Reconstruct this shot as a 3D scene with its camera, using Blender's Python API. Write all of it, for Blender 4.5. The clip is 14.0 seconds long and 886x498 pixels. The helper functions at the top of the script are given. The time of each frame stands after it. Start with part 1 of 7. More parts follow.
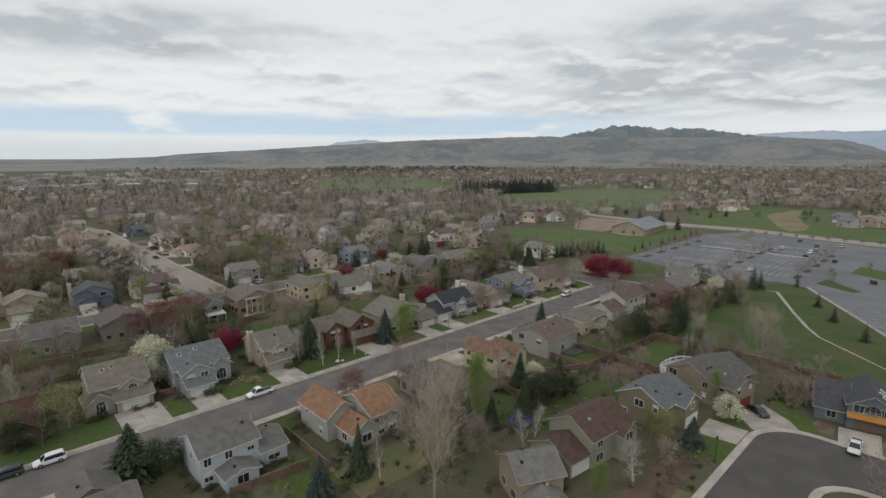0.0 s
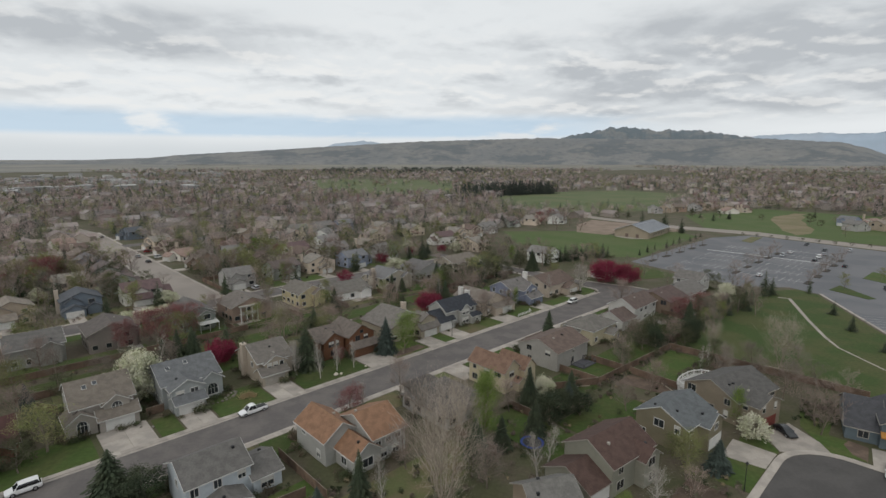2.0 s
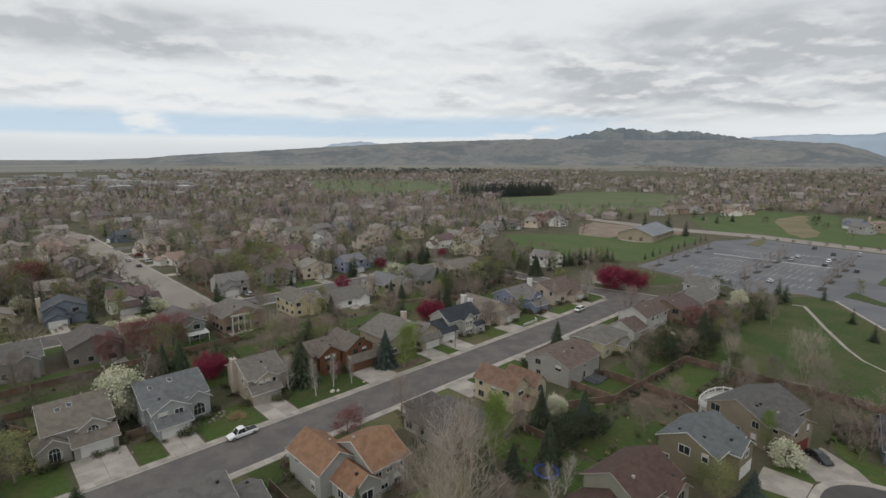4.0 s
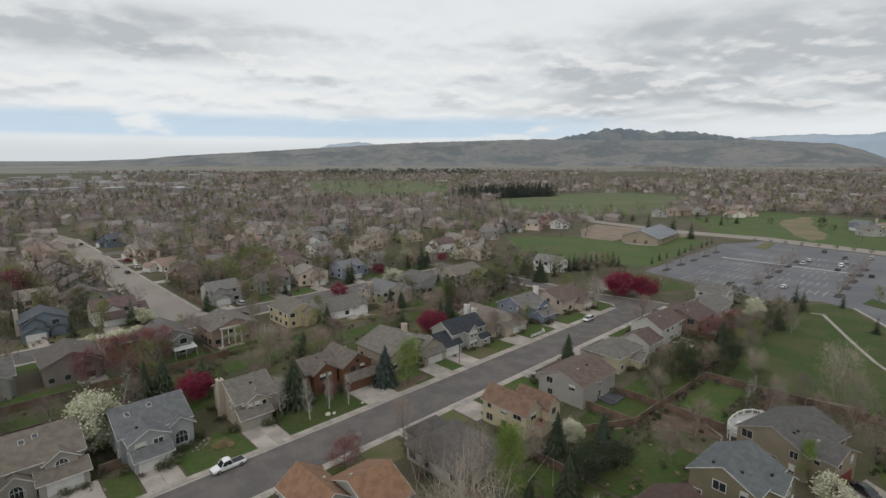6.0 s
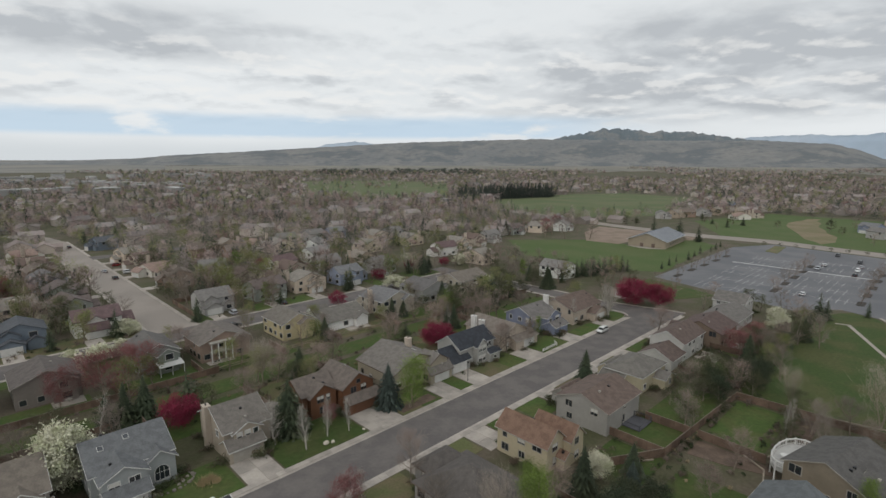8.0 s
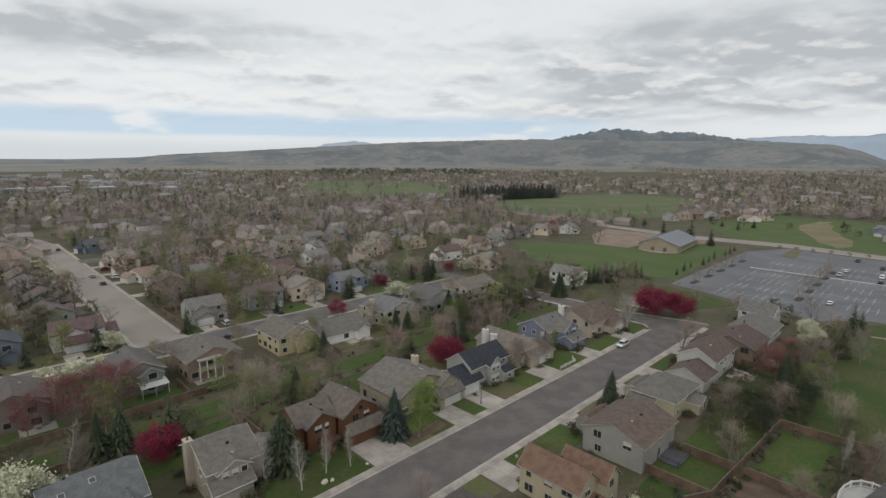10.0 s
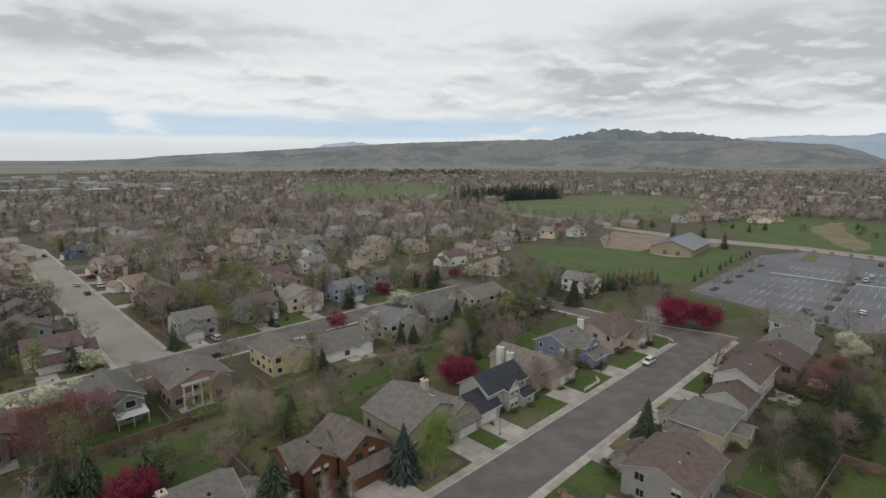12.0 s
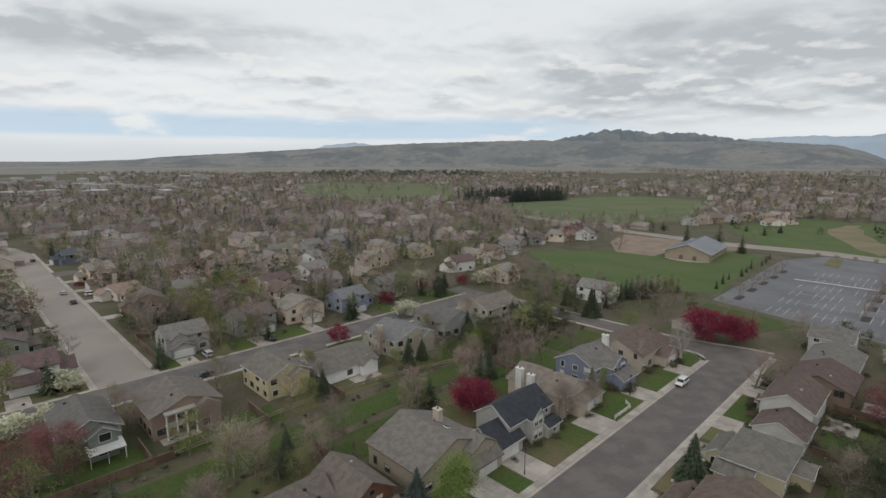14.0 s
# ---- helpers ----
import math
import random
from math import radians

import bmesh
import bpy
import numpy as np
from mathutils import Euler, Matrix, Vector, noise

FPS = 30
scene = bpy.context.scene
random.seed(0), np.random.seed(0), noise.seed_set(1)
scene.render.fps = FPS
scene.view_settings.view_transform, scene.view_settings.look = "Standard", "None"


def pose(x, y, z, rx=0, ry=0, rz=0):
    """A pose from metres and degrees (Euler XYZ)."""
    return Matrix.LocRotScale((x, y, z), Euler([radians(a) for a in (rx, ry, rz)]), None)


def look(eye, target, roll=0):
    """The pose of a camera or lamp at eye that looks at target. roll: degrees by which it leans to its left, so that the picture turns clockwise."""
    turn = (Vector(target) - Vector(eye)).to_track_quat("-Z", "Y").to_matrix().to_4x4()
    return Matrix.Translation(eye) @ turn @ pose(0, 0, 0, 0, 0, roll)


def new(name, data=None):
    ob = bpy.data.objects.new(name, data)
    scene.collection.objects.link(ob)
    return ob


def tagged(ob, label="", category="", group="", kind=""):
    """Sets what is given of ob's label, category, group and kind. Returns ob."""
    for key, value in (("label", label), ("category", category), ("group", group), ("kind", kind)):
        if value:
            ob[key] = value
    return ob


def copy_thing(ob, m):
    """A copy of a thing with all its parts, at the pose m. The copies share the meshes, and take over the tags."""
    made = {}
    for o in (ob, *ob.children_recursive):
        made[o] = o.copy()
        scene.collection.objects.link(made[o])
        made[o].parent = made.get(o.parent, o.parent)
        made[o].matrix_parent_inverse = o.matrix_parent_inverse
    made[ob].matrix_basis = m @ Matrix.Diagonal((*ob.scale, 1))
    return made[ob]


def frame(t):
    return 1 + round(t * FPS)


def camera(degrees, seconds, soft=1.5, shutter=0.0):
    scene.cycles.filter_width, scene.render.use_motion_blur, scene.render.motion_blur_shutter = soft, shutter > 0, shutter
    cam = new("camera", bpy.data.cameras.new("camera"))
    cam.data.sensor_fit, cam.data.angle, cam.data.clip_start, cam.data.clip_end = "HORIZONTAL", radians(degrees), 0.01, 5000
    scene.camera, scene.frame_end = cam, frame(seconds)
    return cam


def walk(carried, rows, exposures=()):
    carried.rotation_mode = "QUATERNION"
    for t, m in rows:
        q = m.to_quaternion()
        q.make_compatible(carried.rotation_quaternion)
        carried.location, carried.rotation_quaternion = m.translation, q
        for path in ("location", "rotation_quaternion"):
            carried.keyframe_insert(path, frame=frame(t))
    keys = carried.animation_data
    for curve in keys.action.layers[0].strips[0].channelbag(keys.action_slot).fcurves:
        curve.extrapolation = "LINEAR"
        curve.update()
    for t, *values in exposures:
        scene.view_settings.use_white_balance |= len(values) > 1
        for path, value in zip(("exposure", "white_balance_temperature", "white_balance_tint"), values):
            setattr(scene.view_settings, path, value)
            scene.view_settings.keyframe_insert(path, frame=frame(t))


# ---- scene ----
cam = camera(82.0, 14.0)
PATH = [
    (0, (0.97, 6.518, 51.42), (1.309, 8.457, 51.067), -0.1),
    (0.5, (0.812, 8.076, 51.496), (1.153, 10.015, 51.143), -0.1),
    (1, (0.652, 9.776, 51.559), (0.996, 11.715, 51.206), -0.0),
    (1.5, (0.608, 11.498, 51.613), (0.954, 13.437, 51.263), -0.1),
    (2, (0.552, 13.4, 51.668), (0.9, 15.339, 51.32), -0.0),
    (2.5, (0.552, 15.272, 51.759), (0.902, 17.21, 51.412), 0.0),
    (3, (0.448, 17.269, 51.848), (0.801, 19.207, 51.502), 0.0),
    (5.5, (0.676, 28.346, 52.496), (1.041, 30.282, 52.15), 0.1),
    (6, (0.709, 30.732, 52.626), (1.077, 32.668, 52.282), 0.0),
    (6.5, (0.67, 33.178, 52.795), (1.04, 35.113, 52.45), 0.1),
    (7, (0.51, 35.785, 52.932), (0.882, 37.72, 52.588), 0.1),
    (7.5, (0.331, 38.462, 53.031), (0.706, 40.396, 52.686), 0.1),
    (8, (0.164, 41.192, 53.127), (0.543, 43.126, 52.782), 0.1),
    (8.2, (0.116, 42.343, 53.14), (0.495, 44.275, 52.792), 0.3),
    (10.5, (-0.245, 56.288, 53.4), (0.138, 58.22, 53.056), 0.2),
    (11, (-0.393, 59.464, 53.442), (-0.008, 61.396, 53.099), 0.1),
    (11.5, (-0.507, 62.806, 53.437), (-0.121, 64.738, 53.094), 0.1),
    (12, (-0.561, 66.255, 53.369), (-0.174, 68.186, 53.026), 0.1),
    (12.5, (-0.605, 69.742, 53.312), (-0.218, 71.673, 52.968), 0.1),
    (13, (-0.651, 73.163, 53.278), (-0.264, 75.095, 52.935), 0.1),
    (13.5, (-0.691, 76.4, 53.296), (-0.305, 78.332, 52.956), 0.1),
    (14, (-0.775, 79.031, 53.332), (-0.392, 80.963, 52.992), 0.1),
]
walk(cam, [(t, look(eye, target, roll)) for t, eye, target, roll in PATH])

# ---- sky and light ----
SUN_EL, SUN_AZ = radians(48), radians(215)
world = bpy.data.worlds.new("sky")
scene.world = world
world.use_nodes = True
wn, wl = world.node_tree.nodes, world.node_tree.links


def wnode(kind, **values):
    n = wn.new(kind)
    for k, v in values.items():
        n.inputs[k].default_value = v
    return n


def wmath(op, a, b, clamp=False):
    n = wn.new("ShaderNodeMath")
    n.operation, n.use_clamp = op, clamp
    for i, v in enumerate((a, b)):
        if isinstance(v, (int, float)):
            n.inputs[i].default_value = v
        else:
            wl.new(v, n.inputs[i])
    return n.outputs[0]


sky = wn.new("ShaderNodeTexSky")
sky.sky_type, sky.sun_disc, sky.sun_elevation, sky.sun_rotation = "NISHITA", False, SUN_EL, SUN_AZ
coord = wn.new("ShaderNodeTexCoord")
split = wn.new("ShaderNodeSeparateXYZ")
wl.new(coord.outputs["Generated"], split.inputs[0])
raised = wn.new("ShaderNodeVectorMath")
raised.inputs[1].default_value = (0, 0, 0.45)
wl.new(coord.outputs["Generated"], raised.inputs[0])
wl.new(raised.outputs[0], sky.inputs["Vector"])
high = split.outputs[2]
# the cloud layer lies level overhead, so that its pattern crowds together towards the horizon
depth = wmath("ADD", wmath("MAXIMUM", high, 0.0), 0.2)
layer = wn.new("ShaderNodeCombineXYZ")
wl.new(wmath("DIVIDE", split.outputs[0], depth), layer.inputs[0])
wl.new(wmath("DIVIDE", split.outputs[1], depth), layer.inputs[1])


def wnoise(scale, detail, rough, warp, shift, beyond=1.0):
    """Cloud pattern on the level layer; beyond above 1 looks it up a little further out."""
    n = wnode("ShaderNodeTexNoise", Scale=scale, Detail=detail, Roughness=rough, Distortion=warp)
    m = wn.new("ShaderNodeVectorMath")
    m.operation = "MULTIPLY_ADD"
    m.inputs[1].default_value, m.inputs[2].default_value = (beyond, beyond, 1), shift
    wl.new(layer.outputs[0], m.inputs[0])
    wl.new(m.outputs[0], n.inputs["Vector"])
    return n.outputs["Fac"]


def wramp(value, lo, hi):
    n = wnode("ShaderNodeMapRange", **{"From Min": lo, "From Max": hi})
    n.interpolation_type = "SMOOTHSTEP"
    wl.new(value, n.inputs["Value"])
    return n.outputs[0]


def wmix(fac, a, b):
    n = wn.new("ShaderNodeMix")
    n.data_type = "RGBA"
    wl.new(fac, n.inputs[0])
    for k, v in ((6, a), (7, b)):
        if isinstance(v, tuple):
            n.inputs[k].default_value = (*v, 1)
        else:
            wl.new(v, n.inputs[k])
    return n.outputs[2]


def between(value, a, b, c, d):
    return wmath("MULTIPLY", wramp(value, a, b), wmath("SUBTRACT", 1.0, wramp(value, c, d)))


# a bright veil of high cloud, broken grey undersides below it, small lit heaps lower down
veil = wnoise(0.7, 5.0, 0.5, 0.3, (3.1, 7.4, 0))
puffs = wnoise(2.7, 6.0, 0.52, 0.15, (11.0, 2.0, 0))
rear = wnoise(2.7, 6.0, 0.52, 0.15, (11.0, 2.0, 0), 1.03)
streaks = wnoise(1.8, 6.0, 0.55, 0.2, (1.0, 6.2, 0))
lit = wmath("SUBTRACT", puffs, rear)
tone = wmix(wramp(veil, 0.30, 0.72), (0.80, 0.83, 0.845), (0.73, 0.763, 0.783))
west = wmath("MULTIPLY", wmath("SUBTRACT", 1.0, wramp(split.outputs[0], -0.30, 0.06)), between(high, 0.14, 0.185, 0.215, 0.27))
east = wmath("MULTIPLY", wramp(split.outputs[0], 0.22, 0.5), between(high, 0.05, 0.09, 0.2, 0.30))
bank = wmath("MULTIPLY", wmath("ADD", west, wmath("MULTIPLY", east, 1.25)), wmath("ADD", wmath("MULTIPLY", wramp(streaks, 0.36, 0.64), 0.68), 0.2))
small = wmath("MULTIPLY", wramp(puffs, 0.50, 0.70), wmath("MULTIPLY", between(high, 0.075, 0.12, 0.18, 0.26), 0.7))
under = wmath("MULTIPLY", wramp(lit, 0.0, 0.12), between(high, 0.05, 0.08, 0.2, 0.34))
tone = wmix(wmath("MULTIPLY", under, 0.26), tone, (0.58, 0.61, 0.635))
tone = wmix(wmath("ADD", bank, small, True), tone, (0.49, 0.52, 0.55))
heap = wmath("MULTIPLY", wramp(wmath("SUBTRACT", 0.0, lit), 0.0, 0.12), between(high, 0.05, 0.085, 0.17, 0.26))
tone = wmix(wmath("MULTIPLY", heap, 0.55), tone, (0.865, 0.865, 0.85))
dim = wn.new("ShaderNodeVectorMath")
dim.operation = "MULTIPLY"
dim.inputs[1].default_value = (0.295, 0.31, 0.25)
wl.new(sky.outputs[0], dim.inputs[0])
# a long opening of blue low over the plain, and a pale haze under it
rim = wmath("MULTIPLY", between(high, 0.034, 0.046, 0.068, 0.088), wmath("SUBTRACT", 1.0, wramp(split.outputs[0], 0.3, 0.62)))
breaks = wmath("MULTIPLY", rim, wmath("SUBTRACT", 1.0, wramp(wnoise(1.5, 6.0, 0.55, 0.2, (5.0, 1.0, 0)), 0.53, 0.68)))
opened = wmix(wmath("MULTIPLY", breaks, 0.5), tone, dim.outputs[0])
haze = wmath("SUBTRACT", 1.0, wramp(split.outputs[2], 0.008, 0.048))
low = wn.new("ShaderNodeMix")
low.data_type = "RGBA"
wl.new(wmath("MULTIPLY", haze, 0.9), low.inputs[0])
wl.new(opened, low.inputs[6])
low.inputs[7].default_value = (0.63, 0.67, 0.695, 1)
back = wn["Background"]
wl.new(low.outputs[2], back.inputs[0])
back.inputs[1].default_value = 1.0
sun_data = bpy.data.lights.new("sun", "SUN")
sun_data.energy, sun_data.angle, sun_data.color = 0.7, radians(18), (1.0, 0.96, 0.9)
sun = new("sun", sun_data)
sun.matrix_world = look((-160, -120, 220), (20, 120, 0))

# ---- materials ----
MATS = {}


def mat(name, col, rough=0.85, var=0.25, big=0.15, small=3.0, bump=0.0, rnd=0.0, spec=0.3, metal=0.0, second=None, lap=0.0, island=0.0, soft=False):
    """A procedural surface: base colour varied at two scales, a second colour in patches, horizontal laps, fine relief."""
    if name in MATS:
        return MATS[name]
    m = bpy.data.materials.new(name)
    m.use_nodes = True
    n, l = m.node_tree.nodes, m.node_tree.links
    p = n["Principled BSDF"]
    p.inputs["Roughness"].default_value = rough
    p.inputs["Specular IOR Level"].default_value = spec
    p.inputs["Metallic"].default_value = metal
    geo = n.new("ShaderNodeNewGeometry")
    a, b = n.new("ShaderNodeTexNoise"), n.new("ShaderNodeTexNoise")
    a.inputs["Scale"].default_value, b.inputs["Scale"].default_value = big, small
    a.inputs["Detail"].default_value, b.inputs["Detail"].default_value = 5, 4
    for t in (a, b):
        l.new(geo.outputs["Position"], t.inputs["Vector"])
    base = n.new("ShaderNodeMix")
    base.data_type = "RGBA"
    ramp = n.new("ShaderNodeMapRange")
    ramp.inputs["From Min"].default_value, ramp.inputs["From Max"].default_value = 0.42, 0.6
    l.new(a.outputs["Fac"], ramp.inputs["Value"])
    l.new(ramp.outputs[0], base.inputs[0])
    other = second or tuple(c * (1 - var) for c in col)
    base.inputs[6].default_value, base.inputs[7].default_value = (*col, 1), (*other, 1)

    def math_(op, x, y):
        k = n.new("ShaderNodeMath")
        k.operation = op
        for i, v in enumerate((x, y)):
            if isinstance(v, (int, float)):
                k.inputs[i].default_value = v
            else:
                l.new(v, k.inputs[i])
        return k.outputs[0]
    gain = math_("ADD", math_("MULTIPLY", b.outputs["Fac"], 2 * var), 1 - var)
    if rnd:
        info = n.new("ShaderNodeObjectInfo")
        gain = math_("MULTIPLY", gain, math_("ADD", math_("MULTIPLY", info.outputs["Random"], 2 * rnd), 1 - rnd))
    if island:
        gain = math_("MULTIPLY", gain, math_("ADD", math_("MULTIPLY", geo.outputs["Random Per Island"], 2 * island), 1 - island))
    out = n.new("ShaderNodeVectorMath")
    out.operation = "SCALE"
    l.new(base.outputs[2], out.inputs[0])
    l.new(gain, out.inputs["Scale"])
    l.new(out.outputs[0], p.inputs["Base Color"])
    height = b.outputs["Fac"]
    if lap:
        sep = n.new("ShaderNodeSeparateXYZ")
        l.new(geo.outputs["Position"], sep.inputs[0])
        height = math_("ADD", math_("FRACT", math_("DIVIDE", sep.outputs[2], lap), 0), math_("MULTIPLY", height, 0.3))
    if bump:
        k = n.new("ShaderNodeBump")
        k.inputs["Strength"].default_value, k.inputs["Distance"].default_value = bump, 0.05
        l.new(height, k.inputs["Height"])
        l.new(k.outputs[0], p.inputs["Normal"])
    if soft:  # crowns too fine to shade leaf by leaf
        k = n.new("ShaderNodeVectorMath")
        k.operation = "MULTIPLY_ADD"
        k.inputs[1].default_value, k.inputs[2].default_value = (0.55, 0.55, 0.55), (0, 0, 0.8)
        l.new(geo.outputs["Normal"], k.inputs[0])
        l.new(k.outputs[0], p.inputs["Normal"])
    MATS[name] = m
    return m


def siding(c):
    return mat("siding_%.3f_%.3f_%.3f" % c, c, 0.7, 0.10, 0.3, 2.0, 0.5, lap=0.2)


def shingle(c):
    c = tuple(0.84 * k for k in c)
    return mat("shingle_%.3f_%.3f_%.3f" % c, c, 0.9, 0.30, 0.9, 4.0, 0.7, lap=0.14, second=tuple(0.80 * k for k in c))


GROUND = mat("ground", (0.074, 0.075, 0.038), 0.95, 0.4, 0.09, 1.4, 0.6, second=(0.105, 0.087, 0.062))
LAWN = mat("lawn", (0.05, 0.08, 0.018), 0.95, 0.4, 0.2, 1.1, 0.6, second=(0.066, 0.081, 0.024), rnd=0.2)
DRYLAWN = mat("dry_lawn", (0.10, 0.11, 0.045), 0.95, 0.32, 0.2, 2.5, 0.6, second=(0.14, 0.115, 0.065), rnd=0.15)
# grass of the distant fields, its green paled in the colour for haze
FARLAWN = mat("hazed_lawn", (0.088, 0.115, 0.047), 0.95, 0.25, 0.02, 0.4, 0.3, second=(0.115, 0.125, 0.06))
PARKLAWN = mat("park_grass", (0.043, 0.069, 0.016), 0.95, 0.45, 0.09, 1.3, 0.6, second=(0.068, 0.076, 0.026))
PLAYLAWN = mat("playing_field_grass", (0.066, 0.1, 0.028), 0.95, 0.3, 0.04, 0.8, 0.4, second=(0.082, 0.105, 0.036))
SAND = mat("ball_field_sand", (0.25, 0.19, 0.15), 0.95, 0.2, 0.1, 1.0, 0.3, second=(0.20, 0.155, 0.115))
TANEARTH = mat("tan_earth", (0.20, 0.16, 0.10), 0.95, 0.25, 0.05, 0.6, 0.3, second=(0.15, 0.135, 0.07))
MULCH = mat("mulch", (0.10, 0.072, 0.055), 0.95, 0.35, 0.4, 4.0, 0.8, second=(0.14, 0.10, 0.075), rnd=0.2)
ASPHALT = mat("asphalt", (0.112, 0.101, 0.097), 0.9, 0.16, 0.22, 1.6, 0.3, second=(0.142, 0.127, 0.119))
LOTASPHALT = mat("lot_asphalt", (0.128, 0.13, 0.139), 0.9, 0.14, 0.05, 6.0, 0.3, second=(0.158, 0.158, 0.164))
DARKASPHALT = mat("dark_asphalt", (0.073, 0.068, 0.065), 0.9, 0.16, 0.2, 2.0, 0.3, second=(0.088, 0.082, 0.078))
OLDROAD = mat("worn_road", (0.285, 0.25, 0.22), 0.9, 0.12, 0.06, 5.0, 0.3, second=(0.25, 0.22, 0.195))
CONCRETE = mat("concrete", (0.37, 0.33, 0.29), 0.85, 0.14, 0.35, 3.0, 0.3, rnd=0.12, second=(0.29, 0.262, 0.232))
WHITE = mat("white_paint", (0.60, 0.59, 0.565), 0.55, 0.08, 0.8, 6.0)
TRIM = mat("cream_trim", (0.36, 0.335, 0.295), 0.6, 0.1, 0.8, 6.0)
DARKTRIM = mat("brown_trim", (0.14, 0.10, 0.08), 0.6, 0.1, 0.8, 6.0)
LINE = mat("road_line", (0.5, 0.5, 0.49), 0.7, 0.15, 0.6, 6.0)
GLASS = mat("window_glass", (0.03, 0.034, 0.04), 0.06, 0.2, 0.5, 2.0, spec=0.9)
BARK = mat("bark", (0.22, 0.18, 0.145), 0.95, 0.3, 0.8, 8.0, 0.6, rnd=0.2)
PALEBARK = mat("pale_bark", (0.42, 0.39, 0.35), 0.9, 0.3, 1.5, 8.0, 0.4, rnd=0.1)
TANBARK = mat("tan_bark", (0.30, 0.25, 0.20), 0.95, 0.25, 0.8, 6.0, 0.5)
FENCEWOOD = mat("fence_wood", (0.15, 0.102, 0.074), 0.9, 0.25, 0.6, 6.0, 0.4, rnd=0.25)
BLACK = mat("black_metal", (0.02, 0.02, 0.022), 0.45, 0.2, 1.0, 8.0)
RUBBER = mat("rubber", (0.018, 0.018, 0.018), 0.8, 0.2, 1.0, 8.0)

# ---- frame of the street grid: x along the street, y away from it on the far side ----
GRID = pose(4.1, 134.6, 0, 0, 0, 33.3)


def put(ob, x=0.0, y=0.0, z=0.0, turn=0.0):
    ob.matrix_basis = GRID @ pose(x, y, z, 0, 0, turn)
    return ob


def mesh_of(name, verts, faces, material, smooth=False):
    me = bpy.data.meshes.new(name)
    me.from_pydata(verts, [], faces)
    me.materials.append(material)
    if smooth:
        me.polygons.foreach_set("use_smooth", [True] * len(me.polygons))
    return me


def child(name, me, parent, m=None, label=""):
    ob = new(name, me)
    ob.parent = parent
    if m is not None:
        ob.matrix_basis = m
    if label:
        ob["label"] = label
    return ob


class Shape:
    """Collects boxes, prisms and tubes into one mesh."""

    def __init__(self):
        self.v, self.f = [], []

    def add(self, verts, faces):
        k = len(self.v)
        self.v += [tuple(p) for p in verts]
        self.f += [tuple(i + k for i in f) for f in faces]
        return self

    def box(self, x0, x1, y0, y1, z0, z1):
        v = [(x, y, z) for z in (z0, z1) for x, y in ((x0, y0), (x1, y0), (x1, y1), (x0, y1))]
        return self.add(v, [(3, 2, 1, 0), (4, 5, 6, 7), (0, 1, 5, 4), (1, 2, 6, 5), (2, 3, 7, 6), (3, 0, 4, 7)])

    def prism(self, pts, z0, z1):
        n = len(pts)
        v = [(x, y, z0) for x, y in pts] + [(x, y, z1) for x, y in pts]
        return self.add(v, [tuple(range(n))[::-1], tuple(range(n, 2 * n))] + [(i, (i + 1) % n, n + (i + 1) % n, n + i) for i in range(n)])

    def slab(self, quad, t):
        """A sheet of thickness t hanging below the given corners."""
        n = len(quad)
        v = [tuple(p) for p in quad] + [(x, y, z - t) for x, y, z in quad]
        return self.add(v, [tuple(range(n)), tuple(range(n, 2 * n))[::-1]] + [(i, n + i, n + (i + 1) % n, (i + 1) % n) for i in range(n)])

    def tube(self, a, b, ra, rb, n=5):
        a, b = Vector(a), Vector(b)
        q = (b - a).to_track_quat("Z", "Y")
        ring = [q @ Vector((math.cos(6.2832 * i / n), math.sin(6.2832 * i / n), 0)) for i in range(n)]
        v = [a + r * ra for r in ring] + [b + r * rb for r in ring]
        return self.add(v, [(i, (i + 1) % n, n + (i + 1) % n, n + i) for i in range(n)] + [tuple(range(n, 2 * n))])

    def pieces(self):
        """The boxes and slabs one by one (eight corners each)."""
        for k in range(0, len(self.v), 8):
            yield Shape().add(self.v[k:k + 8], [tuple(i - k for i in f) for f in self.f if f[0] // 8 == k // 8])

    def mesh(self, name, material, smooth=False):
        return mesh_of(name, self.v, self.f, material, smooth)

# ---- ground, streets, walks ----
def ground_z(x, y):
    """The land lies level and rises a little towards the foothills."""
    r = math.hypot(x, y - 60)
    return 44.0 * max(0.0, (r - 1300) / 3550) ** 1.25


def build_ground():
    radii = [0, 60, 130, 220, 340, 500, 700, 1000, 1300, 1700, 2200, 2800, 3500, 4200, 4850]
    n, v, f = 96, [(0, 60, 0)], []
    for r in radii[1:]:
        for i in range(n):
            a = 2 * math.pi * i / n
            x, y = r * math.cos(a), 60 + r * math.sin(a)
            v.append((x, y, ground_z(x, y)))
    for i in range(n):
        f.append((0, 1 + i, 1 + (i + 1) % n))
    for k in range(len(radii) - 2):
        for i in range(n):
            a, b = 1 + k * n + i, 1 + k * n + (i + 1) % n
            f.append((a, a + n, b + n, b))
    tagged(new("ground", mesh_of("ground", v, f, GROUND, True)), "flat suburban ground of dry spring grass and soil", "ground", kind="structure")


build_ground()


def sheet(name, pts, z, material, label, category, low=-0.15):
    """A flat piece of the setting with a real edge, its outline in street coordinates."""
    ob = put(new(name, Shape().prism(pts, low, z).mesh(name, material)))
    return tagged(ob, label, category, kind="structure")


def rect(x0, x1, y0, y1):
    return [(x0, y0), (x1, y0), (x1, y1), (x0, y1)]


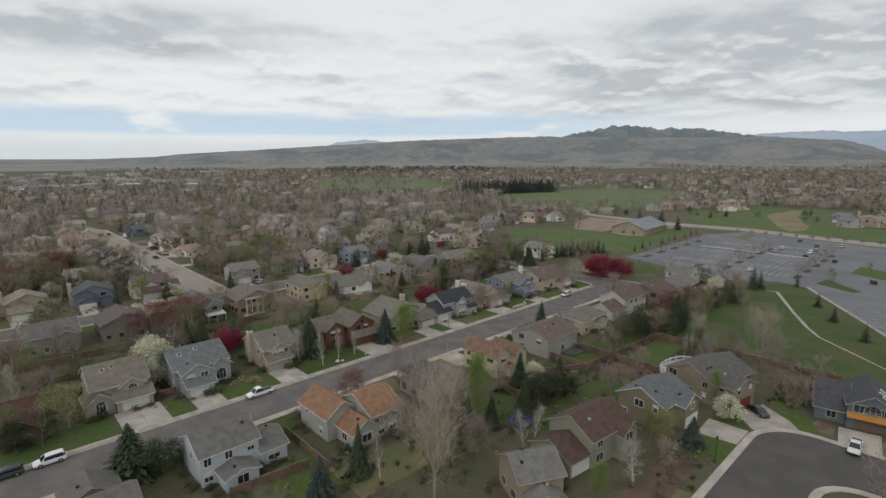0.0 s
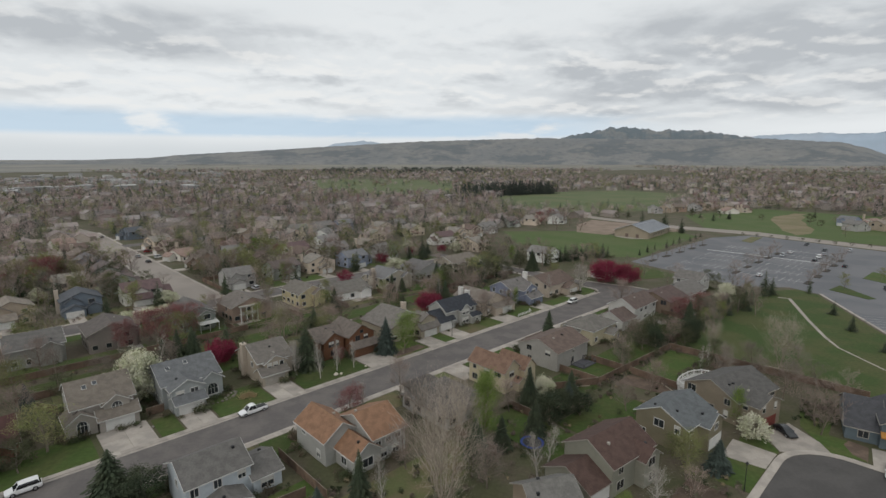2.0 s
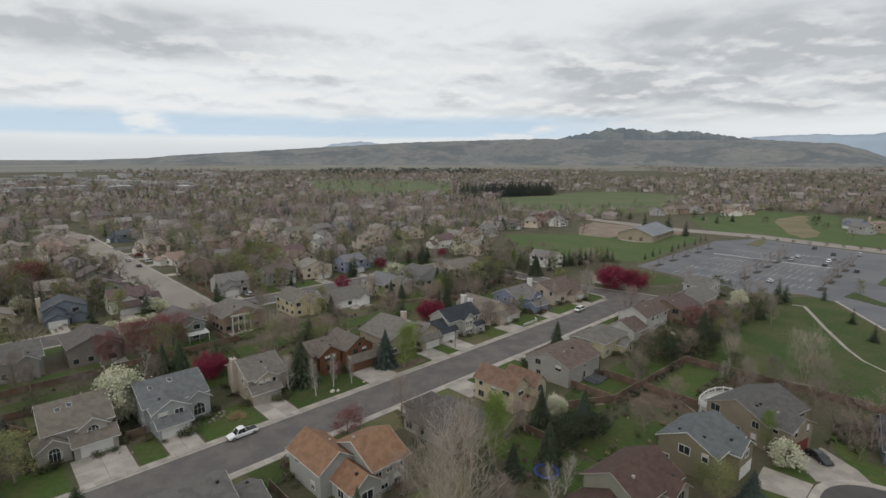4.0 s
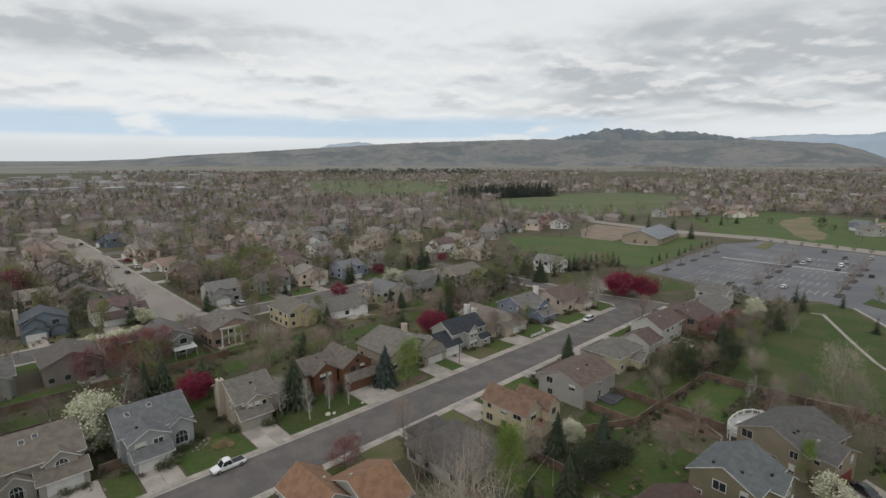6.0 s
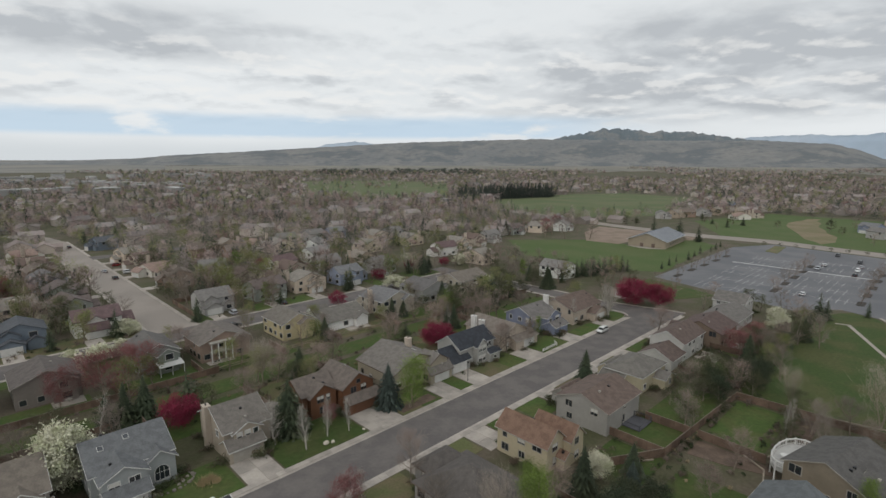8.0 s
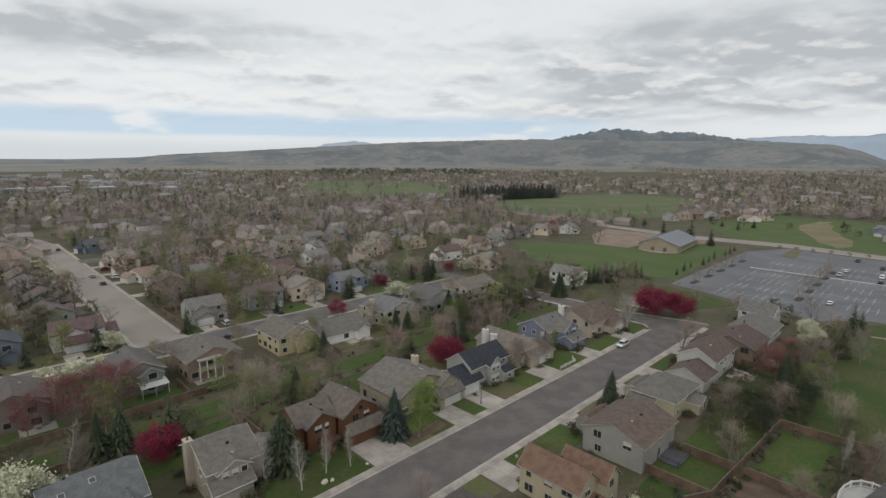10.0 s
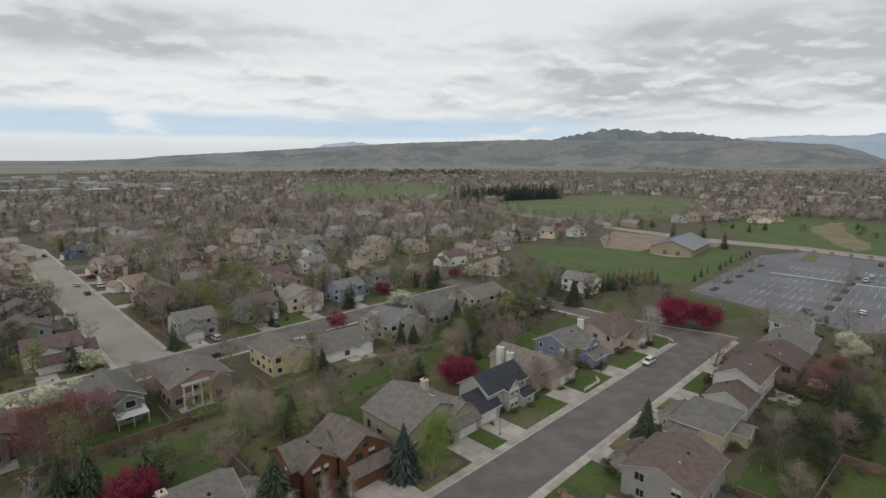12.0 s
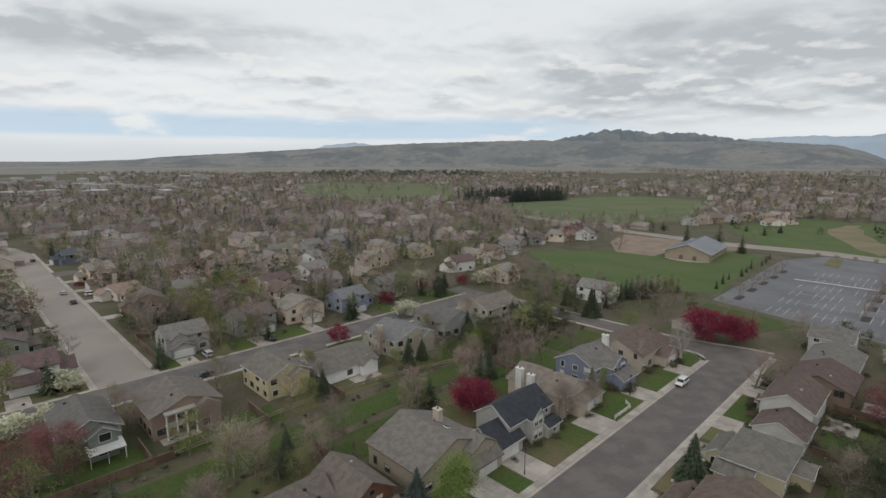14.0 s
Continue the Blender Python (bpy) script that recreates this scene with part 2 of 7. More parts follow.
def arc(cx, cy, r, a0, a1, n=10):
    return [(cx + r * math.cos(radians(a0 + (a1 - a0) * i / n)), cy + r * math.sin(radians(a0 + (a1 - a0) * i / n))) for i in range(n + 1)]


sheet("road", rect(-420, 114.5, -12.3, 0), 0.03, ASPHALT, "worn grey asphalt residential street", "road")
sheet("road", [(114.5, -12.3), (126.5, -12.3), (126, -6), (123.5, 2), (121, 14), (121, 104), (112.5, 104), (112.5, 9), (112, 4), (109.5, 0), (114.5, 0)], 0.034, ASPHALT, "grey asphalt side street at a junction", "road")
sheet("road", rect(-420, 114.5, 82.3, 93.5), 0.03, ASPHALT, "grey asphalt street behind the houses", "road")
sheet("road", [(-13.5, 93.5), (-1.2, 93.5), (-1.2, 330), (-6, 360), (-18, 395), (-30, 388), (-18, 350), (-13.5, 325)], 0.04, OLDROAD, "pale worn concrete street running away between houses", "road")
sheet("road", rect(-260, -13.5, 247, 258), 0.03, OLDROAD, "pale worn street crossing", "road")
sheet("road", rect(-1.2, 120, 247, 258), 0.03, ASPHALT, "grey asphalt street crossing", "road")
sheet("road", [(-260, -92.5)] + arc(17, -99.5, 7, 90, 0, 6) + [(24, -170), (37, -170)] + arc(28.5, -90, 8.5, 0, 90, 8) + [(-260, -81.5)], 0.03, DARKASPHALT, "dark asphalt street turning an elbow between driveways", "road")
LOT = [(159, -37), (176, 20), (291, 21.5), (322, 6), (306, -66), (290, -150), (170, -150), (115, -92), (138, -78.5), (168, -61), (172, -50)]
sheet("parking_lot", LOT, 0.03, LOTASPHALT, "large grey asphalt car park with painted bays", "car park")
sheet("road", [(420, 480), (332, 130), (319, 60), (325, 8), (311, -60), (300, -200), (316, -200), (328, -60), (343, 8), (337, 60), (345, 125), (436, 480)], 0.05, OLDROAD, "pale two-lane road past the car park", "road")
sheet("path", [(151.9, -51), (152.9, -54.9), (127.0, -65.8), (111.1, -73.1), (103.0, -77.5), (86.4, -94.7), (86.1, -94.5), (102.6, -77.1), (110.6, -72.3), (126.6, -64.9), (151.8, -54.1), (151.0, -51)], 0.06, CONCRETE, "pale concrete footpath winding through the park", "path")

LAWNS = [  # big greens
    ("lawn", [(69.5, -47), (76, -44), (110, -38), (150, -40), (160, -46), (171, -53), (167, -60), (137, -78), (115, -91), (96, -120), (72, -120), (70, -80)], PARKLAWN, "green park lawn with a winding path"),
    ("lawn", [(189, 21.8), (290, 30), (318, 62), (250, 62), (262, 92), (214, 136), (178, 95), (170, 52)], PLAYLAWN, "green school playing field"),
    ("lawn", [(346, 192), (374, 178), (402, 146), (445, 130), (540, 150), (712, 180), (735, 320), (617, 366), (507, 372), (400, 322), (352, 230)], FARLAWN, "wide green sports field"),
    ("lawn", [(335, 40), (330, -200), (520, -200), (540, 60), (420, 90)], PLAYLAWN, "rough green grass slope beside the road"),
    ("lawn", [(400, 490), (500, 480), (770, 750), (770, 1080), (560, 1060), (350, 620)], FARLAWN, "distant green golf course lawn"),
    ("dirt_field", [(x + 4 * math.sin(1.7 * k), y + 2.2 * math.sin(2.9 * k + 1)) for k, (x, y) in enumerate(((344, -17), (350, -9), (366, -3), (386, 4), (404, 12), (424, 20), (446, 26), (468, 27), (492, 25), (512, 21), (520, 15), (500, 12), (474, 9), (452, 3), (430, -3), (408, -9), (388, -16), (364, -20)))], TANEARTH, "bare brown earth patch"),
    ("dirt_field", [(252, 76), (292, 76), (300, 50), (318, 46), (323, 92), (324, 129), (284, 119), (250, 98)], SAND, "bare tan ball field"),
]
for nm, pts, m_, lb in LAWNS:
    sheet(nm, pts, 0.018 if nm == "lawn" else 0.028, m_, lb, "lawn" if nm == "lawn" else "earth")

# ---- houses ----
WINDOW_MESH = {}
FOOT = []  # ground taken by houses


def window_meshes(w, h, trim):
    key = (w, h, trim.name)
    if key not in WINDOW_MESH:
        s, b = Shape(), 0.11
        s.box(-w / 2 - b, w / 2 + b, -0.07, 0.0, -b, 0).box(-w / 2 - b, w / 2 + b, -0.07, 0, h, h + b)
        s.box(-w / 2 - b, -w / 2, -0.07, 0, 0, h).box(w / 2, w / 2 + b, -0.07, 0, 0, h)
        if w > 0.9:
            s.box(-0.035, 0.035, -0.06, 0, 0, h)
        WINDOW_MESH[key] = (s.mesh("window_frame", trim), Shape().box(-w / 2, w / 2, -0.03, 0, 0, h).mesh("pane", GLASS))
    return WINDOW_MESH[key]


def glazed_mesh(w, h, trim):
    """A small far window, frame and glass in one mesh."""
    key = (w, h, trim.name, "far")
    if key not in WINDOW_MESH:
        b = 0.11
        me = Shape().box(-w / 2 - b, w / 2 + b, -0.05, 0, -b, h + b).box(-w / 2, w / 2, -0.07, -0.01, 0, h).mesh("window", trim)
        me.materials.append(GLASS)
        me.polygons.foreach_set("material_index", [0] * 6 + [1] * 6)
        WINDOW_MESH[key] = me
    return WINDOW_MESH[key]


BLIND = mat("window_blind", (0.55, 0.53, 0.49), 0.8, 0.08, 0.8, 6.0)


def arch_mesh(w, h, y, material, name):
    """A round-headed panel standing on z = 0, its face towards local -y."""
    k = 10
    prof = [(-w / 2, 0), (w / 2, 0)] + [(w / 2 * math.cos(math.pi * i / k), h - w / 2 + w / 2 * math.sin(math.pi * i / k)) for i in range(k + 1)]
    n = len(prof)
    v = [(x, y, z) for x, z in prof] + [(x, 0.0, z) for x, z in prof]
    return mesh_of(name, v, [tuple(range(n)), tuple(range(n, 2 * n))[::-1]] + [(i, n + i, n + (i + 1) % n, (i + 1) % n) for i in range(n)], material)


def side_pose(b, side, u, z):
    """The pose on a block's wall: local -y looks outwards."""
    x0, x1, y0, y1 = b[:4]
    return {"s": pose(u, y0, z), "n": pose(u, y1, z, 0, 0, 180), "e": pose(x1, u, z, 0, 0, 90), "w": pose(x0, u, z, 0, 0, -90)}[side]


def roof_shapes(b, over=0.45):
    """Roof slabs and rake and eave boards of one block."""
    x0, x1, y0, y1, e, axis, rise = b[:7]
    roof, trim = Shape(), Shape()
    if axis == "h":
        cx, cy, wx, wy = (x0 + x1) / 2, (y0 + y1) / 2, (x1 - x0) / 2, (y1 - y0) / 2
        k = min(wx, wy)
        drop = rise * over / k
        X0, X1, Y0, Y1, z = x0 - over, x1 + over, y0 - over, y1 + over, e - drop
        ra = (x0 + k, cy, e + rise) if wx >= wy else (cx, y0 + k, e + rise)
        rb = (x1 - k, cy, e + rise) if wx >= wy else (cx, y1 - k, e + rise)
        c = [(X0, Y0, z), (X1, Y0, z), (X1, Y1, z), (X0, Y1, z)]
        if wx >= wy:
            quads = [(c[0], c[1], rb, ra), (c[2], c[3], ra, rb), (c[1], c[2], rb), (c[3], c[0], ra)]
        else:
            quads = [(c[3], c[0], ra, rb), (c[1], c[2], rb, ra), (c[0], c[1], ra), (c[2], c[3], rb)]
        for q in quads:
            roof.slab(q, 0.16)
        for p, q in zip(c, c[1:] + c[:1]):
            xa, xb, ya, yb = sorted((p[0], q[0])) + sorted((p[1], q[1]))
            trim.box(xa - 0.03, xb + 0.03, ya - 0.03, yb + 0.03, z - 0.17, z - 0.02)
        return roof, trim
    if axis == "x":
        lo, hi, a0, a1 = y0, y1, x0, x1
        pt = lambda a, c, z: (a, c, z)
    else:
        lo, hi, a0, a1 = x0, x1, y0, y1
        pt = lambda a, c, z: (c, a, z)
    mid_, half = (lo + hi) / 2, (hi - lo) / 2
    ez = e - rise * over / half
    A0, A1 = a0 - over * 0.8, a1 + over * 0.8
    for c_out in (lo - over, hi + over):
        q = [pt(A0, c_out, ez), pt(A1, c_out, ez), pt(A1, mid_, e + rise), pt(A0, mid_, e + rise)]
        if (c_out < mid_) == (axis == "y"):
            q = q[::-1]
        roof.slab(q, 0.17)
        for A in (A0, A1):
            q = [pt(A - 0.05, c_out, ez - 0.03), pt(A + 0.05, c_out, ez - 0.03), pt(A + 0.05, mid_, e + rise - 0.03), pt(A - 0.05, mid_, e + rise - 0.03)]
            trim.slab(q, 0.15)
        ca, cb = (c_out - 0.05, c_out + 0.04)
        p, q = pt(A0, ca, 0), pt(A1, cb, 0)
        trim.box(min(p[0], q[0]), max(p[0], q[0]), min(p[1], q[1]), max(p[1], q[1]), ez - 0.18, ez - 0.03)
    return roof, trim


def wall_shape(b):
    x0, x1, y0, y1, e, axis, rise = b[:7]
    s = Shape()
    if axis == "h":
        return s.box(x0, x1, y0, y1, -0.1, e)
    g = e + rise - 0.1
    if axis == "x":
        m_ = (y0 + y1) / 2
        prof = [(y0, -0.1), (y1, -0.1), (y1, e), (m_, g), (y0, e)]
        v = [(x0, a, z) for a, z in prof] + [(x1, a, z) for a, z in prof]
    else:
        m_ = (x0 + x1) / 2
        prof = [(x0, -0.1), (x1, -0.1), (x1, e), (m_, g), (x0, e)]
        v = [(a, y0, z) for a, z in prof] + [(a, y1, z) for a, z in prof]
    f = [(0, 1, 2, 3, 4), (9, 8, 7, 6, 5)] + [((i + 1) % 5, i, 5 + i, 5 + (i + 1) % 5) for i in range(5)]
    return s.add(v, f)


BOARD_MESH = {}


def corner_board(e, trim):
    key = (e, trim.name)
    if key not in BOARD_MESH:
        BOARD_MESH[key] = Shape().box(-0.07, 0.07, -0.07, 0.07, 0, e - 0.05).mesh("corner_board", trim)
    return BOARD_MESH[key]


GARAGE_MESH = {}


def garage_mesh(w, material):
    key = (round(w, 1), material.name)
    if key not in GARAGE_MESH:
        s = Shape().box(-w / 2, w / 2, -0.04, 0.0, 0.02, 2.2)
        n = max(4, round(w / 0.75))
        for r in range(4):
            for c in range(n):
                u = -w / 2 + w * c / n
                s.box(u + 0.06, u + w / n - 0.06, -0.07, -0.04, 0.08 + r * 0.53, 0.08 + r * 0.53 + 0.44)
        GARAGE_MESH[key] = s.mesh("garage_door", material)
    return GARAGE_MESH[key]


def house(label, wall_c, roof_c, blocks, front, garages=(), chimneys=(), trim=None, doors=(), turn=0.0, seed=0, gap=3.0, vents=3, skip="", trunk=None, garage_m=None, boards=False, decks=(), plain=False, deck_m=None, arches=(), skylights=(), wins=()):
    """A house from blocks (x0, x1, y0, y1, eave height, ridge axis, rise) in street coordinates; windows stand where the walls are free."""
    rng = random.Random(seed)
    trim = trim or TRIM
    cx = sum(b[0] + b[1] for b in blocks[:1]) / 2
    cy = sum(b[2] + b[3] for b in blocks[:1]) / 2
    root = put(new("house"), cx, cy, 0, turn)
    tagged(root, label, "house", "houses of the suburb")
    FOOT.extend(b[:4] for b in blocks)
    bl = [(b[0] - cx, b[1] - cx, b[2] - cy, b[3] - cy, *b[4:]) for b in blocks]
    wall_m, roof_m = siding(wall_c), shingle(roof_c)
    for nb, b in enumerate(bl):
        wall = child("wall", wall_shape(b).mesh("wall", wall_m), root)
        r, t = roof_shapes(b)
        roof = child("roof", r.mesh("roof", roof_m), root)
        for piece in ([t] if vents else []) if plain else t.pieces():
            child("fascia", piece.mesh("fascia", trim), roof)
        if boards and nb == 0:
            for x in b[:2]:
                for y in b[2:4]:
                    child("corner_board", corner_board(b[4], trim), wall, pose(x, y, 0))
    taken = []
    for i, side, u, w in garages:
        b = bl[i]
        u0 = u - (cx if side in "sn" else cy)
        child("garage_door", garage_mesh(w, garage_m or WHITE), root, side_pose(b, side, u0, 0))
        taken.append((i, side, u0 - w / 2 - 0.8, u0 + w / 2 + 0.8))
    for i, side, u, c in doors:
        b = bl[i]
        u0 = u - (cx if side in "sn" else cy)
        d = child("front_door", Shape().box(-0.5, 0.5, -0.06, 0, 0.1, 2.15).box(-0.35, 0.35, -0.08, -0.06, 0.3, 0.9).box(-0.35, 0.35, -0.08, -0.06, 1.1, 1.9).mesh("front_door", siding(c)), root, side_pose(b, side, u0, 0.05))
        child("step", Shape().box(-1.0, 1.0, -1.4, -0.06, -0.1, 0.12).mesh("step", CONCRETE), d)
        taken.append((i, side, u0 - 1.1, u0 + 1.1))
    for i, b in enumerate(bl):
        for side in "snwe":
            if side in skip or any(k[0] == i and k[1] == side for k in wins):
                continue
            lo, hi = (b[0], b[1]) if side in "sn" else (b[2], b[3])
            n = max(1, int((hi - lo) / gap))
            for level in range(2 if b[4] > 4.4 else 1):
                for k in range(n):
                    w, h = rng.choice(((1.5, 1.3), (0.9, 1.4), (1.8, 1.4), (1.2, 1.2)))
                    u = lo + (hi - lo) * (k + 0.5) / n + rng.uniform(-0.3, 0.3)
                    z = (0.85, 3.45)[level]
                    if rng.random() < (0.08 if side in front else 0.36) or hi - lo < w + 0.8 or z + h > b[4] - 0.15 and side in ("sn" if b[5] == "x" else "we"):
                        continue
                    m_ = side_pose(b, side, u, z)
                    p = m_ @ Vector((0, -0.5, 0.6))
                    if any(o is not b and o[0] - 0.6 < p.x < o[1] + 0.6 and o[2] - 0.6 < p.y < o[3] + 0.6 and p.z - 0.6 < o[4] + o[6] * 0.5 for o in bl):
                        continue
                    if level == 0 and any(j == i and sd == side and a - 0.9 < u < c + 0.9 for j, sd, a, c in taken):
                        continue
                    fr, pa = window_meshes(w, h, trim)
                    if plain:
                        child("window", glazed_mesh(w, h, trim), root, m_)
                        continue
                    win = child("window", fr, root, m_)
                    child("pane", pa, win)
                    if rng.random() < 0.25:
                        child("blind", Shape().box(-w / 2 + 0.03, w / 2 - 0.03, -0.036, -0.031, h * rng.choice((0.2, 0.45, 0.6)), h - 0.02).mesh("blind", BLIND), win, label="pale lowered blind")
    for i, side, u, z, w, h in wins:
        fr, pa = window_meshes(w, h, trim)
        win = child("window", fr, root, side_pose(bl[i], side, u - (cx if side in "sn" else cy), z))
        child("pane", pa, win)
        if rng.random() < 0.5:
            child("blind", Shape().box(-w / 2 + 0.03, w / 2 - 0.03, -0.036, -0.031, h * 0.5, h - 0.02).mesh("blind", BLIND), win, label="pale lowered blind")
    for i, side, u, z, w, h in arches:
        b = bl[i]
        u0 = u - (cx if side in "sn" else cy)
        win = child("window", arch_mesh(w + 0.26, h + 0.13, -0.06, trim, "window_frame"), root, side_pose(b, side, u0, z), "arched window with white glazing bars")
        child("pane", arch_mesh(w, h, -0.075, GLASS, "pane"), win, pose(0, 0, 0.1))
        for du in (-w / 6, w / 6):
            child("glazing_bar", Shape().box(du - 0.03, du + 0.03, -0.095, -0.07, 0.1, h * 0.93).mesh("glazing_bar", trim), win)
        child("glazing_bar", Shape().box(-w / 2, w / 2, -0.095, -0.07, h - w / 2, h - w / 2 + 0.07).mesh("glazing_bar", trim), win)
    for i, x, y in skylights:
        b = bl[i]
        x, y = x - cx, y - cy
        half, mid_ = ((b[3] - b[2]) / 2, (b[2] + b[3]) / 2) if b[5] == "x" else ((b[1] - b[0]) / 2, (b[0] + b[1]) / 2)
        off_ = (y if b[5] == "x" else x) - mid_
        z = b[4] + b[6] * (1 - abs(off_) / half)
        tilt = math.degrees(math.atan2(b[6], half)) * (1 if off_ < 0 else -1)
        sk = child("skylight", Shape().box(-0.42, 0.42, -0.5, 0.5, 0.0, 0.16).mesh("skylight", WHITE), root, pose(x, y, z, tilt if b[5] == "x" else 0, 0 if b[5] == "x" else -tilt, 0))
        child("pane", Shape().box(-0.36, 0.36, -0.44, 0.44, 0.15, 0.175).mesh("pane", GLASS), sk)
    for x, y, h, c in chimneys:
        s = Shape().box(-0.55, 0.55, -0.75, 0.75, 0, h).box(-0.65, 0.65, -0.85, 0.85, h, h + 0.18)
        ch = child("chimney", s.mesh("chimney", siding(c)), root, pose(x - cx, y - cy, 0))
        child("flue", Shape().tube((0, 0, h), (0, 0, h + 0.5), 0.16, 0.16, 8).mesh("flue", BLACK), ch)
    for x0, x1, y0, y1, z in decks:
        s = Shape().box(x0, x1, y0, y1, z - 0.15, z)
        for x in (x0 + 0.1, x1 - 0.1):
            for y in (y0 + 0.1, y1 - 0.1):
                s.box(x - 0.07, x + 0.07, y - 0.07, y + 0.07, -0.1, z + 0.95)
        s.box(x0, x1, y0, y0 + 0.06, z + 0.85, z + 0.95).box(x0, x0 + 0.06, y0, y1, z + 0.85, z + 0.95).box(x1 - 0.06, x1, y0, y1, z + 0.85, z + 0.95)
        s.v = [(a - cx, b_ - cy, c) for a, b_, c in s.v]
        child("deck", s.mesh("deck", deck_m or FENCEWOOD), root)
    for k in range(vents):
        b = bl[k % len(bl)]
        if b[5] == "h":
            continue
        f = rng.choice((0.3, 0.36, 0.64, 0.7))
        if b[5] == "x":
            x, y = rng.uniform(b[0] + 1, b[1] - 1), b[2] + (b[3] - b[2]) * f
        else:
            x, y = b[0] + (b[1] - b[0]) * f, rng.uniform(b[2] + 1, b[3] - 1)
        z = b[4] + b[6] * (1 - abs(f - 0.5) * 2)
        child("roof_vent", Shape().box(-0.2, 0.2, -0.2, 0.2, -0.15, 0.28).mesh("roof_vent", rng.choice((BLACK, BLACK, BLACK, TRIM))), root, pose(x, y, z))
    return root


GREYDECK = mat("grey_deck", (0.085, 0.085, 0.095), 0.8, 0.2, 0.5, 5.0, 0.3)
GREYROOF, BROWNROOF, TANROOF, DARKROOF, ORANGEROOF = (0.165, 0.155, 0.145), (0.135, 0.098, 0.083), (0.215, 0.185, 0.155), (0.052, 0.057, 0.068), (0.30, 0.17, 0.105)
BEIGE, GREYW, BLUEGREY, CEDAR, YELLOW = (0.40, 0.35, 0.29), (0.31, 0.30, 0.285), (0.31, 0.325, 0.32), (0.165, 0.077, 0.042), (0.48, 0.415, 0.29)
OLIVE, BLUE, WHITEW, TAN, STUCCO = (0.20, 0.175, 0.12), (0.195, 0.215, 0.285), (0.62, 0.60, 0.57), (0.33, 0.27, 0.21), (0.46, 0.39, 0.32)

# far side of the street, from the near end
house("red-brown brick bungalow with a maroon shingle roof", (0.20, 0.085, 0.065), (0.10, 0.05, 0.045), [(-80, -67, 12, 24, 2.9, "x", 2.8), (-73, -68, 9.5, 14, 2.9, "y", 1.8)], "s", seed=1)
house("grey-beige two-storey house with a blue front door and white garage", (0.34, 0.31, 0.275), TANROOF, [(-59, -48.6, 13.2, 25, 5.4, "x", 3.3), (-55.2, -48.5, 10.7, 15, 2.8, "x", 1.3), (-54, -49.6, 12.4, 17, 5.0, "y", 1.5), (-60.2, -55.4, 11.6, 17, 3.2, "y", 1.7)], "s", [(1, "s", -51.8, 4.9)], [(-48.4, 22, 8.4, STUCCO)], doors=[(0, "s", -55.0, (0.06, 0.06, 0.3))], seed=2, trim=WHITE, arches=[(2, "s", -51.8, 3.2, 1.7, 1.6), (3, "s", -57.8, 0.5, 1.6, 2.5)], skylights=[(0, -56.2, 17.0), (0, -54.4, 17.4)])
house("blue-grey two-storey house with an arched front window", BLUEGREY, (0.17, 0.175, 0.18), [(-43.7, -31.9, 12.5, 25, 5.3, "x", 2.9), (-42.8, -36.6, 9.3, 15, 5.1, "y", 1.7), (-42.6, -36.8, 7.4, 11, 2.7, "x", 1.0), (-36.3, -31.9, 11.4, 15, 4.6, "y", 1.6)], "s", [(2, "s", -39.7, 4.9)], doors=[(0, "s", -36.4, (0.2, 0.08, 0.05))], seed=3, trim=WHITE, wins=[(1, "s", -41.2, 3.2, 1.5, 1.3), (1, "s", -38.4, 3.2, 1.5, 1.3)], arches=[(3, "s", -34.1, 0.9, 2.1, 2.4)], skylights=[(0, -41.4, 16.4), (0, -37.6, 17.2)])
house("tan two-storey house with a tall side chimney", (0.36, 0.31, 0.25), (0.20, 0.18, 0.16), [(-24, -15.4, 11, 22.5, 5.3, "x", 2.9), (-23.9, -17.7, 8.8, 12.5, 2.8, "x", 1.2), (-22.5, -17.5, 10.2, 14, 5.0, "y", 1.4), (-15.4, -11.4, 13, 21, 3.0, "x", 1.6)], "s", [(1, "s", -20.9, 4.9)], [(-24.5, 17.5, 8.2, STUCCO)], seed=4, trim=WHITE, garage_m=TRIM, wins=[(2, "s", -21.5, 3.2, 0.9, 1.4), (2, "s", -20.0, 3.2, 0.9, 1.4), (2, "s", -18.5, 3.2, 0.9, 1.4), (0, "w", 14.0, 3.4, 1.0, 1.2), (0, "w", 20.3, 0.9, 1.2, 1.2)])
house("cedar-brown two-storey house with paired front gables", CEDAR, (0.185, 0.155, 0.135), [(-6.9, 1, 14.2, 22, 5.2, "x", 2.4), (-5.6, 0.4, 12.8, 17, 5.0, "y", 2.0), (1, 8.8, 11, 21.5, 5.4, "y", 2.5), (1.2, 9, 8.9, 12, 2.8, "x", 1.1)], "s", [(3, "s", 5.2, 5.2)], doors=[(0, "s", 0.0, (0.06, 0.03, 0.02))], seed=5, wins=[(1, "s", -3.4, 3.2, 1.5, 1.4), (1, "s", -1.6, 3.2, 0.9, 1.4), (1, "s", -2.6, 0.8, 2.0, 1.4), (2, "s", 3.6, 3.7, 1.3, 1.3), (2, "s", 6.2, 3.7, 1.3, 1.3), (2, "s", 4.9, 5.6, 0.9, 0.8)], trim=DARKTRIM, garage_m=mat("brown_door", (0.15, 0.075, 0.045), 0.7, 0.1))
